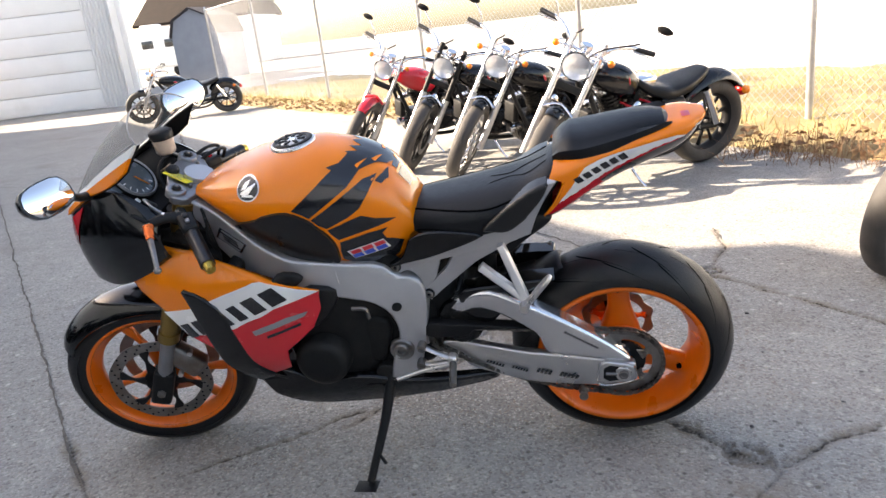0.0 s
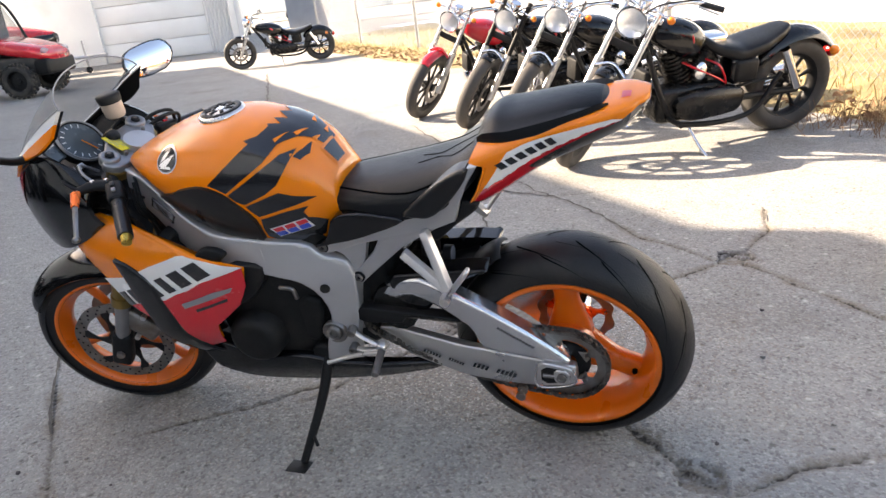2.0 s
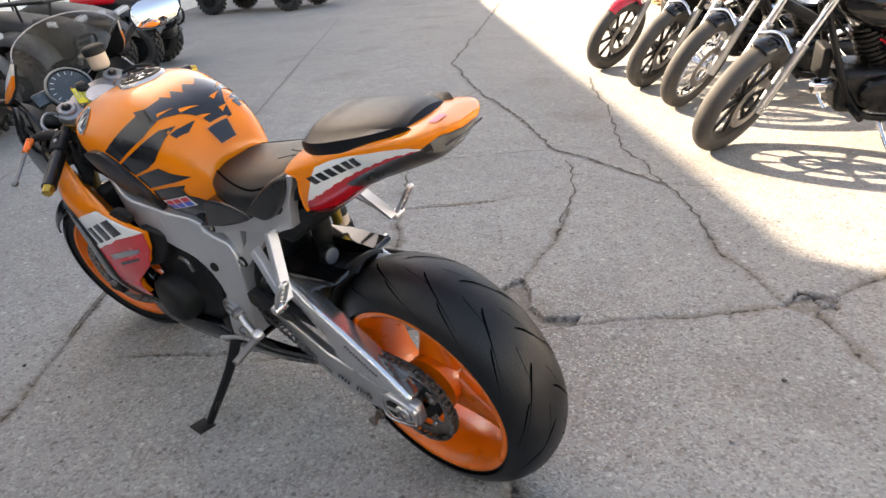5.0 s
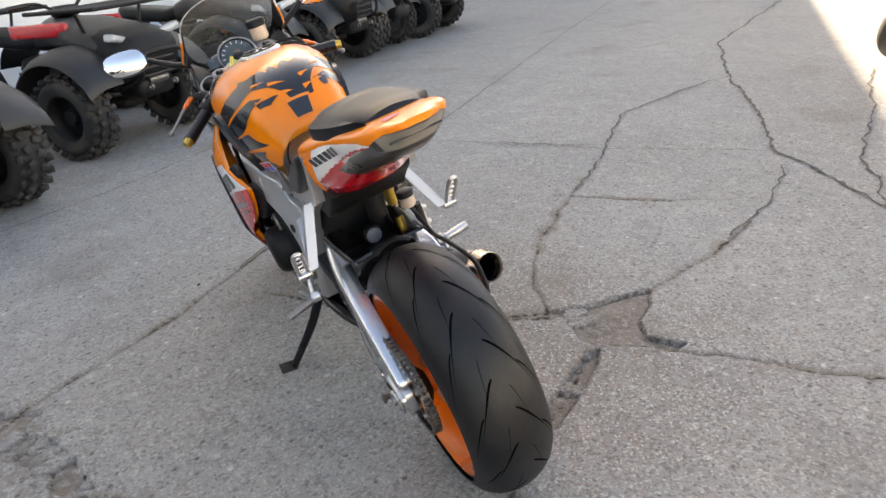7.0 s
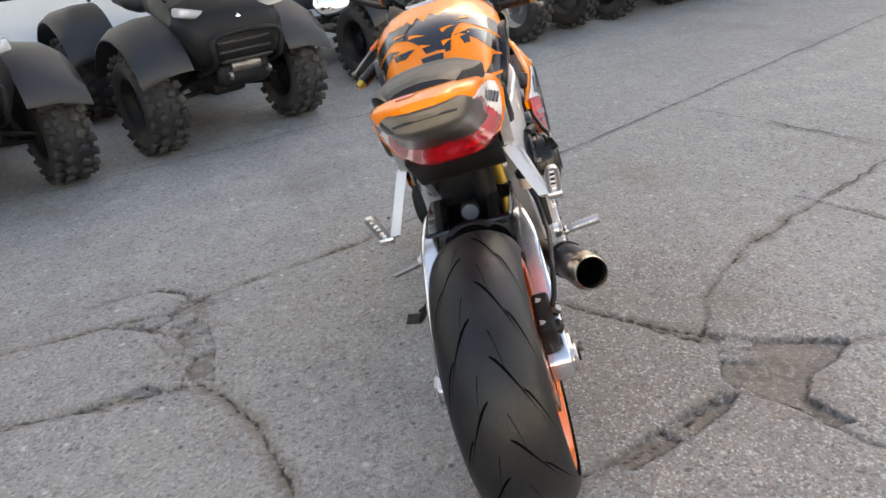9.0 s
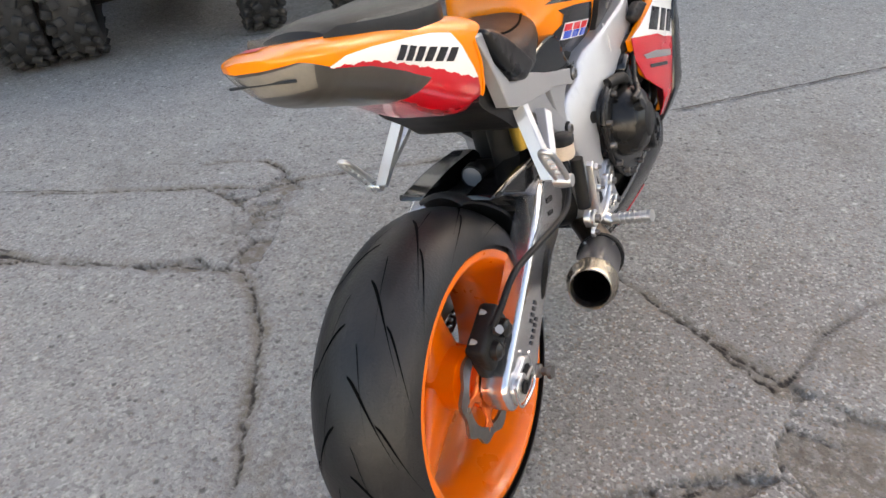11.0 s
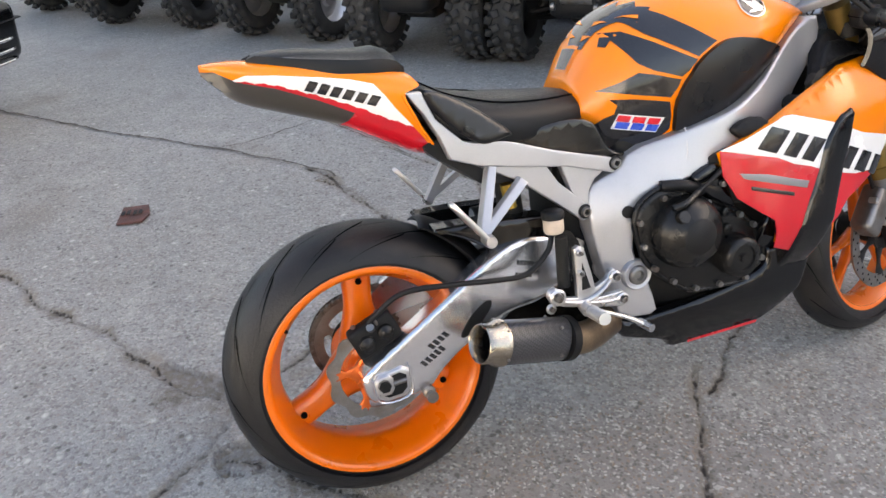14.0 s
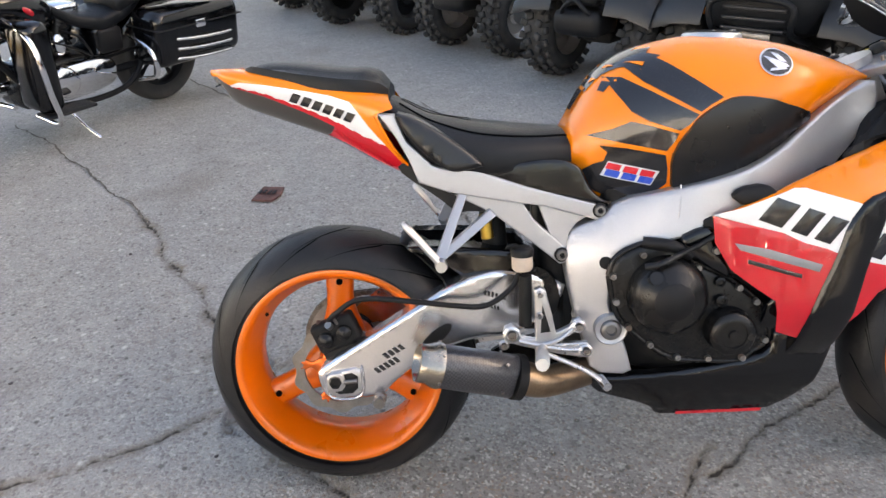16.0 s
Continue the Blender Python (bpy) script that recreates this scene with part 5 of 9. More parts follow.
# seats
def seat_loft(x0, x1, top, width, thick, crown=0.35, n=26, steps=24):
    rings = []
    for k in range(steps + 1):
        x = x0 + (x1 - x0) * k / steps
        end = min(1, min(k, steps - k) / 2.5 + 0.35)
        zt, w, h = ease_table(top, x), ease_table(width, x) * (0.82 + 0.18 * end), ease_table(thick, x) * (0.7 + 0.3 * end)
        ring = []
        for j in range(n):
            a = 2 * math.pi * j / n
            c, s = math.cos(a), math.sin(a)
            y = w * math.copysign(abs(c) ** 0.45, c)
            z = zt - h / 2 + h / 2 * math.copysign(abs(s) ** 0.5, s) - crown * 0.25 * w * (abs(y) / w) ** 2.5
            ring.append(Vector((x, y, z - 0.004 * (1 - end))))
        rings.append(ring)
    return loft(rings)


def off_y(x):
    return ease_table([(-0.2, -0.036), (0.0, -0.027), (0.15, -0.019), (0.45, 0.0)], x)


def shifted(bm):
    for v in bm.verts:
        v.co.y += off_y(v.co.x)
    return bm


seat_bm = shifted(seat_loft(0.140, 0.545, [(0.140, 0.900), (0.18, 0.878), (0.22, 0.856), (0.26, 0.845), (0.33, 0.832), (0.42, 0.820), (0.50, 0.812), (0.545, 0.800)],
                    [(0.140, 0.092), (0.19, 0.118), (0.26, 0.130), (0.34, 0.130), (0.42, 0.118), (0.50, 0.094), (0.545, 0.065)], [(0.140, 0.05), (0.22, 0.08), (0.34, 0.082), (0.545, 0.06)], 0.85, 34, 40))
SEAT_TREE = tree_of(seat_bm)
seat = part("rider_seat", seat_bm, SEAT, bike, "black vinyl rider seat with stitched seams", sharp=80)
FLAP = [(0.160, 0.868), (0.200, 0.856), (0.250, 0.826), (0.300, 0.788), (0.335, 0.757), (0.305, 0.752), (0.275, 0.747), (0.250, 0.757), (0.215, 0.787), (0.178, 0.829)]
for s in LR:
    part("seam", tube(surface_line(SEAT_TREE, [(0.17, 0.078 * s), (0.24, 0.096 * s), (0.32, 0.108 * s), (0.42, 0.092 * s), (0.53, 0.056 * s)]), 0.0026, 6, 1), GROOVE, seat)
    part("stitching", tube(surface_line(SEAT_TREE, [(0.17, 0.018 * s), (0.22, 0.028 * s), (0.26, 0.010 * s), (0.31, 0.020 * s)]), 0.0013, 5, 1), GROOVE, seat)
    part("seat_flap", panel(FLAP, lambda x, z: 0.136 + s * off_y(x) + 0.06 * (0.86 - z), 0.045, s, 0.010, 0.02), PAD, seat, "glossy black lower seat flap")
    part("side_cover", panel([(0.322, 0.746), (0.426, 0.762), (0.487, 0.760), (0.517, 0.745), (0.527, 0.722), (0.539, 0.698), (0.558, 0.680), (0.585, 0.671), (0.560, 0.668), (0.532, 0.676), (0.469, 0.688), (0.359, 0.725)], lambda x, z: 0.126, 0.03, s, 0.006), BLACK, bike, "gloss black side cover")

# tail unit
TAIL_TOP = [(-0.200, 0.959), (-0.15, 0.960), (-0.05, 0.944), (0.05, 0.924), (0.12, 0.908), (0.20, 0.885)]
TAIL_W = [(-0.200, 0.016), (-0.190, 0.046), (-0.172, 0.070), (-0.14, 0.086), (-0.05, 0.097), (0.025, 0.101), (0.06, 0.112), (0.10, 0.123), (0.14, 0.130), (0.20, 0.130)]
TAIL_LOW = [(-0.200, 0.949), (-0.180, 0.912), (-0.145, 0.883), (-0.08, 0.858), (0.01, 0.824), (0.06, 0.798), (0.10, 0.772), (0.156, 0.741), (0.20, 0.728)]


def tail_ring(x, n=96):
    zt, w, zb = ease_table(TAIL_TOP, x), ease_table(TAIL_W, x), ease_table(TAIL_LOW, x)
    zm = zt - 0.26 * (zt - zb)
    ring = []
    for k in range(n):
        a = 2 * math.pi * k / n
        c, s = math.cos(a), math.sin(a)
        y = w * math.copysign(abs(c) ** 0.55, c)
        z = zm + ((zt - zm) if s > 0 else (zm - zb)) * math.copysign(abs(s) ** (0.7 if s > 0 else 0.9), s)
        if s < 0:
            y *= 1 - (0.14 + 0.22 * max(0, min(1, (0.05 - x) / 0.18))) * (-s) ** 1.2
        ring.append(Vector((x, y + off_y(x), z)))
    return ring


def rag(x):
    return 0.0012 * math.sin(x * 230) + 0.0007 * math.sin(x * 610)


tail_bm = loft([tail_ring(-0.200 + 0.40 * k / 110) for k in range(111)])
TAIL = tree_of(tail_bm)
shell = polys_of(tail_bm)
tail_bm.free()
# the slanted front edge, then the paint lines from the deck down
shell, _ = cut_polys(shell, lambda p: lerp_table([(0.72, 0.200), (0.748, 0.194), (0.771, 0.178), (0.796, 0.161), (0.835, 0.142), (0.864, 0.129), (0.874, 0.162), (0.905, 0.146), (0.97, 0.11)], p.z) - p.x)
EDGE_LINE = [(-0.21, 0.947), (-0.178, 0.945), (-0.150, 0.928), (-0.13, 0.933), (-0.084, 0.927), (0.0, 0.911), (0.045, 0.901), (0.080, 0.889), (0.096, 0.868), (0.112, 0.843), (0.150, 0.794), (0.188, 0.744)]
deck, shell = cut_polys(shell, lambda p: p.z - lerp_table(EDGE_LINE, p.x))
white, shell = cut_polys(shell, lambda p: p.z - rag(p.x) - lerp_table([(-0.21, 0.99), (-0.152, 0.93), (-0.15, 0.927), (-0.085, 0.911), (-0.012, 0.881), (0.052, 0.851), (0.094, 0.827), (0.128, 0.810), (0.2, 0.772)], p.x))
edge_red, shell = cut_polys(shell, lambda p: p.z - lerp_table([(-0.21, 0.99), (-0.148, 0.925), (-0.085, 0.905), (-0.012, 0.872), (0.052, 0.838), (0.094, 0.815), (0.2, 0.76)], p.x))
red, shell = cut_polys(shell, lambda p: p.x - lerp_table([(0.79, 0.020), (0.815, 0.040), (0.828, 0.048), (0.848, 0.052), (0.87, 0.046)], p.z) + 0.40 * max(0, 0.105 - abs(p.y - off_y(p.x))))
lens, dark = cut_polys(shell, lambda p: min(-0.128 - p.x, 0.943 - p.z, 0.066 + 0.5 * (p.z - 0.935) - abs(p.y - off_y(p.x)), p.z - 0.908))
tail = part("tail_cowl", mesh_of(deck), ORANGE, bike, "orange tail cowl with white and red flashes")
part("white_flash", mesh_of(white), WHITE, tail)
part("red_flash", mesh_of(red + edge_red), RED, tail)
part("smoked_panel", mesh_of(dark), TAILGREY, tail)
part("tail_lamp", mesh_of(lens), LENSGREY, tail, "dusty smoked tail lamp lens")
part("lens_rib", tube([(-0.184, -0.084, 0.927), (-0.189, -0.034, 0.929), (-0.184, 0.016, 0.927)], 0.002, 6), BODY_DARK, tail)
for s in LR:
    for j in range(6):
        part("logo_bar", decal(TAIL, bar_poly((0.094 if s > 0 else 0.078) - 0.0205 * j, 0.8605 + 0.0078 * j, 0.0158, 0.018, -20, 0.3), s, 0.0012, 0.008), DECAL, tail)
    front_line = [Vector((lerp_table([(0.748, 0.193), (0.771, 0.177), (0.796, 0.160), (0.835, 0.141), (0.864, 0.128), (0.900, 0.128)], z), 0, z)) for z in (0.748, 0.77, 0.80, 0.83, 0.862)]
    pts = []
    for p in front_line:
        hit = TAIL.ray_cast(Vector((p.x - 0.002, 0.6 * s, p.z)), Vector((0, -s, 0)))[0]
        if hit:
            pts.append(hit)
    part("front_trim", tube(pts, 0.0032, 6, 2), ORANGE, tail)
part("under_tray", panel([(0.16, 0.762), (0.204, 0.772), (0.300, 0.715), (0.42, 0.690), (0.42, 0.650), (0.30, 0.665), (0.276, 0.660), (0.232, 0.699), (0.171, 0.742)], 0.085, 0.19, 1, 0.008), MATT, bike, "black plastic tray under the seat")


def pillion(n=36):
    rings = []
    TOP = [(-0.122, 0.956), (-0.105, 0.967), (-0.05, 0.967), (0.03, 0.957), (0.085, 0.949), (0.110, 0.952), (0.130, 0.951), (0.150, 0.918)]
    SIDE = [(-0.122, 0.951), (-0.03, 0.932), (0.06, 0.918), (0.10, 0.914), (0.125, 0.912), (0.152, 0.897)]
    W = [(-0.122, 0.062), (-0.09, 0.078), (0.0, 0.096), (0.08, 0.106), (0.110, 0.100), (0.152, 0.074)]
    for k in range(n + 1):
        x = -0.122 + 0.274 * k / n
        e = min(1.0, min(k, n - k) / 2.0)
        zt, zs, w = ease_table(TOP, x), ease_table(SIDE, x), ease_table(W, x)
        half = [(0, zt), (0.35, zt - 0.002), (0.60, zt - 0.006), (0.74, zt - 0.011), (0.79, zt - 0.014), (0.99, zs + 0.014), (1.01, zs + 0.006), (1.0, zs - 0.010), (0.9, zs - 0.020)]
        half = [(y * (0.93 + 0.07 * e), zs - 0.02 + (z - zs + 0.02) * (0.80 + 0.20 * e)) for y, z in half]
        ring = [Vector((x, y * w + off_y(x), z)) for y, z in half] + [Vector((x, -y * w + off_y(x), z)) for y, z in half[:0:-1]]
        rings.append(ring)
    return loft(rings)


part("tail_sticker", decal(TAIL, [(-0.146, -0.026), (-0.146, 0.006), (-0.164, 0.004), (-0.164, -0.024)], 1, 0.0014, 0.008, axis="Z"), RED_DECAL, tail, "small red sticker")
pad = part("pillion_seat", pillion(), SEAT, bike, "black vinyl pillion pad with a bevelled edge", sharp=24)


# frame and subframe
def frame_y(x, z):
    return ease_table([(0.48, 0.135), (0.56, 0.158), (0.66, 0.180), (0.80, 0.188), (0.90, 0.165), (1.02, 0.115)], x) - max(0, z - 0.54) ** 2 / (max(0, z - 0.54) + 0.08) * ease_table([(0.48, 0.34), (0.60, 0.30), (0.80, 0.0)], x)


SPAR = [(1.072, 0.892), (0.991, 0.848), (0.932, 0.809), (0.880, 0.768), (0.833, 0.741), (0.765, 0.718), (0.697, 0.701), (0.585, 0.676), (0.556, 0.642), (0.510, 0.626), (0.494, 0.612), (0.483, 0.572), (0.488, 0.513), (0.506, 0.429), (0.524, 0.372), (0.535, 0.318), (0.616, 0.318),
        (0.606, 0.365), (0.597, 0.395), (0.577, 0.430), (0.567, 0.486), (0.583, 0.545), (0.626, 0.583), (0.700, 0.606), (0.770, 0.622), (0.837, 0.636), (0.915, 0.658), (0.975, 0.690), (1.018, 0.735), (1.060, 0.790), (1.085, 0.845)]
for s in LR:
    fx, fy = (0.016, -0.014) if s > 0 else (0.003, -0.004)
    hull = lambda x, z: frame_y(x - fx, z) + fy
    spar = part("frame_spar", panel([(x + fx, z) for x, z in SPAR], hull, 0.055, s, 0.007, 0.02), FRAME, bike, "grey cast aluminium frame spar")
    part("weld_seam", tube([(0.70 + fx, (hull(0.70 + fx, 0.71) - 0.005) * s, 0.708), (0.697 + fx, (hull(0.70 + fx, 0.66) - 0.001) * s, 0.665), (0.690 + fx, (hull(0.69 + fx, 0.62) - 0.005) * s, 0.615)], 0.0018, 8), FRAME, spar)
    # dark disc laid on the spar for the shade inside its hole
    hole = [(0.561 + fx + 0.013 * math.cos(2 * math.pi * k / 20), 0.556 + 0.013 * math.sin(2 * math.pi * k / 20)) for k in range(20)]
    part("frame_hole_dark", panel(hole, lambda x, z: hull(x, z) + 0.0012, 0.002, s, 0.0008, 0.05, 0), DARK, spar)
    y = hull(0.59, 0.41)
    pz = (0.571 + fx, 0, 0.418)
    part("pivot_recess", lathe([(0, (y + 0.0012) * s), (0.027, (y + 0.0012) * s), (0.031, (y + 0.004) * s), (0.034, (y + 0.0015) * s), (0.034, (y - 0.01) * s)], pz, 28), FRAME if s < 0 else STEEL, spar)
    part("pivot_bolt", lathe([(0, (y + 0.002) * s), (0.009, (y + 0.002) * s), (0.011, (y + 0.009) * s), (0.018, (y + 0.009) * s), (0.021, (y + 0.006) * s), (0.023, (y - 0.01) * s)], pz, 20), STEEL, spar)
    if s > 0:
        corner = [(1.010, 0.808), (0.935, 0.768), (0.963, 0.738), (1.033, 0.777)]
        cx, cz = sum(c[0] for c in corner) / 4, sum(c[1] for c in corner) / 4
        for f, lift, mat in ((1.0, 0.0012, DECAL), (0.86, 0.0020, GREY_DECAL)):
            part("frame_label", panel([(cx + (x - cx) * f, cz + (z - cz) * f) for x, z in corner], lambda x, z: hull(x, z) + lift, 0.002, s, 0.0006, 0.02, 0), mat, spar)
        for k in range(3):
            part("label_bar", panel(bar_poly(cx + 0.006 - 0.006 * k, cz + 0.012 - 0.012 * k, 0.060 - 0.012 * (k % 2), 0.005, 29), lambda x, z: hull(x, z) + 0.0026, 0.001, s, 0.0004, 0.02, 0), DECAL, spar)
    fb = -0.019 if s > 0 else 0.0
    sub = part("subframe_rail", panel([(x + fx, z) for x, z in [(0.128, 0.866), (0.160, 0.862), (0.180, 0.810), (0.228, 0.762), (0.258, 0.752), (0.310, 0.748), (0.412, 0.710), (0.545, 0.670), (0.562, 0.664), (0.568, 0.652), (0.560, 0.638), (0.545, 0.638), (0.443, 0.670), (0.354, 0.686), (0.256, 0.708), (0.200, 0.730), (0.184, 0.773), (0.160, 0.820)]], lambda x, z: (0.108 if s > 0 else 0.127 - off_y(x)), 0.020, s, 0.003, 0.02, 0), FRAME, bike, "grey subframe rail")
    part("strut", panel([(x + fx, z) for x, z in [(0.256, 0.706), (0.400, 0.680), (0.425, 0.640), (0.488, 0.580), (0.494, 0.566), (0.487, 0.551), (0.474, 0.549), (0.444, 0.575), (0.343, 0.658)]], 0.1235 + fb, 0.016, s, 0.003, 0.02, 0), FRAME, sub)
    part("strut", panel([(x + fx, z) for x, z in [(0.432, 0.674), (0.532, 0.646), (0.508, 0.632), (0.494, 0.612), (0.490, 0.575), (0.470, 0.585), (0.452, 0.616)]], 0.121 + fb, 0.014, s, 0.003, 0.02, 0), FRAME, sub)
    for bx, bz in ((0.553, 0.653), (0.478, 0.565)):
        part("bolt", lathe([(0, (0.128 + fb) * s), (0.005, (0.128 + fb) * s), (0.006, (0.134 + fb) * s), (0.010, (0.134 + fb) * s), (0.0115, (0.129 + fb) * s)], (bx + fx, 0, bz + 0.004), 14), STEEL, sub)
        part("bolt_recess", lathe([(0, (0.1285 + fb) * s), (0.0115, (0.1285 + fb) * s), (0.0150, (0.1275 + fb) * s), (0.0155, (0.11 + fb) * s)], (bx + fx, 0, bz + 0.004), 18), DARK, sub)
    # pillion foot rests: a flat cast V and a slotted folding rest
    out = lambda x, z: 0.130 + (0.71 - z) * 0.44
    br = part("footrest_bracket", panel([(0.284, 0.715), (0.300, 0.710), (0.250, 0.590), (0.240, 0.576), (0.228, 0.586)], out, 0.022, s, 0.003, 0.02, 0), FRAME, bike, "cast aluminium pillion footrest bracket")
    part("brace", panel([(0.338, 0.672), (0.350, 0.660), (0.258, 0.592), (0.240, 0.578), (0.240, 0.598)], out, 0.016, s, 0.003, 0.02, 0), FRAME, br)
    hinge = Vector((0.240, 0.194 * s, 0.578))
    tip = Vector((0.180, 0.198 * s, 0.655))
    side = Vector((0.0, 0.009, 0.0))
    rest = part("footrest", tube([hinge + side, hinge + side * 1.2 + (tip - hinge) * 0.5, tip + side, tip + (tip - hinge) * 0.10, tip - side, hinge - side * 1.2 + (tip - hinge) * 0.5, hinge - side], 0.0055, 8, 3), ALLOY, br, "folded slotted footrest")
    for j in range(4):
        m = hinge.lerp(tip, 0.3 + 0.2 * j)
        part("rib", tube([m - side * 1.4, m + side * 1.4], 0.003, 6, 1), ALLOY, rest)
    part("pivot", lathe([(0, -0.016), (0.011, -0.016), (0.013, 0), (0.011, 0.016), (0, 0.016)], hinge, 12, "Y"), ALLOY, br)

# swingarm
def arm_y(x, z):
    return ease_table([(-0.05, 0.140), (0.10, 0.138), (0.25, 0.132), (0.36, 0.112), (0.46, 0.098)], x)


swing = part("swingarm", tube([(0.54, -0.10, 0.43), (0.54, 0.10, 0.43)], 0.035, 16), ALLOY, bike, "brushed aluminium gull-wing swingarm")
part("left_brace", panel([(0.47, 0.515), (0.416, 0.550), (0.37, 0.567), (0.323, 0.573), (0.242, 0.538), (0.164, 0.494), (0.086, 0.443), (0.022, 0.393), (-0.024, 0.350), (0.030, 0.348), (0.093, 0.359), (0.19, 0.373), (0.206, 0.386), (0.220, 0.440), (0.265, 0.473), (0.319, 0.501), (0.375, 0.515), (0.42, 0.49)], arm_y, 0.030, 1, 0.014, 0.02), POLISHED, swing)
part("left_beam", panel([(0.50, 0.40), (0.427, 0.403), (0.382, 0.394), (0.291, 0.384), (0.197, 0.375), (0.093, 0.362), (-0.020, 0.344), (-0.027, 0.335), (-0.027, 0.291), (-0.013, 0.278), (0.071, 0.269), (0.157, 0.271), (0.245, 0.279), (0.35, 0.297), (0.411, 0.312), (0.445, 0.347)], lambda x, z: arm_y(x, z) - 0.003, 0.016, 1, 0.006, 0.025), ALLOY, swing)
part("right_beam", panel([(0.500, 0.49), (0.469, 0.510), (0.407, 0.530), (0.350, 0.538), (0.300, 0.531), (0.246, 0.511), (0.193, 0.478), (0.105, 0.426), (0.017, 0.373), (-0.026, 0.345), (-0.034, 0.330), (-0.026, 0.290), (-0.013, 0.277), (0.060, 0.272), (0.105, 0.279), (0.130, 0.306), (0.165, 0.333), (0.205, 0.356), (0.245, 0.378), (0.300, 0.392), (0.370, 0.390), (0.457, 0.420)], arm_y, 0.036, -1, 0.010, 0.015), POLISHED, swing)
part("cross_member", loft([[Vector((x, y, 0.47 + 0.07 * math.sin(2 * math.pi * k / 14) * f)) + Vector((0.06 * math.cos(2 * math.pi * k / 14), 0, 0)) for k in range(14)] for x, y, f in ((0.42, -0.10, 1), (0.44, -0.05, 0.8), (0.44, 0.05, 0.8), (0.42, 0.10, 1))]), CASE, swing)
BLOCK = {1: [(0.070, 0.358), (-0.026, 0.342), (-0.025, 0.293), (0.073, 0.277)], -1: [(0.066, 0.350), (-0.018, 0.335), (-0.008, 0.279), (0.062, 0.283)]}
for s in LR:
    bl = BLOCK[s]
    mx, mz = sum(p[0] for p in bl) / 4, sum(p[1] for p in bl) / 4
    inner = lambda f, dx=0.0: [(mx + dx + (x - mx) * f, mz + (z - mz) * f) for x, z in bl]
    part("axle_block", panel(inner(1.0), 0.1455, 0.014, s, 0.005, 0.05), ALLOY, swing)
    part("block_ridge", tube([(x, 0.1465 * s, z) for x, z in inner(0.90)[1:] + inner(0.90)[:1]], 0.0028, 6, 5), POLISHED, swing)
    # raised dark panel in place of the slot's shaded recess
    part("slot_dark", panel(inner(0.72), 0.1470, 0.006, s, 0.002, 0.05), DARK, swing)
    part("chain_adjuster", panel([(0.026, 0.340), (-0.012, 0.336), (-0.010, 0.296), (0.026, 0.298)], 0.1515, 0.006, s, 0.003, 0.05), ALLOY, swing)
    part("adjuster_bolt", tube([(0.024, 0.149 * s, 0.318), (0.052, 0.149 * s, 0.320)], 0.005, 8, 2), STEEL, swing)
    part("axle_nut", lathe([(0, 0.1545 * s), (0.007, 0.1545 * s), (0.008, 0.157 * s), (0.0125, 0.157 * s), (0.0135, 0.146 * s)], (0.007, 0, 0.318), 6), DARK if s < 0 else STEEL, swing)
    part("stand_bobbin", lathe([(0, 0.165 * s), (0.012, 0.165 * s), (0.012, 0.158 * s), (0.007, 0.155 * s), (0.007, 0.145 * s), (0.013, 0.142 * s), (0.013, 0.13 * s)], (0.112, 0, 0.255) if s > 0 else (0.096, 0, 0.273), 14), STEEL, swing)
def word_bars(x, z, letters, step, high, slope, side):
    """Unreadable maker's writing along the arm: one slanted bar a letter."""
    for k in range(letters):
        u = (k - (letters - 1) / 2) * step
        cx, cz = x - side * u * math.cos(slope), z - side * u * math.sin(slope)
        part("logo_bar", panel(bar_poly(cx, cz, step * 0.66, high, math.degrees(slope), -0.3), lambda x, z: arm_y(x, z) + 0.0015, 0.001, side, 0.0004, 0.05, 0), DECAL, swing)


for x, z, letters, step, high in ((0.344, 0.337, 6, 0.0085, 0.010), (0.277, 0.326, 6, 0.0072, 0.009), (0.212, 0.320, 4, 0.0105, 0.015), (0.147, 0.306, 5, 0.0105, 0.014)):
    word_bars(x, z, letters, step, high, radians(14), 1)
word_bars(0.110, 0.424, 12, 0.0085, 0.006, radians(33), 1)
for x, z, letters, step, high in ((0.131, 0.378, 4, 0.0120, 0.014), (0.115, 0.348, 5, 0.0115, 0.014), (0.345, 0.485, 6, 0.0085, 0.010), (0.335, 0.462, 6, 0.0070, 0.008)):
    word_bars(x, z, letters, step, high, radians(28 if x < 0.2 else -20), -1)
# dark oval laid on the beam; the opening's shade put into colour
part("beam_slot_dark", panel([(0.176, 0.372), (0.188, 0.366), (0.222, 0.386), (0.252, 0.416), (0.254, 0.432), (0.240, 0.434), (0.205, 0.412)], lambda x, z: arm_y(x, z) + 0.0012, 0.002, -1, 0.0008, 0.01), DARK, swing)
part("chain_guard", panel([(0.53, 0.486), (0.40, 0.474), (0.24, 0.458), (0.24, 0.452), (0.385, 0.462), (0.405, 0.436), (0.53, 0.436)], 0.124, 0.03, 1, 0.004), MATT, bike)

# rear brake
cal_m = Matrix.Translation((0.012, -0.110, 0.418)) @ Matrix.Rotation(radians(-22), 4, "Y")
rc = part("rear_caliper", moved(box(-0.050, 0.046, -0.016, 0.020, -0.034, 0.030, 0.009, 3), cal_m), DARK, bike, "black rear brake caliper")
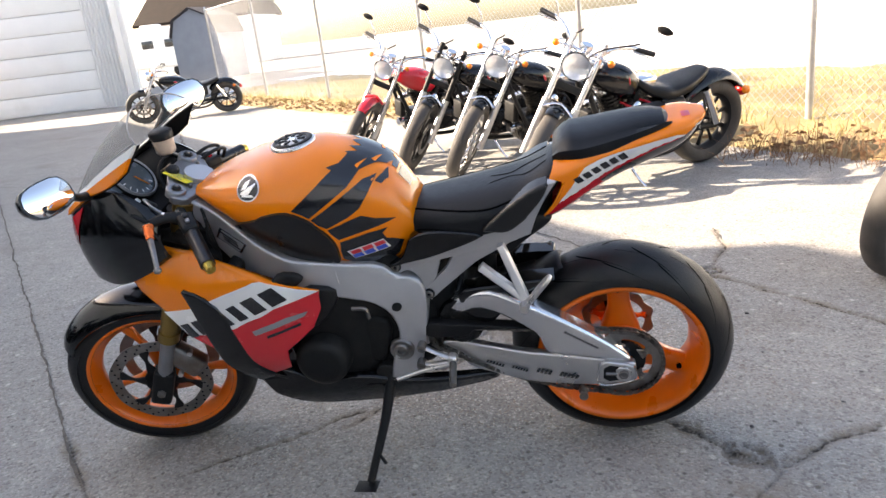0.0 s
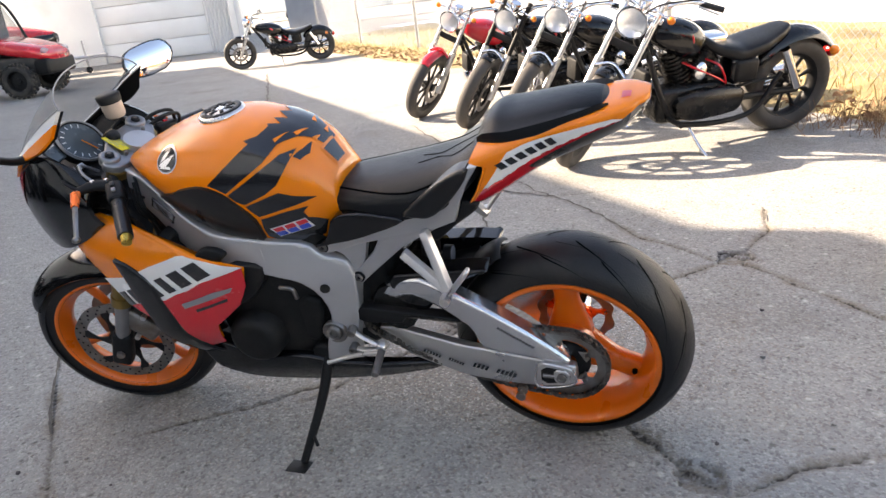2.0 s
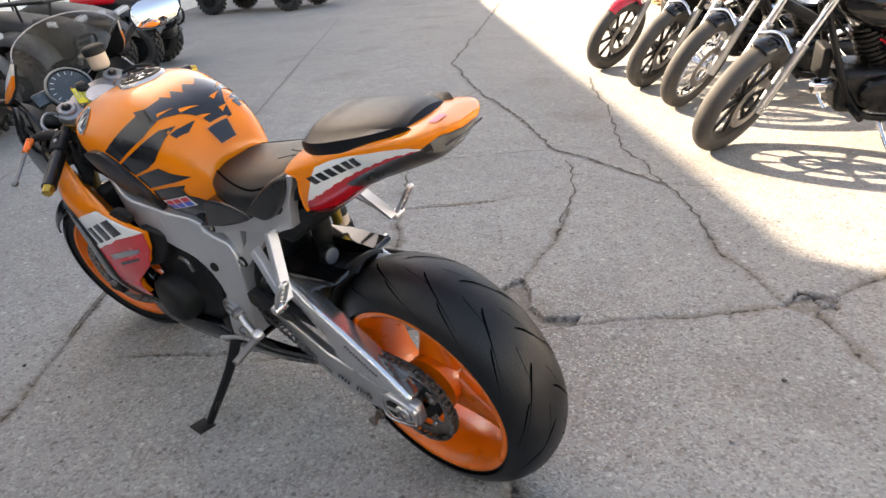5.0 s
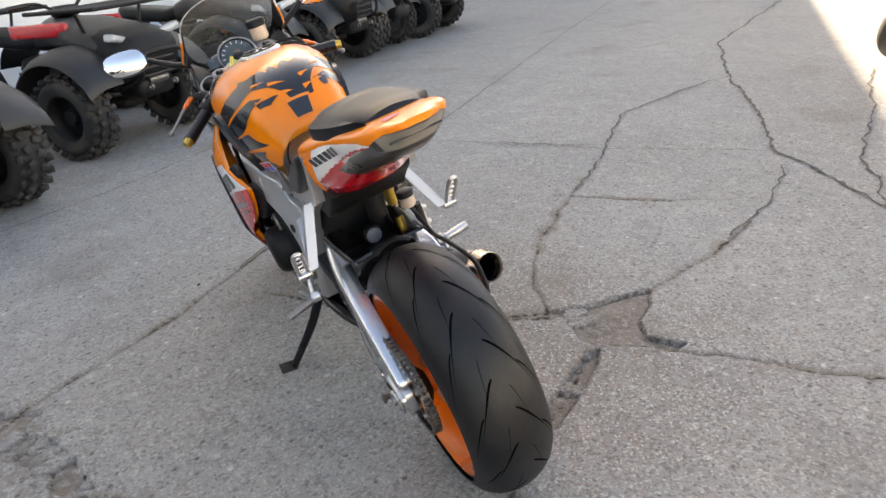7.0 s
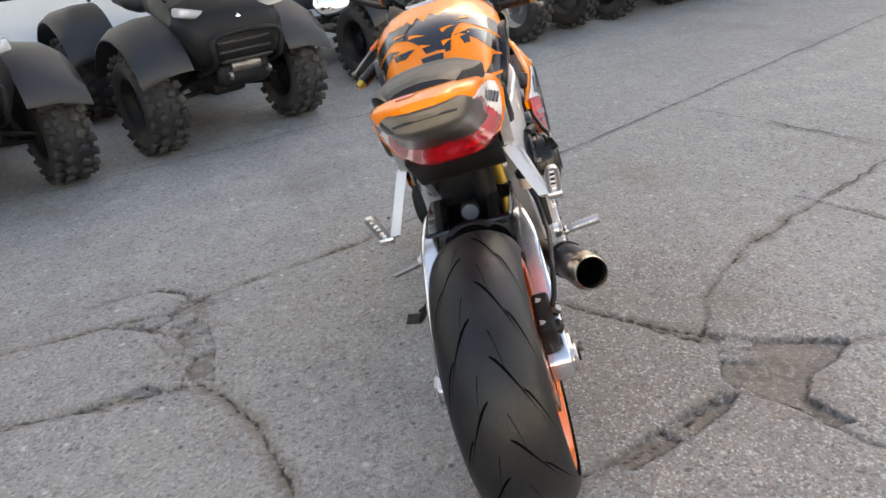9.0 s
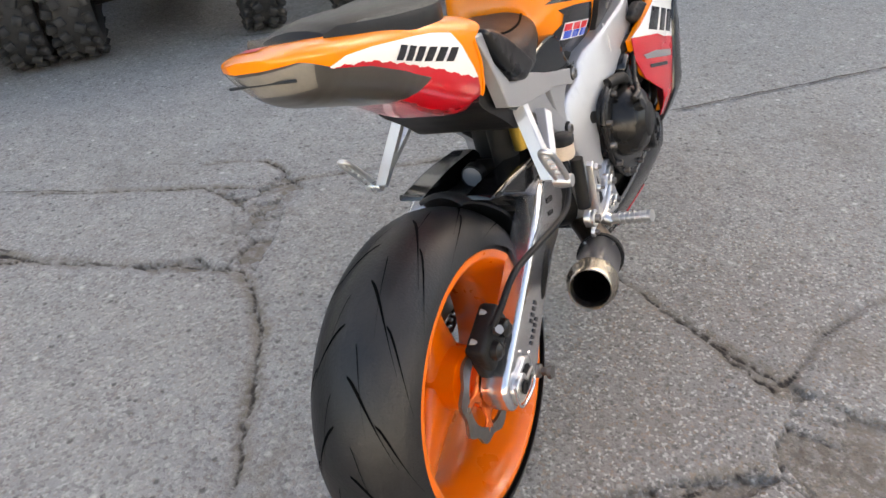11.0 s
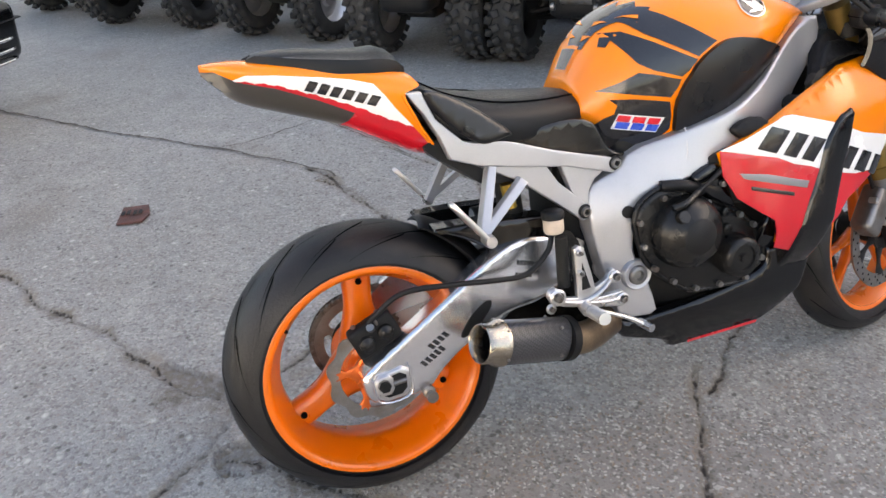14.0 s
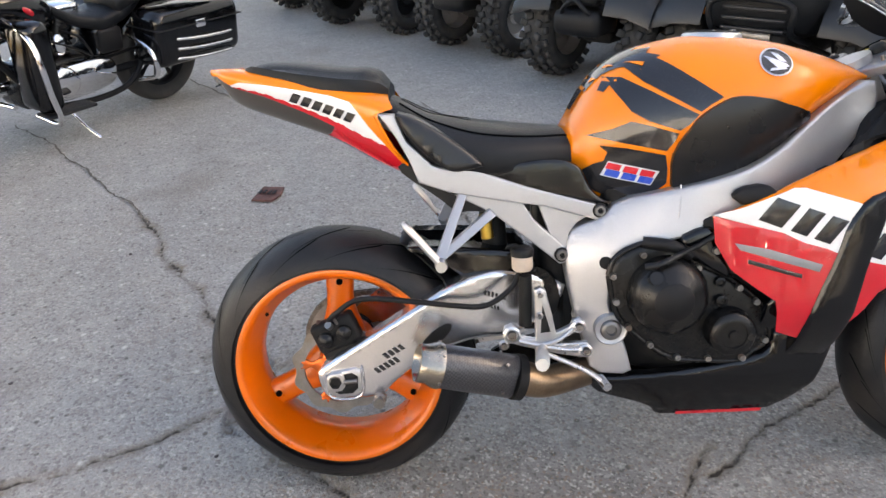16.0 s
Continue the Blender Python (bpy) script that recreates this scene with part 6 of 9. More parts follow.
for k in range(2):
    part("caliper_piston", moved(lathe([(0, -0.030), (0.010, -0.030), (0.012, -0.027), (0.0155, -0.026), (0.017, -0.010)], (-0.024 + 0.042 * k, 0, -0.004), 18), cal_m), CASE, rc)
    part("slide_pin", moved(tube([(-0.030 + 0.055 * k, -0.012, 0.018), (-0.030 + 0.055 * k, 0.012, 0.030)], 0.006, 8), cal_m), STEEL, rc)
part("bleed_nipple", moved(tube([(0.012, -0.014, 0.018), (0.012, -0.022, 0.036)], 0.0035, 8), cal_m), STEEL, rc)
part("banjo_bolt", moved(tube([(-0.002, -0.022, 0.020), (-0.002, -0.030, 0.028)], 0.008, 8), cal_m), STEEL, rc)
part("caliper_bracket", panel([(0.05, 0.41), (-0.02, 0.44), (-0.035, 0.40), (-0.01, 0.33), (0.03, 0.33)], 0.108, 0.012, -1, 0.004), DARK, rc)
part("brake_hose", tube([(0.0, -0.13, 0.448), (0.02, -0.14, 0.468), (0.075, -0.150, 0.500), (0.19, -0.156, 0.491), (0.257, -0.158, 0.482), (0.325, -0.155, 0.478), (0.377, -0.150, 0.512), (0.396, -0.140, 0.548)], 0.0058, 10), MATT, bike)
res = part("rear_reservoir", lathe([(0, 0.0), (0.018, 0.0), (0.021, 0.006), (0.021, 0.032)], (0.400, -0.140, 0.545), 20, "Z"), MILKY, bike, "yellowed brake fluid reservoir")
part("reservoir_cap", lathe([(0.0225, 0.030), (0.0235, 0.043), (0.019, 0.047), (0, 0.047)], (0.400, -0.140, 0.545), 20, "Z"), MATT, res)
part("master_cylinder", tube([(0.404, -0.160, 0.540), (0.402, -0.160, 0.435)], 0.013, 12), DARK, bike)
HANGER = [(0.355, 0.427), (0.360, 0.440), (0.373, 0.445), (0.386, 0.432), (0.394, 0.418), (0.420, 0.412), (0.419, 0.516), (0.430, 0.521), (0.441, 0.514), (0.454, 0.461), (0.461, 0.425), (0.489, 0.438), (0.496, 0.452), (0.507, 0.454), (0.518, 0.444), (0.515, 0.430), (0.467, 0.409), (0.458, 0.402), (0.508, 0.402), (0.524, 0.402), (0.532, 0.390), (0.526, 0.374), (0.512, 0.370), (0.461, 0.380), (0.422, 0.391), (0.388, 0.400), (0.364, 0.410)]
hanger = part("peg_hanger", panel(HANGER, 0.184, 0.010, -1, 0.003, 0.01, 0), ALLOY, bike, "cast aluminium footpeg hanger with brake pedal")
# dark triangle on the solid plate, coloured as the shade in its hole
part("hanger_pocket_dark", panel([(0.434, 0.486), (0.430, 0.426), (0.450, 0.428)], 0.1848, 0.002, -1, 0.0006, 0.05, 0), DARK, hanger)
part("hanger_rib", tube([(0.386, -0.186, 0.412), (0.43, -0.188, 0.402), (0.470, -0.187, 0.414), (0.500, -0.186, 0.438)], 0.005, 8, 4), ALLOY, hanger)
part("hanger_rib", tube([(0.44, -0.187, 0.398), (0.48, -0.187, 0.390), (0.516, -0.186, 0.388)], 0.005, 8, 4), ALLOY, hanger)
for hx, hz, hr in ((0.373, 0.426, 0.017), (0.505, 0.439, 0.013), (0.519, 0.387, 0.013), (0.357, 0.405, 0.010), (0.429, 0.508, 0.007), (0.428, 0.464, 0.007)):
    part("boss", lathe([(0, -0.1845), (hr, -0.1845), (hr * 1.05, -0.190), (hr * 0.78, -0.192), (hr * 0.70, -0.187), (hr * 0.5, -0.187), (hr * 0.45, -0.194), (0, -0.194)], (hx, 0, hz), 18), ALLOY, hanger)
    part("bolt", lathe([(0, -0.1955), (hr * 0.25, -0.1955), (hr * 0.28, -0.198), (hr * 0.5, -0.198), (hr * 0.55, -0.188)], (hx, 0, hz), 12), STEEL, hanger)
part("peg_clevis", tube([(0.432, -0.184, 0.394), (0.430, -0.205, 0.386)], (0.014, 0.012), 12), ALLOY, hanger)
peg = part("footpeg", tube([(0.432, -0.195, 0.389), (0.421, -0.285, 0.404)], (0.0105, 0.0125), 12), ALLOY, hanger, "ribbed aluminium footpeg")
for k in range(6):
    c_ = Vector((0.432, -0.195, 0.389)).lerp(Vector((0.421, -0.285, 0.404)), 0.25 + 0.12 * k)
    part("ridge", tube([c_, c_ + Vector((0, -0.004, 0.0006))], 0.0138, 12, 1), ALLOY, peg)
part("brake_pedal", tube([(0.440, -0.200, 0.388), (0.498, -0.206, 0.362), (0.530, -0.212, 0.345), (0.550, -0.222, 0.332)], (0.0065, 0.0085), 8, 4, 0.7), ALLOY, hanger)
part("pedal_toe", tube([(0.545, -0.205, 0.334), (0.552, -0.240, 0.331)], 0.009, 10), POLISHED, hanger)
part("shock", tube([(0.36, -0.04, 0.48), (0.345, -0.045, 0.66)], 0.026, 16), DARK, bike)
part("shock_adjuster", tube([(0.335, -0.085, 0.600), (0.330, -0.085, 0.650)], 0.013, 14), GOLD, bike, "gold shock reservoir")

# rider foot controls
lf = part("left_footrest_hanger", tube([(0.524, 0.160, 0.438), (0.49, 0.170, 0.425), (0.448, 0.178, 0.410)], 0.009, 8, 4, 0.6), ALLOY, bike, "left footrest hanger with ribbed peg")
part("hanger_arm", tube([(0.534, 0.160, 0.380), (0.49, 0.172, 0.388), (0.448, 0.178, 0.402)], 0.008, 8, 4, 0.6), ALLOY, lf)
for bx, bz in ((0.526, 0.438), (0.536, 0.380)):
    part("bolt", lathe([(0, 0.170), (0.005, 0.170), (0.006, 0.174), (0.011, 0.174), (0.013, 0.168), (0.013, 0.15)], (bx, 0, bz), 12), STEEL, lf)
part("peg_pivot", lathe([(0, 0.190), (0.010, 0.190), (0.014, 0.185), (0.014, 0.165)], (0.446, 0, 0.406), 12), ALLOY, lf)
part("footpeg", tube([(0.444, 0.185, 0.402), (0.436, 0.262, 0.390)], (0.010, 0.009), 10), STEEL, lf, "ribbed aluminium footpeg")
part("shift_lever", tube([(0.44, 0.19, 0.40), (0.53, 0.185, 0.375), (0.60, 0.20, 0.36)], 0.006, 8), ALLOY, lf)
# side stand
stand = part("side_stand", tube([(0.635, 0.135, 0.33), (0.66, 0.20, 0.22), (0.705, 0.305, 0.085)], (0.016, 0.011), 10), MATT, bike, "black side stand on the concrete")
part("stand_foot", moved(box(-0.036, 0.034, -0.024, 0.034, -0.006, 0.008, 0.005), Matrix.Translation((0.712, 0.322, 0.079)) @ Matrix.Rotation(radians(12.5), 4, "X")), MATT, stand)
part("stand_tang", tube([(0.685, 0.255, 0.145), (0.655, 0.29, 0.14)], 0.005, 8), MATT, stand)
part("stand_bracket", panel([(0.60, 0.36), (0.67, 0.37), (0.68, 0.30), (0.62, 0.29)], 0.15, 0.03, 1, 0.006), DARK, stand)

# engine
eng = part("engine", loft([[Vector((x, (wy) * math.copysign(abs(math.cos(a)) ** 0.45, math.cos(a)), zc + hz * math.copysign(abs(math.sin(a)) ** 0.5, math.sin(a)))) for a in [2 * math.pi * k / 28 for k in range(28)]]
                           for x, wy, zc, hz in ((0.49, 0.09, 0.44, 0.10), (0.53, 0.100, 0.45, 0.14), (0.60, 0.112, 0.46, 0.16), (0.72, 0.150, 0.46, 0.18), (0.82, 0.165, 0.47, 0.19), (0.90, 0.15, 0.50, 0.16), (0.95, 0.12, 0.52, 0.12))]), DARK, bike, "dark cast engine block")
CLU = (0.676, 0, 0.498)
CASE_LINE = [(0.565, 0.536), (0.577, 0.570), (0.609, 0.591), (0.652, 0.601), (0.690, 0.593), (0.730, 0.558), (0.763, 0.541), (0.797, 0.524), (0.843, 0.489), (0.873, 0.459), (0.887, 0.416), (0.884, 0.386), (0.852, 0.363), (0.831, 0.346), (0.763, 0.348), (0.695, 0.357), (0.643, 0.390), (0.603, 0.428), (0.579, 0.465)]
part("engine_side", panel(CASE_LINE, 0.178, 0.03, -1, 0.010), CASE, eng)
part("case_lip", tube([(x, -0.170, z) for x, z in CASE_LINE + CASE_LINE[:1]], 0.006, 6, 3), CASE, eng)
part("clutch_cover", lathe([(0, -0.236), (0.038, -0.236), (0.041, -0.233), (0.056, -0.229), (0.070, -0.217), (0.076, -0.198), (0.079, -0.16)], CLU, 44), CASE, eng, "round dark clutch cover")
part("clutch_disc", lathe([(0, -0.2385), (0.036, -0.2385), (0.038, -0.236)], CLU, 32), MATT, eng)
part("clutch_arm", tube([(0.622, -0.222, 0.566), (0.650, -0.226, 0.572), (0.690, -0.212, 0.585)], (0.008, 0.006), 8), CASE, eng)
part("clutch_arm_pivot", tube([(0.640, -0.205, 0.535), (0.640, -0.236, 0.548)], 0.013, 12), CASE, eng)
part("clutch_cable", tube([(0.690, -0.212, 0.585), (0.74, -0.20, 0.605), (0.80, -0.185, 0.64), (0.88, -0.15, 0.70)], 0.005, 8), MATT, eng)
part("pulse_cover", lathe([(0, -0.222), (0.009, -0.222), (0.010, -0.216), (0.026, -0.216), (0.027, -0.220), (0.040, -0.220), (0.045, -0.214), (0.047, -0.17)], (0.798, 0, 0.420), 32), CASE, eng, "small round engine cover")
for bx, bz in ((0.572, 0.537), (0.629, 0.578), (0.682, 0.595), (0.579, 0.484), (0.604, 0.430), (0.648, 0.391), (0.703, 0.362), (0.764, 0.357), (0.832, 0.356), (0.874, 0.393), (0.852, 0.474), (0.817, 0.504), (0.735, 0.548)):
    part("case_bolt", lathe([(0, -0.185), (0.0028, -0.185), (0.003, -0.187), (0.0062, -0.187), (0.0066, -0.183), (0.0066, -0.17)], (bx, 0, bz), 10), STEEL, eng)
for bx, bz, br in ((0.778, 0.518, 0.010), (0.783, 0.479, 0.012)):
    part("plug", lathe([(0, -0.186), (br * 0.5, -0.186), (br * 0.6, -0.189), (br, -0.188), (br * 1.1, -0.176)], (bx, 0, bz), 16), CASE, eng)
part("upper_cover", panel([(0.696, 0.610), (0.733, 0.628), (0.759, 0.630), (0.772, 0.599), (0.791, 0.553), (0.804, 0.520), (0.747, 0.552), (0.709, 0.579)], 0.192, 0.03, -1, 0.008), BLACK, eng)
part("cover_bolt", lathe([(0, -0.199), (0.007, -0.199), (0.008, -0.190)], (0.764, 0, 0.585), 12), STEEL, eng)
part("generator_cover", lathe([(0, 0.212), (0.05, 0.212), (0.066, 0.205), (0.074, 0.19), (0.076, 0.14)], (0.80, 0, 0.420), 36), DARK, eng, "round generator cover")
part("sprocket_cover", panel([(0.60, 0.50), (0.66, 0.53), (0.71, 0.46), (0.70, 0.38), (0.64, 0.36)], 0.136, 0.04, 1, 0.014), DARK, eng)
part("hose_fitting", tube([(0.690, 0.165, 0.572), (0.668, 0.168, 0.574), (0.652, 0.168, 0.568), (0.650, 0.166, 0.540)], 0.0055, 8), STEEL, eng)
part("hose", tube([(0.63, -0.17, 0.60), (0.68, -0.185, 0.595), (0.72, -0.18, 0.575)], 0.012, 10), MATT, eng)
part("radiator", moved(box(-0.02, 0.02, -0.17, 0.17, -0.15, 0.15, 0.01), Matrix.Translation((1.02, 0, 0.58)) @ Matrix.Rotation(radians(-16), 4, "Y")), DARK, bike, "dark radiator behind the front wheel")
part("air_box", box(0.56, 1.0, -0.11, 0.11, 0.60, 0.78, 0.03, 3), DARK, bike)
# dark box added inside to give the open gap its shade
part("gap_fill_dark", box(0.95, 1.085, -0.092, 0.092, 0.60, 0.79, 0.02, 2), DARK, bike)
part("headstock", tube([(1.08, 0, 0.92), (1.16, 0, 0.74)], 0.04, 16), FRAME, bike)
part("inner_mudguard", box(0.44, 0.56, -0.08, 0.08, 0.42, 0.70, 0.03, 3), DARK, bike)

# exhaust
muf = part("muffler", loft([[Vector((0.185, -0.226, 0.392)).lerp(Vector((0.395, -0.180, 0.328)), u) + r * (math.cos(2 * math.pi * k / 28) * Vector((0.29, 0.0, 0.957)) + math.sin(2 * math.pi * k / 28) * Vector((0.2, 0.975, -0.07))) for k in range(28)]
                            for u, r in ((0.17, 0.040), (0.185, 0.0445), (0.92, 0.0455), (0.95, 0.042))], cap=False), CARBON, bike, "short carbon-fibre muffler with metal end cap")
ax_m = (Vector((0.185, -0.226, 0.392)) - Vector((0.395, -0.180, 0.328))).normalized()


def ring_at(c, r, n=28):
    u = ax_m.orthogonal().normalized()
    w = ax_m.cross(u)
    return [c + r * (math.cos(2 * math.pi * k / n) * u + math.sin(2 * math.pi * k / n) * w) for k in range(n)]


M0 = Vector((0.205, -0.222, 0.386))
part("end_cap", loft([ring_at(M0 - ax_m * 0.024, 0.0462), ring_at(M0 - ax_m * 0.014, 0.0462), ring_at(M0 + ax_m * 0.004, 0.0385), ring_at(M0 + ax_m * 0.020, 0.0385), ring_at(M0 + ax_m * 0.022, 0.0365), ring_at(M0 + ax_m * 0.020, 0.0345), ring_at(M0 - ax_m * 0.01, 0.033)], cap=False), CAPSTEEL, muf, "metal outlet ring")
part("outlet", loft([ring_at(M0 - ax_m * 0.008, 0.0335), ring_at(M0 - ax_m * 0.05, 0.031), ring_at(M0 - ax_m * 0.11, 0.030), ring_at(M0 - ax_m * 0.112, 0.001)], cap=False), GROOVE, muf)
for k in range(5):
    a = 2 * math.pi * k / 5 + 0.4
    u_ = ax_m.orthogonal().normalized()
    o_ = math.cos(a) * u_ + math.sin(a) * ax_m.cross(u_)
    part("rivet", tube([M0 - ax_m * 0.020 + o_ * 0.044, M0 - ax_m * 0.020 + o_ * 0.0490], 0.0032, 8, 1), STEEL, muf)
    part("rivet", tube([M0 - ax_m * 0.150 + o_ * 0.044, M0 - ax_m * 0.150 + o_ * 0.0490], 0.0032, 8, 1), STEEL, muf)
part("rear_band", loft([ring_at(Vector((0.39, -0.181, 0.330)), 0.047), ring_at(Vector((0.39, -0.181, 0.330)) + ax_m * 0.018, 0.047)]), DARK, muf)
part("link_pipe", tube([(0.385, -0.182, 0.331), (0.44, -0.165, 0.312), (0.52, -0.12, 0.306), (0.62, -0.05, 0.30)], (0.036, 0.028), 18), BRONZE, bike, "heat-stained exhaust link pipe")


# fairings
def fair_y(x, z):
    w = ease_table([(0.70, 0.180), (0.78, 0.208), (0.88, 0.228), (1.00, 0.238), (1.10, 0.228), (1.20, 0.200), (1.30, 0.160)], x)
    return w - 0.9 * max(0, 0.47 - z) ** 1.3 - 0.55 * max(0, z - 0.70)


SIDE = [(1.295, 0.722), (1.245, 0.762), (1.165, 0.785), (1.07, 0.778), (0.99, 0.752), (0.89, 0.712), (0.80, 0.668), (0.756, 0.648), (0.768, 0.602), (0.797, 0.555), (0.838, 0.523), (0.878, 0.496), (0.890, 0.43), (0.942, 0.407), (0.978, 0.420), (1.048, 0.508), (1.132, 0.555), (1.19, 0.607), (1.262, 0.662)]
WHITE_BAND = [(1.195, 0.612), (1.09, 0.638), (1.0, 0.676), (0.905, 0.706), (0.885, 0.706), (0.80, 0.670), (0.752, 0.655), (0.83, 0.634), (0.91, 0.604), (0.99, 0.574), (1.07, 0.553), (1.142, 0.549)]
RED_BAND = [(1.138, 0.547), (1.07, 0.553), (0.99, 0.574), (0.95, 0.592), (0.91, 0.604), (0.87, 0.624), (0.83, 0.634), (0.752, 0.654), (0.757, 0.602), (0.787, 0.55), (0.83, 0.517), (0.868, 0.490), (0.880, 0.422), (0.945, 0.397), (0.983, 0.412), (1.053, 0.502)]
SLOT = {1: [(1.110, 0.700), (1.055, 0.682), (1.008, 0.636), (0.994, 0.560), (0.972, 0.470), (0.92, 0.37), (0.86, 0.29), (0.90, 0.265), (0.985, 0.33), (1.040, 0.42), (1.066, 0.50), (1.086, 0.58), (1.098, 0.650)],
        -1: [(1.060, 0.700), (1.010, 0.684), (0.982, 0.640), (0.966, 0.572), (0.942, 0.506), (0.927, 0.45), (0.92, 0.38), (0.88, 0.28), (0.92, 0.255), (0.985, 0.33), (1.002, 0.418), (1.012, 0.471), (1.030, 0.569), (1.052, 0.640)]}
COWL = [(0.965, 0.405), (0.90, 0.385), (0.84, 0.345), (0.70, 0.345), (0.61, 0.318), (0.50, 0.306), (0.340, 0.290), (0.346, 0.240), (0.48, 0.226), (0.64, 0.212), (0.74, 0.212), (0.86, 0.220), (0.93, 0.252), (0.99, 0.33), (1.02, 0.44), (1.03, 0.52), (0.99, 0.45)]
COWL_RIGHT = [(0.956, 0.408), (0.890, 0.419), (0.885, 0.368), (0.820, 0.346), (0.689, 0.320), (0.566, 0.307), (0.537, 0.317), (0.535, 0.292), (0.546, 0.271), (0.560, 0.257), (0.669, 0.221), (0.686, 0.192), (0.732, 0.195), (0.902, 0.211), (0.945, 0.245), (0.985, 0.300), (1.02, 0.42), (1.03, 0.52), (0.99, 0.45)]
LOWER = [(0.87, 0.49), (0.96, 0.56), (1.05, 0.56), (1.03, 0.40), (0.97, 0.29), (0.90, 0.23), (0.80, 0.24), (0.82, 0.34), (0.86, 0.40)]
for s in LR:
    side = part("side_fairing", panel(SIDE, fair_y, 0.006, s, 0.010, 0.025, 0), ORANGE, bike, "orange, white and red side fairing")
    part("white_band", panel(WHITE_BAND, lambda x, z: fair_y(x, z) + 0.0016, 0.0012, s, 0.0006, 0.025, 0), WHITE, side)
    part("red_band", panel(RED_BAND, lambda x, z: fair_y(x, z) + 0.0022, 0.0015, s, 0.0006, 0.025, 0), RED, side)
    part("vent_blade", panel(SLOT[s], lambda x, z: fair_y(x, z) + 0.008 - 0.10 * max(0, 0.40 - z), 0.014, s, 0.008, 0.025, 1), BLACK, side, "gloss black vent blade")
    for x, w in ((0.866, 0.050), (0.920, 0.044), (0.968, 0.030), (1.010, 0.030), (1.088, 0.034), (1.128, 0.036)) if s > 0 else ((0.862, 0.050), (0.912, 0.036), (0.954, 0.036), (1.050, 0.036), (1.096, 0.040), (1.140, 0.030)):
        part("logo_bar", panel(bar_poly(x, 0.660 - (x - 0.866) * 0.37, w * 0.86, 0.050 - 0.05 * max(0, x - 1.0), -21, 0.25), lambda x, z: fair_y(x, z) + 0.0032, 0.001, s, 0.0004, 0.03, 0), DECAL, side)
    part("logo_bar", panel([(0.79, 0.603), (0.80, 0.590), (0.94, 0.548), (0.945, 0.562), (0.85, 0.592)], lambda x, z: fair_y(x, z) + 0.0036, 0.001, s, 0.0004, 0.04, 0), GREY_DECAL, side)
    part("logo_bar", panel([(0.815, 0.572), (0.815, 0.564), (0.91, 0.536), (0.91, 0.544)], lambda x, z: fair_y(x, z) + 0.0036, 0.001, s, 0.0004, 0.04, 0), DECAL, side)
    part("lower_cowl", panel(COWL if s > 0 else COWL_RIGHT, lambda x, z: ease_table([(0.34, 0.10), (0.50, 0.14), (0.70, 0.165), (0.90, 0.185), (1.03, 0.19)], x) - 0.5 * max(0, 0.30 - z), 0.012, s, 0.012, 0.025), BLACK, bike, "gloss black belly cowl")
    if s < 0:
        part("red_line", panel([(0.725, 0.199), (0.895, 0.214), (0.895, 0.223), (0.725, 0.207)], lambda x, z: ease_table([(0.34, 0.10), (0.50, 0.14), (0.70, 0.165), (0.90, 0.185), (1.03, 0.19)], x) - 0.5 * max(0, 0.30 - z) + 0.001, 0.002, s, 0.0005, 0.04, 0), RED_DECAL, bike)
    part("lower_lining", panel(LOWER, lambda x, z: fair_y(x, z) - 0.030, 0.01, s, 0.006), BLACK, bike, "gloss black lower fairing lining")
    part("inner_cowl", panel([(1.062, 0.805), (1.030, 0.770), (1.005, 0.725), (1.0, 0.757), (1.07, 0.782), (1.17, 0.79), (1.25, 0.765), (1.24, 0.80), (1.10, 0.83)], lambda x, z: fair_y(x, z) - 0.022, 0.02, s, 0.010), MATT, bike, "matt black inner cowl")
    part("under_fairing", panel([(0.80, 0.66), (0.72, 0.64), (0.72, 0.60), (0.77, 0.54), (0.83, 0.53), (0.86, 0.60)], lambda x, z: fair_y(x, z) - 0.018, 0.02, s, 0.008), MATT, bike)
    part("air_scoop_hole", panel([(0.845, 0.712), (0.80, 0.704), (0.785, 0.688), (0.81, 0.668), (0.87, 0.692)], lambda x, z: fair_y(x, z) - 0.010, 0.01, s, 0.006), MATT, bike)
for s in LR:
    part("cockpit_infill", panel([(1.28, 0.715), (1.25, 0.80), (1.14, 0.850), (1.075, 0.835), (1.040, 0.780), (1.015, 0.735), (1.10, 0.772), (1.20, 0.765)], lambda x, z: fair_y(x, z) - 0.035, 0.02, s, 0.010), INNER, bike, "dark cockpit infill panel")
part("belly_floor", box(0.64, 0.93, -0.125, 0.125, 0.240, 0.25, 0.004), MATT, bike)

# nose: shell, lamps and screen
NOSE = [(1.13, 0.205, 0.77, 0.872), (1.18, 0.206, 0.735, 0.925), (1.23, 0.203, 0.712, 0.955), (1.275, 0.200, 0.695, 0.960), (1.33, 0.182, 0.682, 0.94), (1.40, 0.150, 0.69, 0.895), (1.45, 0.095, 0.705, 0.85), (1.475, 0.030, 0.74, 0.80)]


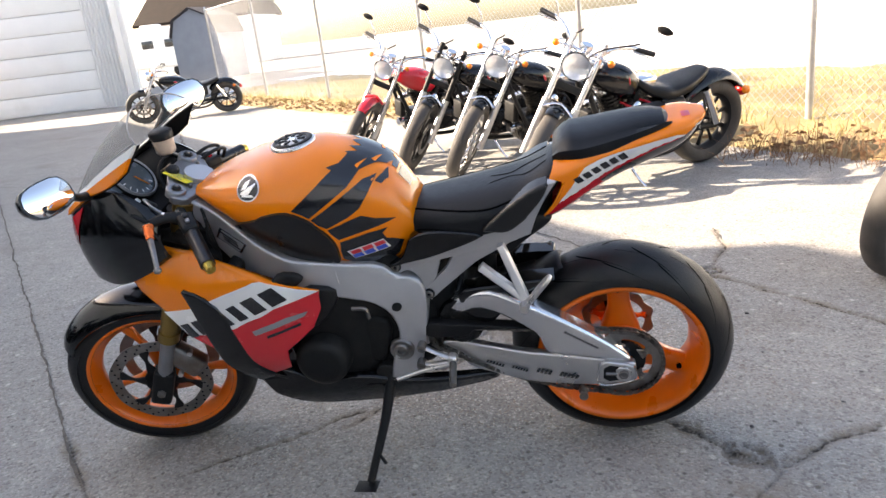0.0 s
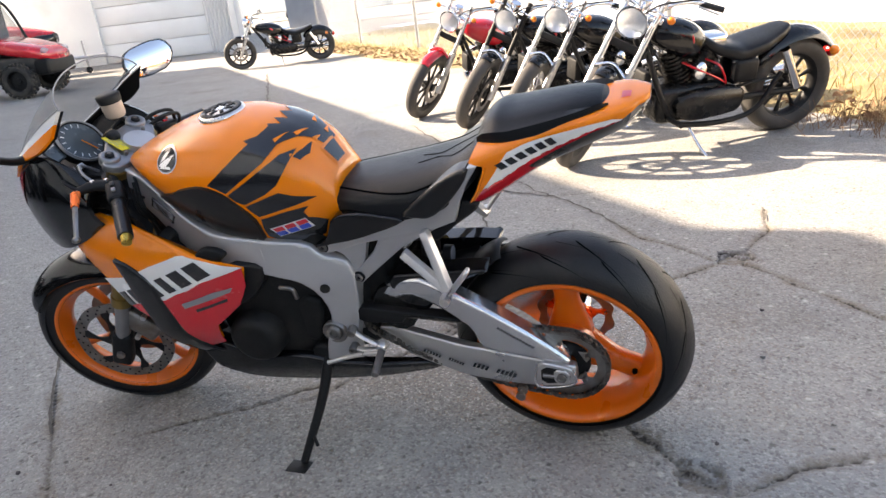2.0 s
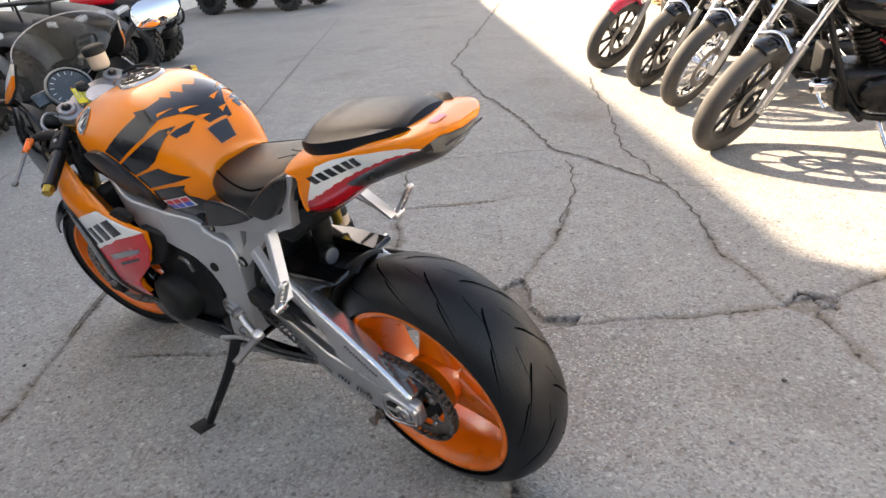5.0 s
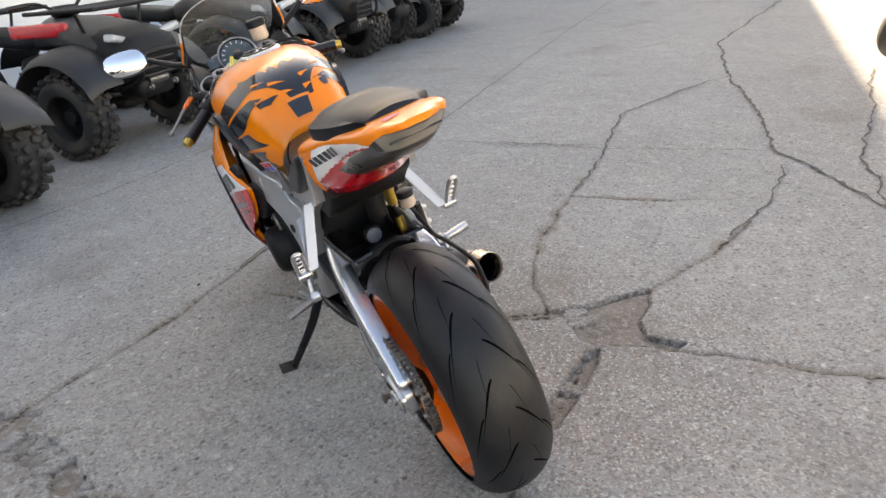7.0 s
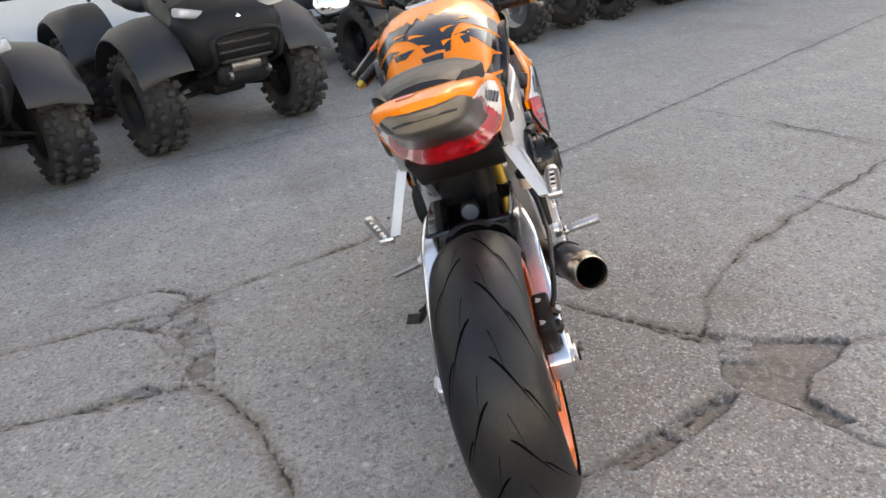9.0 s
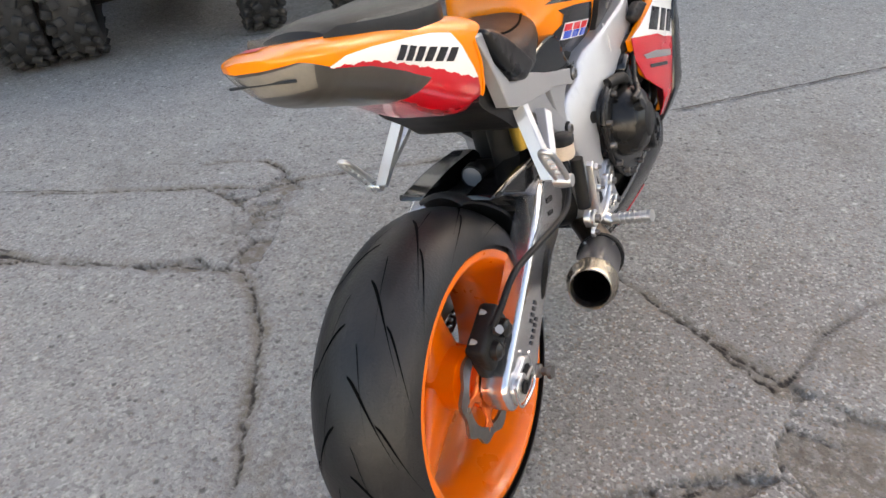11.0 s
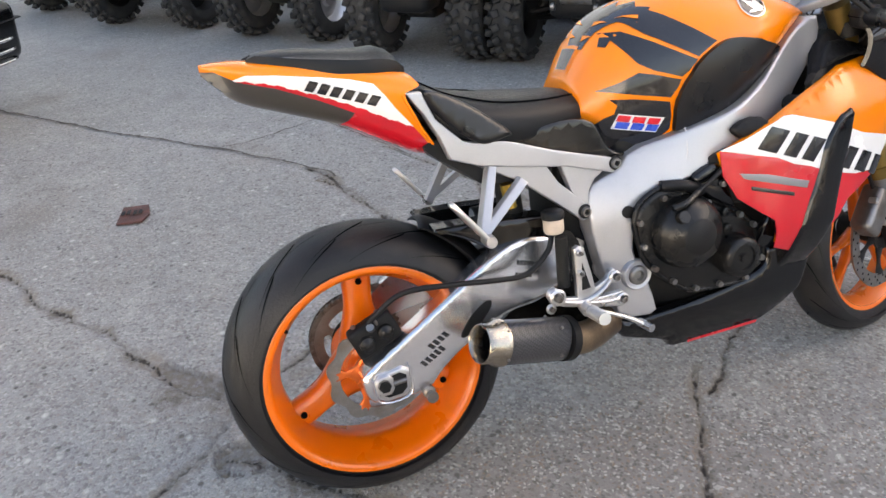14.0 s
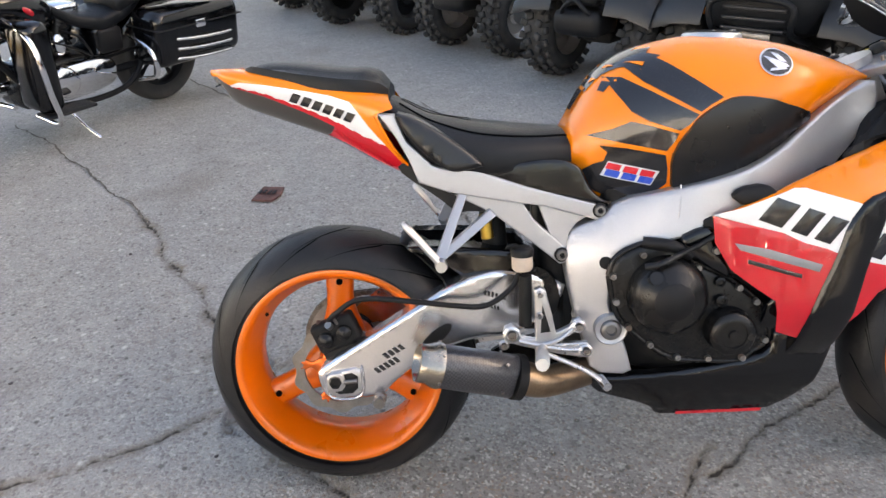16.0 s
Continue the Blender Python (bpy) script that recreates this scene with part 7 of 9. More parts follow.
def nose_side(s, thick=0.008):
    rings = []
    for k in range(21):
        u = k / 20
        x = 1.13 + 0.34 * u
        w, zb, zt = (ease_table([(r[0], r[i]) for r in NOSE], x) for i in (1, 2, 3))
        outer, inner = [], []
        for j in range(13):
            v = j / 12
            bulge = math.sin(math.pi * (0.12 + 0.76 * v)) ** 0.6
            z = zb + (zt - zb) * v
            y = w * (0.80 + 0.20 * bulge) * (1 - 0.25 * max(0, v - 0.6))
            outer.append(Vector((x, s * y, z)))
            inner.append(Vector((x - 0.004, s * (y - thick), z)))
        rings.append(outer + inner[::-1])
    return loft(rings)


for s in LR:
    ns_bm = nose_side(s)
    NT = tree_of(ns_bm)
    ns = part("nose_cowl", ns_bm, BLACK, bike, "black nose cowl with orange and white upper edge", sharp=50)
    rows = [[(1.126, 0.158, 1.066), (1.150, 0.164, 1.036), (1.172, 0.172, 1.004)], [(1.20, 0.161, 1.030), (1.21, 0.168, 1.006), (1.225, 0.180, 0.972)], [(1.275, 0.160, 0.986), (1.285, 0.168, 0.968), (1.295, 0.176, 0.948)],
            [(1.34, 0.143, 0.948), (1.345, 0.150, 0.935), (1.35, 0.156, 0.918)], [(1.41, 0.105, 0.905), (1.415, 0.112, 0.893), (1.42, 0.118, 0.878)]]
    for name, mat, lo, hi in (("white_strip", WHITE, 0, 1), ("orange_strip", ORANGE, 1, 2)):
        tops = curve_points([Vector((x, y * s, z)) for x, y, z in (r[lo] for r in rows)], 5)
        lows = curve_points([Vector((x, y * s, z)) for x, y, z in (r[hi] for r in rows)], 5)
        part(name + "_lining", loft([[a - Vector((0.005, 0.0075 * s, 0.0025)), b - Vector((0.005, 0.0075 * s, 0.0025)), b - Vector((0.008, 0.011 * s, 0.004)), a - Vector((0.008, 0.011 * s, 0.004))] for a, b in zip(tops, lows)]), INNER, ns)
        part(name, loft([[a, b, b - Vector((0.004, 0.006 * s, 0.002)), a - Vector((0.004, 0.006 * s, 0.002))] for a, b in zip(tops, lows)]), mat, ns)
    part("red_flash", decal(NT, [(1.33, 0.915), (1.40, 0.875), (1.425, 0.82), (1.40, 0.80), (1.375, 0.85)], s, 0.0025), RED, ns)
    rings = []
    for k in range(15):
        x = 1.165 + 0.20 * k / 14
        w, zt = ease_table([(r[0], r[1]) for r in NOSE], x), ease_table([(r[0], r[3]) for r in NOSE], x)
        edge, mid_ = Vector((x, s * w * 0.80, zt - 0.004)), Vector((x + 0.010, s * w * 0.60, zt - 0.035))
        deep = Vector((x + 0.015, s * 0.072, 0.850 + 0.10 * (x - 1.165)))
        low = Vector((0, 0, 0.006))
        rings.append([edge, mid_, deep, deep - low, mid_ - low, edge - low])
    part("inner_panel", loft(rings), MATT, ns)
part("headlamp", loft([[Vector((x, 0.15 * f * math.cos(2 * math.pi * k / 24), 0.80 + 0.06 * f * math.sin(2 * math.pi * k / 24))) for k in range(24)] for x, f in ((1.34, 1.0), (1.40, 0.75), (1.45, 0.42), (1.465, 0.2))]), LENS, bike, "clear headlamp lens")
part("nose_inner", loft([[Vector((x, w * math.cos(2 * math.pi * k / 24), z + h * math.sin(2 * math.pi * k / 24))) for k in range(24)] for x, w, z, h in ((1.20, 0.15, 0.80, 0.04), (1.25, 0.155, 0.81, 0.055), (1.33, 0.13, 0.82, 0.075), (1.38, 0.09, 0.82, 0.07))]), MATT, bike)


def screen_point(v, a):
    """Where the screen is at height v (0 foot, 1 top edge) and angle a round it."""
    k = (1 - math.cos(a)) / (1 - math.cos(radians(82)))
    mid = Vector((1.425, 0, 0.895)).lerp(Vector((1.172, 0, 1.128)), v)
    rim = Vector((1.300, 0.158, 0.968)).lerp(Vector((1.130, 0.150, 1.068)), v)
    p = mid.lerp(rim, k)
    return Vector((p.x + 0.010 * math.sin(math.pi * v) * (1 - k), rim.y * math.sin(a) / math.sin(radians(82)), p.z + 0.018 * math.sin(math.pi * v) * (1 - 0.6 * k)))


ARC = [radians(-82 + 164 * j / 28) for j in range(29)]
scr = part("windscreen", loft([[screen_point(k / 20, a) for a in ARC] for k in range(21)], closed=False), SCREEN, bike, "clear smoked windscreen", sharp=180)
scr.visible_shadow = False
part("screen_edge", tube([screen_point(1, a) for a in ARC], 0.0018, 6, 1), GREY_DECAL, scr)
for s in LR:
    part("screen_edge", tube([screen_point(k / 12, radians(82 * s)) for k in range(13)], 0.002, 6, 1), GREY_DECAL, scr)

# cockpit
GC = Vector((1.285, 0.0, 0.915))
tilt = Matrix.Translation(GC) @ Matrix.Rotation(radians(-52), 4, "Y")
gauge = part("instrument_cluster", moved(lathe([(0, -0.02), (0.06, -0.02), (0.068, 0.0), (0.066, 0.012), (0.060, 0.014), (0.058, 0.008), (0, 0.008)], (0, 0, 0), 36, "Z"), tilt), MATT, bike, "round instrument with grey dial and warning lamps")
part("bezel", moved(lathe([(0.059, 0.010), (0.061, 0.0165), (0.064, 0.0175), (0.068, 0.012)], (0, 0, 0), 36, "Z"), tilt), GREY_DECAL, gauge)
part("dial", moved(lathe([(0, 0.0115), (0.057, 0.0115), (0.057, 0.009)], (0, 0, 0), 36, "Z"), tilt), DIAL, gauge)
bm = bmesh.new()
for k in range(13):
    a = radians(-40 + 260 * k / 12)
    merge(bm, moved(box(0.043, 0.053, -0.001, 0.001, 0.0115, 0.0125), tilt @ Matrix.Rotation(a, 4, "Z")))
part("dial_marks", bm, WHITE_DECAL, gauge)
part("needle", moved(box(0.0, 0.045, -0.0012, 0.0012, 0.013, 0.0145), tilt @ Matrix.Rotation(radians(200), 4, "Z")), AMBER, gauge)
part("display", moved(box(-0.012, 0.03, 0.055, 0.105, -0.012, 0.004, 0.004), tilt), DIAL, gauge)
for k in range(2):
    part("warning_label", moved(box(-0.06, -0.045, 0.05 + 0.03 * k, 0.07 + 0.03 * k, 0.0, 0.006, 0.002), tilt), WHITE_DECAL, gauge)

CL = STEER @ Matrix.Translation(STEER_HEAD) @ Matrix.Rotation(-RAKE, 4, "Y")
clamp = part("top_clamp", moved(panel([(-0.055, 0.0), (-0.02, 0.09), (0.0, 0.125), (0.04, 0.125), (0.05, 0.08), (0.065, 0.03), (0.065, -0.03), (0.05, -0.08), (0.04, -0.125), (0.0, -0.125), (-0.02, -0.09)], 0.012, 0.014, 1, 0.006), CL @ Matrix.Rotation(radians(90), 4, "X")), CLAMP, bike, "satin grey top fork clamp")
part("steering_nut", moved(lathe([(0.010, 0.016), (0.010, 0.026), (0.013, 0.027), (0.019, 0.026), (0.021, 0.01)], (0, 0, 0), 24, "Z"), CL), POLISHED, clamp)
part("stem_hole", moved(lathe([(0, 0.018), (0.0102, 0.018)], (0, 0, 0), 16, "Z"), CL), GROOVE, clamp)
part("ignition", moved(lathe([(0, 0.030), (0.006, 0.030), (0.014, 0.028), (0.018, 0.02), (0.018, 0.0)], (0.055, 0, 0), 20, "Z"), CL), MATT, clamp)
for s in LR:
    cap = part("fork_cap", moved(lathe([(0, 0.019), (0.014, 0.019), (0.016, 0.021), (0.022, 0.021), (0.0255, 0.018), (0.0265, 0.0)], (0.03, 0.092 * s, 0), 24, "Z"), CL), CLAMP, clamp)
    part("cap_hexagon", moved(lathe([(0, 0.027), (0.009, 0.027), (0.0115, 0.025), (0.012, 0.018)], (0.03, 0.092 * s, 0), 6, "Z"), CL), MATT, cap)
    part("cap_screw", moved(lathe([(0, 0.0295), (0.004, 0.0295), (0.005, 0.026)], (0.03, 0.092 * s, 0), 10, "Z"), CL), STEEL, cap)
    part("pinch_bolt", moved(lathe([(0, 0.022), (0.004, 0.022), (0.005, 0.012)], (0.0, 0.062 * s, 0), 8, "Z"), CL), STEEL, clamp)
    # clip-on bars
    b0, b1 = (Vector((1.104, 0.108, 0.880)), Vector((0.969, 0.280, 0.790))) if s > 0 else (Vector((1.170, -0.105, 0.874)), Vector((1.092, -0.292, 0.862)))
    d = (b1 - b0)
    bar = part("handlebar", (tube([b0, b1], 0.011, 12)), MATT, bike, "clip-on handlebar with rubber grip")
    part("grip", (tube([b0 + d * 0.46, b0 + d * 0.97], 0.0182, 16)), PAD, bar, "black ribbed rubber grip")
    for u, ur in ((0.45, 0.021), (0.935, 0.0185)):
        part("grip_flange", (tube([b0 + d * u, b0 + d * (u + 0.03)], ur, 16)), PAD, bar)
    part("bar_end", (tube([b0 + d * 0.97, b0 + d * 1.05], (0.015, 0.012), 14)), GOLD, bar, "brass bar end weight")
    part("bar_clamp", tube([b0 + Vector((0.010, -0.008 * s, -0.045)), b0 + Vector((0.002, -0.008 * s, -0.012))], 0.034, 18), MATT, bar)
    turn = Matrix.Rotation(math.atan2(d.y, d.x), 4, "Z") @ Matrix.Rotation(-math.asin(d.z / d.length), 4, "Y")
    sw = part("switch_box", moved(box(-0.030, 0.030, -0.021, 0.021, -0.024, 0.023, 0.009, 3), Matrix.Translation(b0 + d * 0.36) @ turn), MATT, bar)
    part("switch_button", moved(box(-0.006, 0.006, -0.005, 0.005, 0.022, 0.028, 0.002, 2), Matrix.Translation(b0 + d * 0.38) @ turn), GREY_DECAL if s > 0 else RED, sw)
    part("switch_button", moved(box(-0.008, 0.008, -0.006, 0.006, 0.022, 0.027, 0.002, 2), Matrix.Translation(b0 + d * 0.29) @ turn), PAD, sw)
    part("switch_joint", moved(box(-0.031, 0.031, -0.0218, 0.0218, -0.001, 0.001, 0.0004), Matrix.Translation(b0 + d * 0.36) @ turn), GROOVE, sw)
    p = Vector((1.138, 0.198, 0.874)) if s > 0 else Vector((1.212, -0.200, 0.892))
    pb = b0 + d * 0.22
    perch = part("lever_perch", tube([pb, pb.lerp(p, 0.5) + Vector((0.004, 0, 0.008)), p], (0.019, 0.013), 12, 4, 0.8), MATT, bar)
    for bx in (0.15, 0.55):
        q = pb.lerp(p, bx) + Vector((0, 0, 0.016))
        part("perch_bolt", tube([q, q + Vector((0, 0, 0.006))], 0.0052, 10, 1), POLISHED, perch)
    lev = part("lever", (tube([p, p + Vector((-0.010, 0.030 * s, -0.010)), p + Vector((-0.032, 0.070 * s, -0.036)), p + Vector((-0.056, 0.113 * s, -0.065))], (0.009, 0.006), 8, 5, 0.6)), STEEL, bar, "folding lever")
    part("lever_adjuster", (tube([p + Vector((0.0, 0.01 * s, 0)), p + Vector((-0.018, 0.045 * s, -0.018))], (0.014, 0.010), 10, 4, 0.6)), ANODISED, lev, "orange lever adjuster")
    part("lever_tip", (ball(p + Vector((-0.057, 0.115 * s, -0.066)), 0.010, 0.010, 0.008, 10, 6)), STEEL, lev)
resv = part("front_reservoir", moved(lathe([(0, 0.0), (0.022, 0.0), (0.027, 0.006), (0.029, 0.045)], (0, 0, 0), 22, "Z"), Matrix.Translation((1.208, -0.085, 0.950))), MILKY, bike, "yellowed front brake reservoir with black cap")
part("reservoir_cap", moved(lathe([(0.031, 0.043), (0.033, 0.062), (0.026, 0.067), (0, 0.067)], (0, 0, 0), 22, "Z"), Matrix.Translation((1.208, -0.085, 0.950))), MATT, resv)
part("reservoir_stay", tube([(1.208, -0.085, 0.950), (1.20, -0.13, 0.92), (1.19, -0.17, 0.885)], 0.006, 8), STEEL, resv)
TAG = Matrix.LocRotScale(Vector((1.122, 0.036, 0.926)), Matrix((Vector((-0.90, 0.28, -0.34)), Vector((-0.20, -0.95, -0.24)), Vector((-0.39, -0.15, 0.91)))).transposed().to_quaternion(), None)
tag = part("key_tag", moved(box(-0.040, 0.040, -0.0175, 0.0175, -0.0008, 0.0008, 0.0006), TAG), YELLOW, bike, "yellow paper key tag")
part("key", moved(box(-0.014, 0.014, -0.010, 0.010, -0.003, 0.003, 0.002, 2), Matrix.Translation((1.163, 0.014, 0.945)) @ Matrix.Rotation(radians(30), 4, "Y")), BRONZE, tag, "brass-coloured key in the ignition")
bm = bmesh.new()
for k in range(4):
    merge(bm, moved(box(-0.024, 0.022 - 0.010 * (k % 2), -0.012 + 0.008 * k - 0.0012, -0.012 + 0.008 * k + 0.0012, 0.0009, 0.0013), TAG))
part("tag_writing", bm, GREY_DECAL, tag)
part("master_cylinder", tube([(1.192, -0.150, 0.898), (1.150, -0.195, 0.888)], (0.016, 0.014), 12), DARK, bike)
part("hose", tube([(1.208, -0.085, 0.952), (1.195, -0.110, 0.925), (1.180, -0.150, 0.905)], 0.006, 8), MATT, bike)
part("hose", tube([(1.190, -0.150, 0.900), (1.235, -0.130, 0.925), (1.245, -0.070, 0.900), (1.205, -0.02, 0.84)], 0.006, 8), MATT, bike)
part("throttle_cable", tube([(1.130, -0.205, 0.880), (1.105, -0.175, 0.925), (1.125, -0.120, 0.935), (1.175, -0.07, 0.90), (1.19, -0.03, 0.83)], 0.005, 8), MATT, bike)
part("throttle_cable", tube([(1.120, -0.210, 0.872), (1.088, -0.175, 0.915), (1.105, -0.115, 0.925), (1.165, -0.06, 0.885)], 0.005, 8), MATT, bike)
part("wiring", tube([(1.085, 0.150, 0.850), (1.13, 0.165, 0.895), (1.185, 0.120, 0.905), (1.20, 0.06, 0.86)], 0.004, 8), GREY_DECAL, bike)
part("wiring", tube([(1.07, 0.165, 0.835), (1.035, 0.150, 0.825), (1.05, 0.10, 0.80), (1.09, 0.05, 0.78)], 0.005, 8), MATT, bike)
part("clutch_cable", tube([(1.145, 0.195, 0.876), (1.185, 0.185, 0.895), (1.20, 0.12, 0.86), (1.15, 0.06, 0.78)], 0.005, 8), MATT, bike)
for k in range(3):
    part("cable", tube([(1.05 - 0.02 * k, 0.10 + 0.03 * k, 0.86), (1.02, 0.14 + 0.01 * k, 0.80), (1.03, 0.12, 0.74), (1.06, 0.08, 0.68)], 0.004, 8), MATT, bike)
    part("cable", tube([(1.14, -0.15 - 0.02 * k, 0.87), (1.22, -0.17, 0.88 + 0.02 * k), (1.20, -0.12, 0.82), (1.12, -0.07, 0.76)], 0.004, 8), MATT, bike)

# mirrors
for s in LR:
    mc = Vector((1.258, 0.335 * s, 1.022))
    arm = part("mirror", tube([(1.30, 0.15 * s, 0.945), (1.30, 0.20 * s, 0.962), mc + Vector((0.03, -0.06 * s, -0.012))], (0.020, 0.014), 12, 6, 0.6), MATT, bike, "black rear-view mirror on a stalk")
    mm = Matrix.Translation(mc) @ Matrix.Rotation(radians(-8 if s > 0 else -26), 4, "Z") @ Matrix.Rotation(radians(19), 4, "Y")
    outline = [(0.080, 0.004), (0.066, 0.040), (0.02, 0.047), (-0.050, 0.040), (-0.070, 0.012), (-0.066, -0.028), (-0.02, -0.040), (0.05, -0.034)]
    pl = smooth_outline([(a * s, b) for a, b in outline], 1)
    pl = [((0.96 if s > 0 else 1.12) * a, (0.98 if s > 0 else 1.12) * b) for a, b in pl]
    rings = [[Vector((x, f * a, f * b)) for a, b in pl] for x, f in ((0.040, 0.35), (0.034, 0.65), (0.018, 0.9), (0.0, 1.0), (-0.006, 0.99), (-0.006, 0.92))]
    part("housing", moved(loft(rings), mm), BLACK, arm)
    part("mirror_glass", moved(loft([[Vector((-0.0075, 0.92 * a, 0.92 * b)) for a, b in pl], [Vector((-0.0085, 0.90 * a, 0.90 * b)) for a, b in pl]]), mm), MIRROR, arm, "mirror glass")


# ---- other motorcycles, quads and vehicles ----
def wheel_set(parent, name, c, r, half, rim_r, rim_mat, spokes, m, spoke_mat=None, label=""):
    """A spoked or cast wheel with its tyre, under a vehicle."""
    w = part(name, moved(lathe([(rim_r - 0.012, -half * 0.55), (rim_r + 0.006, -half * 0.6), (rim_r - 0.006, -half * 0.3), (rim_r - 0.02, 0), (rim_r - 0.006, half * 0.3), (rim_r + 0.006, half * 0.6), (rim_r - 0.012, half * 0.55), (rim_r - 0.03, 0)], c, 36, closed=True), m), rim_mat, parent, label)
    part("tyre", moved(lathe([(rim_r - 0.004, -half * 0.62), (rim_r + 0.02, -half * 0.95)] + [(r - half * 0.62 * (1 - math.cos(radians(a))), half * math.sin(radians(a))) for a in range(-80, 81, 16)] + [(rim_r + 0.02, half * 0.95), (rim_r - 0.004, half * 0.62)], c, 48), m), SCUFF, w)
    part("hub", moved(lathe([(0, -0.06), (0.03, -0.06), (0.04, -0.04), (0.028, 0), (0.04, 0.04), (0.03, 0.06), (0, 0.06)], c, 16), m), spoke_mat or rim_mat, w)
    bm = bmesh.new()
    for k in range(spokes):
        a = 2 * math.pi * k / spokes
        if spokes > 14:
            s = 1 if k % 2 else -1
            merge(bm, tube([Vector(c) + Vector((0.035 * math.cos(a + 0.5 * s), 0.04 * s, 0.035 * math.sin(a + 0.5 * s))), Vector(c) + Vector(((rim_r - 0.02) * math.cos(a), 0, (rim_r - 0.02) * math.sin(a)))], 0.003, 5))
        else:
            merge(bm, spoke(0.03, rim_r - 0.018, 0.014, 0.012, 0, 0, 0.012, a, c))
    part("spokes", moved(bm, m), spoke_mat or rim_mat, w)
    return w


def tear_tank(x0, x1, zt, h, w):
    rings = []
    for k in range(19):
        u = k / 18
        f = math.sin(math.pi * min(1, 0.06 + 0.90 * u ** 0.8)) ** 0.55
        rings.append([Vector((x0 + (x1 - x0) * u, w * f * math.copysign(abs(math.cos(a)) ** 0.8, math.cos(a)), zt - h / 2 + 0.10 * (u - 0.5) + h / 2 * f * math.copysign(abs(math.sin(a)) ** 0.8, math.sin(a)))) for a in [2 * math.pi * j / 22 for j in range(22)]])
    return loft(rings)


def finned(c, d, r, h, n=9):
    """An air-cooled cylinder: stacked fins along d from c."""
    d = Vector(d).normalized()
    u, w = d.orthogonal().normalized(), None
    w = d.cross(u)
    rings = []
    for k in range(n * 2 + 1):
        f = 1.0 if k % 2 else 0.84
        for e in (0.0, 0.9):
            rings.append([Vector(c) + d * (h * (k + e) / (n * 2 + 1)) + r * f * (math.cos(2 * math.pi * j / 18) * u + math.sin(2 * math.pi * j / 18) * w) for j in range(18)])
    return loft(rings)


def cruiser(m, label, paint, fender, low=False, spokes=28, steer=22, screen=False, bags=False, wheelbase=1.55, group="", pipes=CHROME, legs=CHROME, primary=None):
    """A twin-cylinder cruiser: origin under the rear wheel, x forward, leaning on its stand."""
    b = empty("cruiser_motorcycle", m, label, "motorcycle", group)
    W = wheelbase
    ident = Matrix.Identity(4)
    top = Vector((W - 0.36, 0, 0.92))
    rake = math.atan2(0.30, 0.60)
    ax = Vector((math.sin(rake), 0, -math.cos(rake)))
    st = Matrix.Translation(top) @ Matrix.Rotation(radians(-steer), 4, ax) @ Matrix.Translation(-top)
    fc = Vector((W, 0, 0.32))
    wheel_set(b, "rear_wheel", (0, 0, 0.315), 0.315, 0.075, 0.215, pipes if spokes > 14 else MATT, spokes, ident)
    wheel_set(b, "front_wheel", fc, 0.325, 0.052, 0.245, pipes if spokes > 14 else MATT, spokes, st)
    part("brake_disc", moved(wavy_disc(0.145, 0.10, 0.062, 0.005, fc, 5, 0.0), st), STEEL, b)
    for s in LR:
        y = 0.105 * s
        leg = part("fork_leg", moved(tube([fc + Vector((-0.02, y, 0)), fc + Vector((-0.02, y, 0)) - ax * 0.80], 0.021, 14), st), legs, b, "chrome fork leg")
        part("fork_slider", moved(tube([fc + Vector((-0.02, y, 0)) + ax * 0.03, fc + Vector((-0.02, y, 0)) - ax * 0.36], 0.028, 14), st), ALLOY, leg)
        part("turn_signal", moved(ball(fc - ax * 0.72 + Vector((0.03, 0.19 * s, 0.0)), 0.020, 0.024, 0.024, 14, 8), st), AMBER, b, "amber turn signal")
        part("signal_stalk", moved(tube([fc - ax * 0.72 + Vector((0, 0.10 * s, 0)), fc - ax * 0.72 + Vector((0.02, 0.17 * s, 0))], 0.008, 8), st), CHROME, b)
        g0 = top + Vector((-0.20, 0.40 * s, 0.10))
        part("grip", moved(tube([g0 + Vector((0.05, -0.13 * s, 0.005)), g0], 0.018, 12), st), PAD, b)
        part("lever", moved(tube([g0 + Vector((0.09, -0.13 * s, 0.0)), g0 + Vector((0.07, 0.0, -0.005))], 0.006, 6), st), ALLOY, b)
        mir = part("mirror", moved(tube([g0 + Vector((0.06, -0.14 * s, 0.01)), g0 + Vector((0.08, -0.10 * s, 0.11)), g0 + Vector((0.03, -0.03 * s, 0.15))], 0.006, 8), st), CHROME, b, "oval mirror on a stalk")
        part("mirror_head", moved(ball(g0 + Vector((0.02, 0.0, 0.17)), 0.014, 0.055, 0.027, 16, 10), st), MATT, mir)
        part("rear_shock", tube([(0.02, 0.13 * s, 0.34), (0.16, 0.13 * s, 0.60)], 0.030, 12), CHROME, b)
        part("rear_signal", ball(Vector((-0.18, 0.17 * s, 0.56)), 0.028, 0.032, 0.032, 12, 8), AMBER, b)
        part("frame_tube", tube([(W - 0.34, 0.04 * s, 0.80), (0.95, 0.13 * s, 0.30), (0.75, 0.14 * s, 0.20), (0.35, 0.14 * s, 0.22), (0.15, 0.12 * s, 0.45)], 0.018, 10), MATT, b)
        part("footpeg", tube([(0.95, 0.14 * s, 0.27), (0.96, 0.30 * s, 0.28)], 0.016, 10), MATT, b)
    part("fork_clamp", moved(box(-0.03, 0.03, -0.14, 0.14, -0.02, 0.02, 0.01), st @ Matrix.Translation(top + Vector((0.0, 0, -0.02))) @ Matrix.Rotation(-rake, 4, "Y")), legs, b)
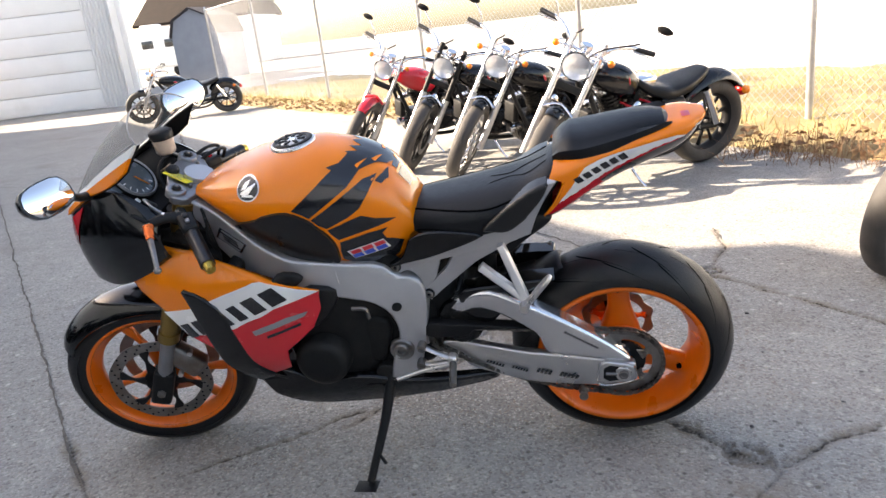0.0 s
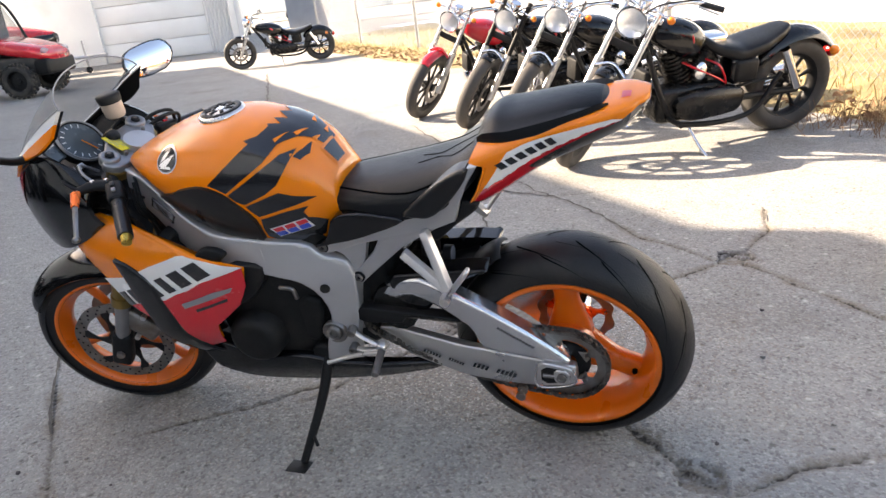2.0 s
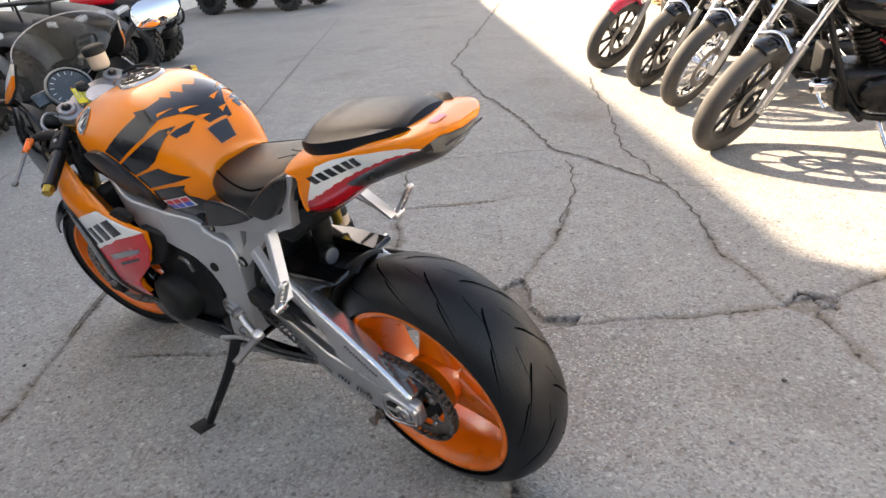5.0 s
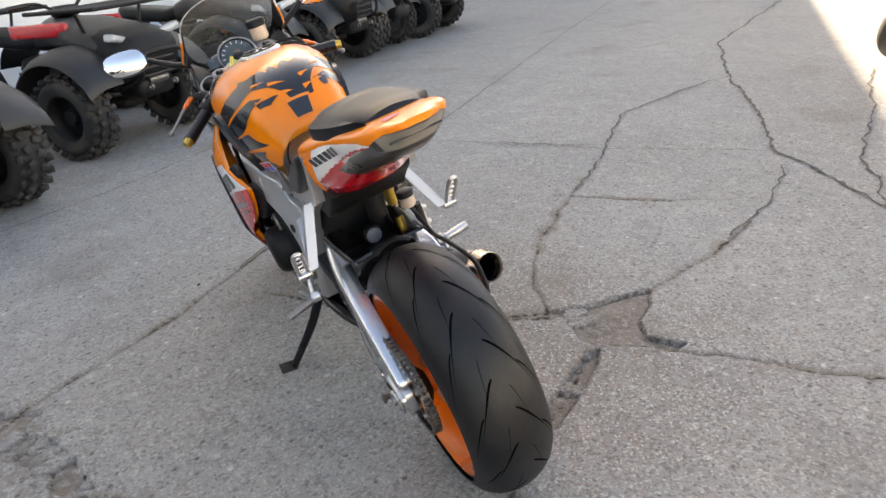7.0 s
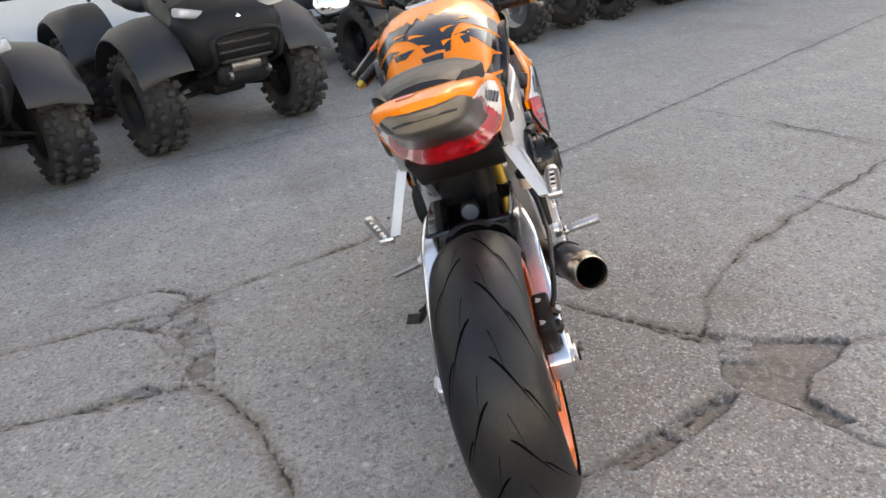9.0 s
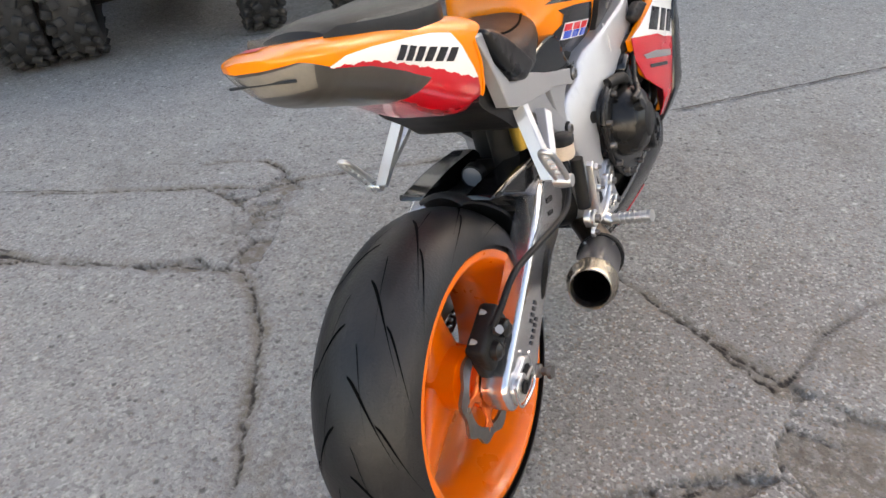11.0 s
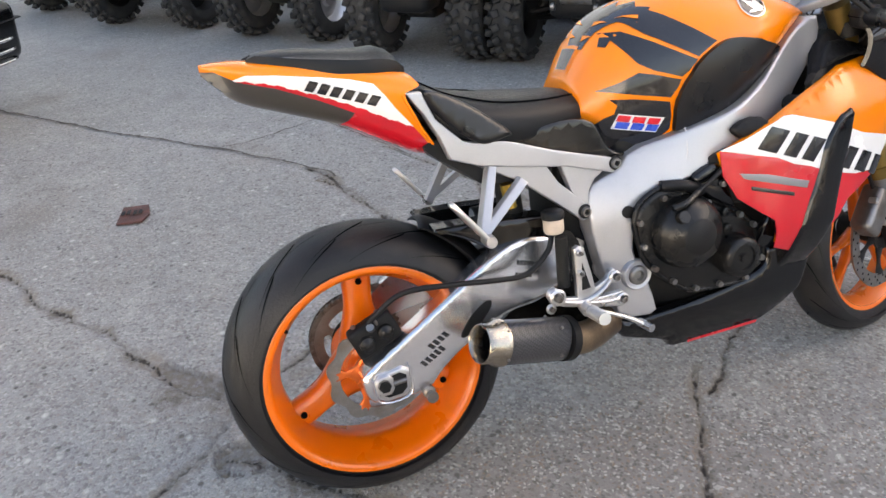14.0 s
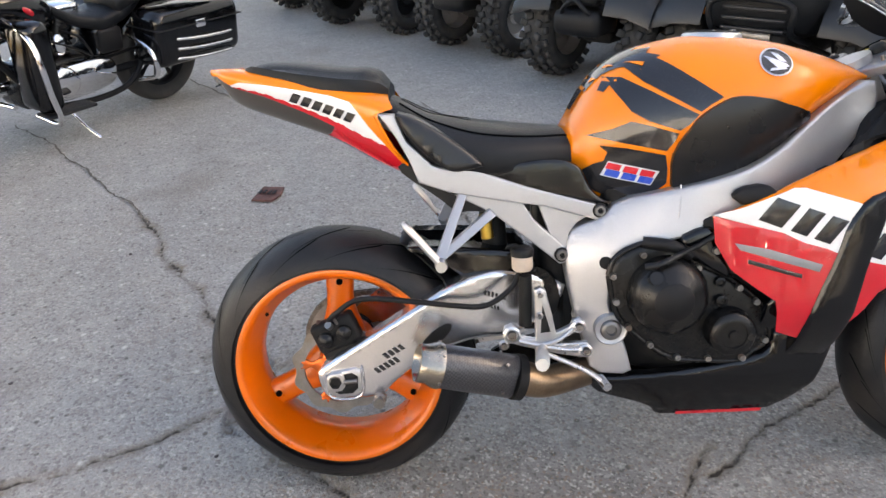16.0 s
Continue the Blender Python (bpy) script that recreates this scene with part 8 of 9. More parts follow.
    part("fork_clamp", moved(box(-0.03, 0.03, -0.14, 0.14, -0.025, 0.025, 0.01), st @ Matrix.Translation(top + ax * 0.22) @ Matrix.Rotation(-rake, 4, "Y")), MATT, b)
    bar = []
    for y, x, z in ((-0.40, -0.20, 0.10), (-0.26, -0.14, 0.11), (-0.16, -0.03, 0.10), (-0.08, 0.0, 0.03), (0.08, 0.0, 0.03), (0.16, -0.03, 0.10), (0.26, -0.14, 0.11), (0.40, -0.20, 0.10)):
        bar.append(top + Vector((x, y, z)))
    part("handlebar", moved(tube(bar, 0.0135, 10, 4), st), CHROME, b, "chrome handlebar")
    lc = fc - ax * 0.66 + Vector((0.10, 0, 0.0))
    lamp = part("headlamp", moved(lathe([(0, -0.11), (0.05, -0.10), (0.085, -0.05), (0.095, 0.0), (0.098, 0.012), (0.088, 0.014)], lc, 26, "X"), st), CHROME, b, "round chrome headlamp")
    part("reflector", moved(lathe([(0.088, 0.010), (0.05, -0.03), (0, -0.045)], lc, 26, "X"), st), CHROME, lamp)
    part("lens", moved(lathe([(0.088, 0.012), (0.06, 0.022), (0, 0.028)], lc, 26, "X"), st), LENS, lamp)
    part("gauge", moved(lathe([(0, 0.03), (0.04, 0.03), (0.045, 0.01), (0.03, -0.03), (0, -0.03)], top + Vector((0.02, 0, 0.06)), 18, "Z"), st), CHROME, b)
    part("front_fender", moved(fender_shell(84 if low else 62, 128 if low else 140, 0.352, 0.066, fc, wrap=60), st), fender, b)
    part("fender_stay", moved(tube([fc + Vector((-0.10, -0.10, 0.30)), fc + Vector((-0.12, 0.0, 0.345)), fc + Vector((-0.10, 0.10, 0.30))], 0.012, 8), st), CHROME if low else fender, b)
    part("rear_fender", fender_shell(30, 178 if not low else 150, 0.375, 0.11, (0, 0, 0.33)), fender if not low else BLACK, b)
    part("tail_lamp", ball(Vector((-0.31, 0, 0.50)), 0.035, 0.06, 0.04, 14, 8), LENS_RED, b)
    part("fuel_tank", tear_tank(0.70, W - 0.40, 0.86, 0.24, 0.15), paint, b)
    part("tank_panel", tear_tank(0.82, W - 0.60, 0.80, 0.09, 0.156), RED if paint is BLACK else BLACK, b)
    part("seat", seat_loft(0.10, 0.74, [(0.10, 0.74), (0.25, 0.70), (0.45, 0.66), (0.62, 0.69), (0.74, 0.76)], [(0.10, 0.08), (0.3, 0.15), (0.5, 0.16), (0.74, 0.08)], [(0.10, 0.06), (0.45, 0.10), (0.74, 0.06)]), SEAT, b, sharp=80)
    case = part("crankcase", box(0.52, 1.02, -0.12, 0.13, 0.22, 0.46, 0.05, 3), CASE, b)
    part("primary_cover", moved(loft([[Vector((0.60 + x, y, 0.34 + z)) for x, z in smooth_outline([(-0.16, 0.07), (0.0, 0.10), (0.28, 0.09), (0.34, 0.0), (0.26, -0.10), (0.0, -0.09), (-0.14, -0.07)], 2)] for y in (0.13, 0.175)] + [[Vector((0.60 + 0.9 * x, 0.19, 0.34 + 0.9 * z)) for x, z in smooth_outline([(-0.16, 0.07), (0.0, 0.10), (0.28, 0.09), (0.34, 0.0), (0.26, -0.10), (0.0, -0.09), (-0.14, -0.07)], 2)]]), ident), primary or CASE, case)
    for d, x in (((0.42, 0, 0.9), 0.80), ((-0.38, 0, 0.92), 0.72)):
        part("cylinder", finned((x, 0, 0.44), d, 0.085, 0.26), CASE, b)
        e = Vector((x, 0, 0.44)) + Vector(d).normalized() * 0.26
        part("rocker_cover", moved(box(-0.08, 0.08, -0.07, 0.07, -0.02, 0.05, 0.02, 2), Matrix.Translation(e)), CHROME, b)
    part("air_cleaner", lathe([(0, -0.25), (0.07, -0.245), (0.085, -0.22), (0.085, -0.15)], (0.77, 0, 0.56), 24), CHROME, b)
    part("horn_cover", ball(Vector((0.77, 0.15, 0.55)), 0.045, 0.03, 0.06, 16, 10), CHROME, b)
    for k in range(2):
        part("exhaust_pipe", tube([(0.90 - 0.22 * k, -0.10, 0.58), (0.98 - 0.25 * k, -0.19, 0.50), (0.80 - 0.2 * k, -0.20, 0.33 - 0.03 * k), (0.30, -0.21, 0.30 - 0.09 * k), (-0.20, -0.23, 0.32 - 0.09 * k)], (0.028, 0.044), 14), pipes, b, "chrome exhaust pipe")
    part("oil_tank", box(0.34, 0.54, -0.15, 0.15, 0.42, 0.60, 0.04, 3), BLACK, b)
    part("battery_cover", box(0.36, 0.52, 0.13, 0.17, 0.44, 0.58, 0.02, 2), MATT, b)
    wire = RED if (low and spokes < 14 and legs is CHROME) else MATT
    for k in range(2):
        part("spark_lead", tube([(0.70 + 0.16 * k, 0.09, 0.60), (0.66 + 0.16 * k, 0.17, 0.58), (0.60 + 0.06 * k, 0.16, 0.50), (0.56, 0.13, 0.44)], 0.007, 6), wire, b)
        part("cable", tube([(W - 0.56, (0.30 - 0.6 * k), 1.02), (W - 0.34, 0.18 - 0.36 * k, 0.98), (W - 0.30, 0.07 - 0.14 * k, 0.84), (0.98, 0.05 - 0.1 * k, 0.60)], 0.006, 6), MATT, b)
    part("oil_filter", tube([(1.02, 0.0, 0.34), (1.10, 0.0, 0.34)], 0.04, 14), pipes, b)
    part("regulator", box(1.05, 1.10, -0.07, 0.07, 0.40, 0.56, 0.01), DARK, b)
    part("swing_arm", tube([(0.45, 0.11, 0.32), (0.0, 0.11, 0.315)], 0.022, 10), MATT, b)
    part("drive_belt", tube([(0.52, 0.12, 0.40), (0.0, 0.105, 0.43)], 0.010, 6), MATT, b)
    part("side_stand", tube([(0.80, 0.13, 0.20), (0.78, 0.25, 0.10), (0.76, 0.34, 0.045)], 0.011, 8), pipes, b)
    if bags:
        for s in LR:
            bag = part("saddlebag", box(-0.42, 0.28, 0.20 * s - 0.09, 0.20 * s + 0.13 * s + 0.05, 0.32, 0.66, 0.07, 4), BLACK, b, "hard black saddlebag")
            part("lid_seam", box(-0.425, 0.285, 0.20 * s - 0.095, 0.20 * s + 0.13 * s + 0.055, 0.555, 0.562, 0.002, 1), MATT, bag)
            part("latch", box(-0.10, -0.02, 0.375 * s - 0.01, 0.375 * s + 0.01, 0.53, 0.58, 0.006, 2), CHROME, bag)
            for z in (0.36, 0.42, 0.48):
                part("guard_rail", tube([(0.25, 0.34 * s, z + 0.02), (0.0, 0.40 * s, z), (-0.33, 0.37 * s, z - 0.02), (-0.40, 0.22 * s, z - 0.02)], 0.010, 8), CHROME, b)
        box_ = part("tour_trunk", box(-0.42, 0.06, -0.28, 0.28, 0.78, 1.06, 0.07, 3), BLACK, b, "black luggage trunk with red lamp")
        part("trunk_lamp", box(-0.435, -0.415, -0.12, 0.12, 0.86, 0.93, 0.01), LENS_RED, box_)
        for s in LR:
            part("trunk_rail", tube([(0.05, 0.30 * s, 0.84), (-0.30, 0.31 * s, 0.84), (-0.45, 0.22 * s, 0.84)], 0.010, 8), CHROME, b)
            part("engine_guard", tube([(1.02, 0.05 * s, 0.74), (1.05, 0.34 * s, 0.66), (1.04, 0.40 * s, 0.40), (0.98, 0.34 * s, 0.20), (0.95, 0.10 * s, 0.18)], 0.016, 10), CHROME, b)
            part("lower_fairing", box(0.92, 1.06, 0.24 * s - 0.11, 0.24 * s + 0.11, 0.26, 0.74, 0.05, 3), BLACK, b)
            part("crash_bar", tube([(0.32, 0.16 * s, 0.52), (0.34, 0.36 * s, 0.46), (0.33, 0.38 * s, 0.32), (0.30, 0.18 * s, 0.24)], 0.014, 10), CHROME, b)
            part("floorboard", box(0.75, 1.05, 0.30 * s - 0.06, 0.30 * s + 0.06, 0.24, 0.26, 0.01), MATT, b)
        part("fairing", moved(loft([[Vector((x, w * math.cos(t), 1.02 + h * math.sin(t))) for t in [2 * math.pi * k / 24 for k in range(24)]] for x, w, h in ((1.12, 0.30, 0.17), (1.22, 0.36, 0.20), (1.34, 0.28, 0.17), (1.42, 0.13, 0.09))]), ident), BLACK, b, "black touring fairing")
        part("cam_cover", lathe([(0, -0.215), (0.07, -0.21), (0.09, -0.19), (0.095, -0.11)], (0.80, 0, 0.36), 28), CHROME, b)
        part("derby_cover", lathe([(0, 0.212), (0.07, 0.208), (0.085, 0.195), (0.088, 0.16)], (0.80, 0, 0.35), 28), CHROME, b)
        part("plate_frame", box(-0.445, -0.43, -0.10, 0.10, 0.46, 0.56, 0.006, 2), CHROME, b)
        part("pillion_seat", seat_loft(-0.02, 0.36, [(-0.02, 0.82), (0.2, 0.80), (0.36, 0.74)], [(-0.02, 0.16), (0.2, 0.17), (0.36, 0.15)], [(-0.02, 0.1), (0.36, 0.1)]), SEAT, b, sharp=80)
    if screen:
        part("windshield", loft([[Vector((W - 0.30 - 0.22 * v, w * math.sin(radians(a)), 1.02 + 0.30 * v)) + Vector((-0.10 * (1 - math.cos(radians(a))), 0, 0)) for a in range(-70, 71, 14)] for v, w in ((0, 0.20), (0.5, 0.22), (1, 0.18))], closed=False), LENS, b)
    return b


def parked(x, y, heading, lean=9.0):
    return pose(x, y, 0.0, 0, 0, heading) @ pose(0, 0, 0, -lean)


ROW = "cruisers parked along the verge"
cruiser(parked(2.01, 5.24, 202, 11), "black cruiser with red pinstripes and chrome fork, on its stand", BLACK, BLACK, True, 9, 46, wheelbase=1.47, group=ROW)
cruiser(parked(1.62, 6.30, 205, 11), "black cruiser with wire wheels and chrome fork, on its stand", BLACK, BLACK, True, 30, 46, wheelbase=1.52, group=ROW)
cruiser(parked(1.22, 6.90, 206, 11), "black cruiser with dark wheels, parked on the verge", BLACK, BLACK, True, 9, 46, wheelbase=1.52, group=ROW, legs=MATT)
cruiser(parked(0.66, 7.62, 207, 11), "red cruiser with red fenders and chrome headlamp, parked", RED, RED, False, 9, 42, wheelbase=1.50, group=ROW)
cruiser(parked(-4.05, 14.95, 196), "black power cruiser with chrome engine, parked in sun", BLACK, BLACK, True, 9, 8, screen=True, wheelbase=1.62)
cruiser(parked(1.45, -1.92, 50, 7), "black touring motorcycle with chrome rails and hard luggage", BLACK, BLACK, False, 9, 12, bags=True, wheelbase=1.60, primary=CHROME)
cruiser(parked(3.43, 3.20, 198, 8), "red touring cruiser with chrome-edged fender and cast wheel", RED, RED, False, 9, 10, wheelbase=1.62)


def knobby(c, r, half, rim_r, parent, name="wheel", rim_mat=None):
    """A balloon tyre with block lugs on a small rim."""
    w = part(name, lathe([(0, -half * 0.4), (0.05, -half * 0.45), (0.06, -half * 0.2), (rim_r - 0.02, -half * 0.1), (rim_r, -half * 0.75), (rim_r + 0.008, -half * 0.8), (rim_r + 0.008, half * 0.8), (rim_r, half * 0.75), (rim_r - 0.02, half * 0.1), (0.06, half * 0.2), (0.05, half * 0.45), (0, half * 0.4)], c, 28), rim_mat or MATT, parent)
    bm = lathe([(rim_r, -half * 0.8)] + [(r - 0.02 - (r - rim_r) * 0.55 * (1 - math.cos(radians(a))), half * math.sin(radians(a))) for a in range(-84, 85, 14)] + [(rim_r, half * 0.8)], c, 36)
    part("tyre", bm, KNOB, w)
    bm = bmesh.new()
    for k in range(22):
        for j, (y, tw) in enumerate(((-0.78, -0.3), (-0.34, 0.35), (0.34, -0.35), (0.78, 0.3))):
            a = 2 * math.pi * (k + 0.5 * (j % 2)) / 22
            rr = r - 0.012 - (r - rim_r) * 0.40 * max(0, abs(y) - 0.3) ** 1.6
            lug = box(-0.022, 0.022, -half * 0.20, half * 0.20, -0.014, 0.014, 0.004, 1)
            merge(bm, moved(lug, Matrix.Translation(Vector(c) + Vector((rr * math.cos(a), half * y, rr * math.sin(a)))) @ Matrix.Rotation(-a + math.pi / 2, 4, "Y") @ Matrix.Rotation(tw, 4, "Z") @ Matrix.Rotation(0.6 * y, 4, "X")))
    part("tread", bm, KNOB, w)["kind"] = "stuff"
    return w


def quad(label, paint, track=0.50, sport=False, fender=None):
    """A quad bike: origin on the ground under the front axle, x forward."""
    b = empty("quad_bike", pose(0, 0, 0), label, "quad bike", "quads along the shop front")
    r = 0.30
    for x in (0.0, -1.28):
        for s in LR:
            knobby((x, track * s * (0.92 if x < 0 else 1), r), r, 0.115 if x == 0 else 0.13, 0.16, b, "wheel", ALLOY if sport else MATT)
    for s in LR:
        part("suspension_arm", tube([(0.02, (track - 0.10) * s, 0.30), (-0.02, 0.14 * s, 0.36)], 0.016, 8), MATT, b)
        part("suspension_arm", tube([(-0.10, (track - 0.10) * s, 0.24), (-0.06, 0.12 * s, 0.28)], 0.016, 8), MATT, b)
        part("front_shock", tube([(-0.02, (track - 0.16) * s, 0.32), (-0.10, 0.20 * s, 0.66)], 0.035, 10), AMBER if sport else DARK, b)
        part("front_fender", loft([[Vector((0.34 * math.cos(radians(a)) * 1.15 - 0.02, s * (track - 0.17 + 0.30 * v), 0.36 + 0.40 * math.sin(radians(a)) * (1 - 0.10 * v) + t)) for v, t in ((0, 0.0), (0.35, 0.012), (0.8, 0.0), (1.0, -0.04), (1.0, -0.05), (0.5, -0.012), (0, -0.012))] for a in range(20, 166, 12)]), fender or paint, b)
        part("rear_fender", loft([[Vector((-1.28 + 0.36 * math.cos(radians(a)) * 1.1, s * (track - 0.22 + 0.34 * v), 0.38 + 0.40 * math.sin(radians(a)) * (1 - 0.08 * v) + t)) for v, t in ((0, 0.0), (0.35, 0.012), (0.8, 0.0), (1.0, -0.04), (1.0, -0.05), (0.5, -0.012), (0, -0.012))] for a in range(15, 161, 12)]), fender or paint, b)
        slant = Matrix.Translation((0.325, 0.225 * s, 0.765)) @ Matrix.Rotation(radians(14 * s), 4, "X") @ Matrix.Rotation(radians(-16 * s), 4, "Z")
        lamp = part("headlamp", moved(box(-0.05, 0.028, -0.105, 0.105, -0.026, 0.026, 0.016, 3), slant), LENS, b, "clear slanted headlamp")
        for k in (-1, 1):
            part("reflector", moved(ball(Vector((-0.004, 0.048 * k, 0)), 0.022, 0.038, 0.018, 14, 8), slant), CHROME, lamp)
        part("footwell", box(-0.92, -0.36, 0.28 * s - 0.13, 0.28 * s + 0.13, 0.30, 0.33, 0.01), MATT, b)
        part("grip", tube([(-0.42, 0.24 * s, 1.03), (-0.46, 0.38 * s, 1.02)], 0.018, 10), PAD, b)
    part("hood", loft([[Vector((x, w * math.copysign(abs(math.cos(t)) ** 0.6, math.cos(t)), z + h * math.copysign(abs(math.sin(t)) ** 0.7, math.sin(t)))) for t in [2 * math.pi * k / 24 for k in range(24)]] for x, w, z, h in ((0.32, 0.16, 0.66, 0.06), (0.24, 0.30, 0.68, 0.10), (0.05, 0.33, 0.74, 0.11), (-0.20, 0.26, 0.80, 0.11), (-0.45, 0.17, 0.82, 0.11), (-0.62, 0.14, 0.78, 0.09))]), paint, b)
    part("grille", box(0.24, 0.33, -0.13, 0.13, 0.52, 0.66, 0.03, 2), MATT, b)
    if not sport:
        fascia = part("front_fascia", loft([[Vector((x, y, z)) for y, z in smooth_outline([(-w, z0), (-w * 0.8, z1), (w * 0.8, z1), (w, z0), (w * 0.75, zb), (-w * 0.75, zb)], 1)] for x, w, z0, z1, zb in ((-0.10, 0.30, 0.66, 0.84, 0.40), (0.20, 0.33, 0.66, 0.83, 0.42), (0.34, 0.30, 0.64, 0.78, 0.46), (0.40, 0.22, 0.62, 0.72, 0.52))]), MATT, b, "black front fascia")
        for z in (0.50, 0.55, 0.60):
            part("grille_bar", box(0.36, 0.41, -0.16, 0.16, z - 0.008, z + 0.008, 0.003), BODY_DARK, fascia)
        for s in LR:
            part("tow_hook", lathe([(0.012, -0.01), (0.022, -0.01), (0.022, 0.01), (0.012, 0.01)], (0.40, 0.12 * s, 0.42), 14, "Y", True), STEEL, b)
            part("side_reflector", box(0.20, 0.24, 0.34 * s - 0.012, 0.34 * s + 0.012, 0.52, 0.56, 0.004), AMBER, b)
    part("front_skid", box(0.10, 0.36, -0.17, 0.17, 0.34, 0.50, 0.05, 2), MATT, b)
    part("engine", box(-0.85, -0.25, -0.16, 0.16, 0.26, 0.66, 0.06, 2), DARK, b)
    part("chassis", box(-1.40, 0.10, -0.11, 0.11, 0.26, 0.34, 0.03, 2), DARK, b)
    part("rear_axle", tube([(-1.28, -track * 0.9, 0.30), (-1.28, track * 0.9, 0.30)], 0.025, 10), DARK, b)
    part("seat", seat_loft(-1.25, -0.55, [(-1.25, 0.88), (-1.0, 0.86), (-0.75, 0.83), (-0.55, 0.86)], [(-1.25, 0.14), (-0.9, 0.17), (-0.55, 0.12)], [(-1.25, 0.12), (-0.55, 0.12)]), SEAT, b, sharp=80)
    part("handlebar", tube([(-0.46, -0.38, 1.02), (-0.40, -0.20, 1.03), (-0.36, -0.06, 0.96), (-0.36, 0.06, 0.96), (-0.40, 0.20, 1.03), (-0.46, 0.38, 1.02)], 0.012, 8), MATT, b)
    part("dash", box(-0.44, -0.30, -0.09, 0.09, 0.92, 1.0, 0.03, 2), MATT, b)
    if not sport:
        part("winch", tube([(0.34, -0.09, 0.46), (0.34, 0.09, 0.46)], 0.04, 14), STEEL, b)
        for x0, x1, z in ((-0.26, 0.38, 0.98), (-1.62, -1.08, 0.98)):
            rack = part("cargo_rack", tube([(x0, -0.42, z), (x1 - 0.06, -0.42, z), (x1, -0.34, z), (x1, 0.34, z), (x1 - 0.06, 0.42, z), (x0, 0.42, z)], 0.014, 8, 4), MATT, b, "black tubular cargo rack")
            for k in range(9):
                part("rack_bar", tube([(x0 + (x1 - x0) * (k + 0.5) / 9, -0.42, z), (x0 + (x1 - x0) * (k + 0.5) / 9, 0.42, z)], 0.009, 8), MATT, rack)
            for s in LR:
                part("rack_leg", tube([((x0 + x1) / 2, 0.30 * s, z), ((x0 + x1) / 2, 0.24 * s, z - 0.20)], 0.012, 8), MATT, rack)
        part("bumper", tube([(0.20, -0.22, 0.42), (0.42, -0.20, 0.50), (0.45, -0.18, 0.64), (0.45, 0.18, 0.64), (0.42, 0.20, 0.50), (0.20, 0.22, 0.42)], 0.016, 8), MATT, b)
    else:
        part("bumper", tube([(0.10, -0.10, 0.40), (0.34, -0.10, 0.48), (0.36, 0.0, 0.56), (0.34, 0.10, 0.48), (0.10, 0.10, 0.40)], 0.014, 8), MATT, b)
    return b


FACE = math.degrees(math.atan2(N.y, N.x))


def place(x, y, turn=0.0):
    return pose(x, y, 0, 0, 0, FACE + turn)


utility = quad("camouflage utility quad with black cargo racks, parked", CAMO, 0.47, False, BODY_DARK)
part("front_badge", moved(box(-0.004, 0.004, -0.03, 0.03, -0.03, 0.03, 0.003), Matrix.Translation((0.392, 0.0, 0.70)) @ Matrix.Rotation(radians(45), 4, "X")), CHROME, utility)
utility.matrix_world = place(-2.90, 0.86)
dark = quad("dark grey utility quad with black racks, parked", BODY_DARK, 0.47)
dark.matrix_world = place(-2.08, -0.36, 2)
redq = quad("black utility quad with red side panels, parked in a row", BODY_DARK, 0.47)
for s in LR:
    part("side_panel", box(-0.70, -0.10, 0.24 * s - 0.02, 0.24 * s + 0.02, 0.80, 0.90, 0.02, 2), RED, redq)
redq.matrix_world = place(-4.12, 2.22, -2)
sport = quad("black sports quad with bare alloy rims, parked", BODY_DARK, 0.36, True)
sport.matrix_world = place(-1.45, -1.24, 3)
copy_thing(sport, place(-0.93, -2.46, -2))
copy_thing(sport, place(-4.82, 3.52, 3))
copy_thing(dark, place(-5.45, 4.72, -3))
copy_thing(redq, place(-6.48, 6.75, 2))
copy_thing(sport, place(-5.98, 5.62, -2))
copy_thing(dark, place(-0.20, -3.75, 2))
copy_thing(sport, place(0.30, -5.05, 0))


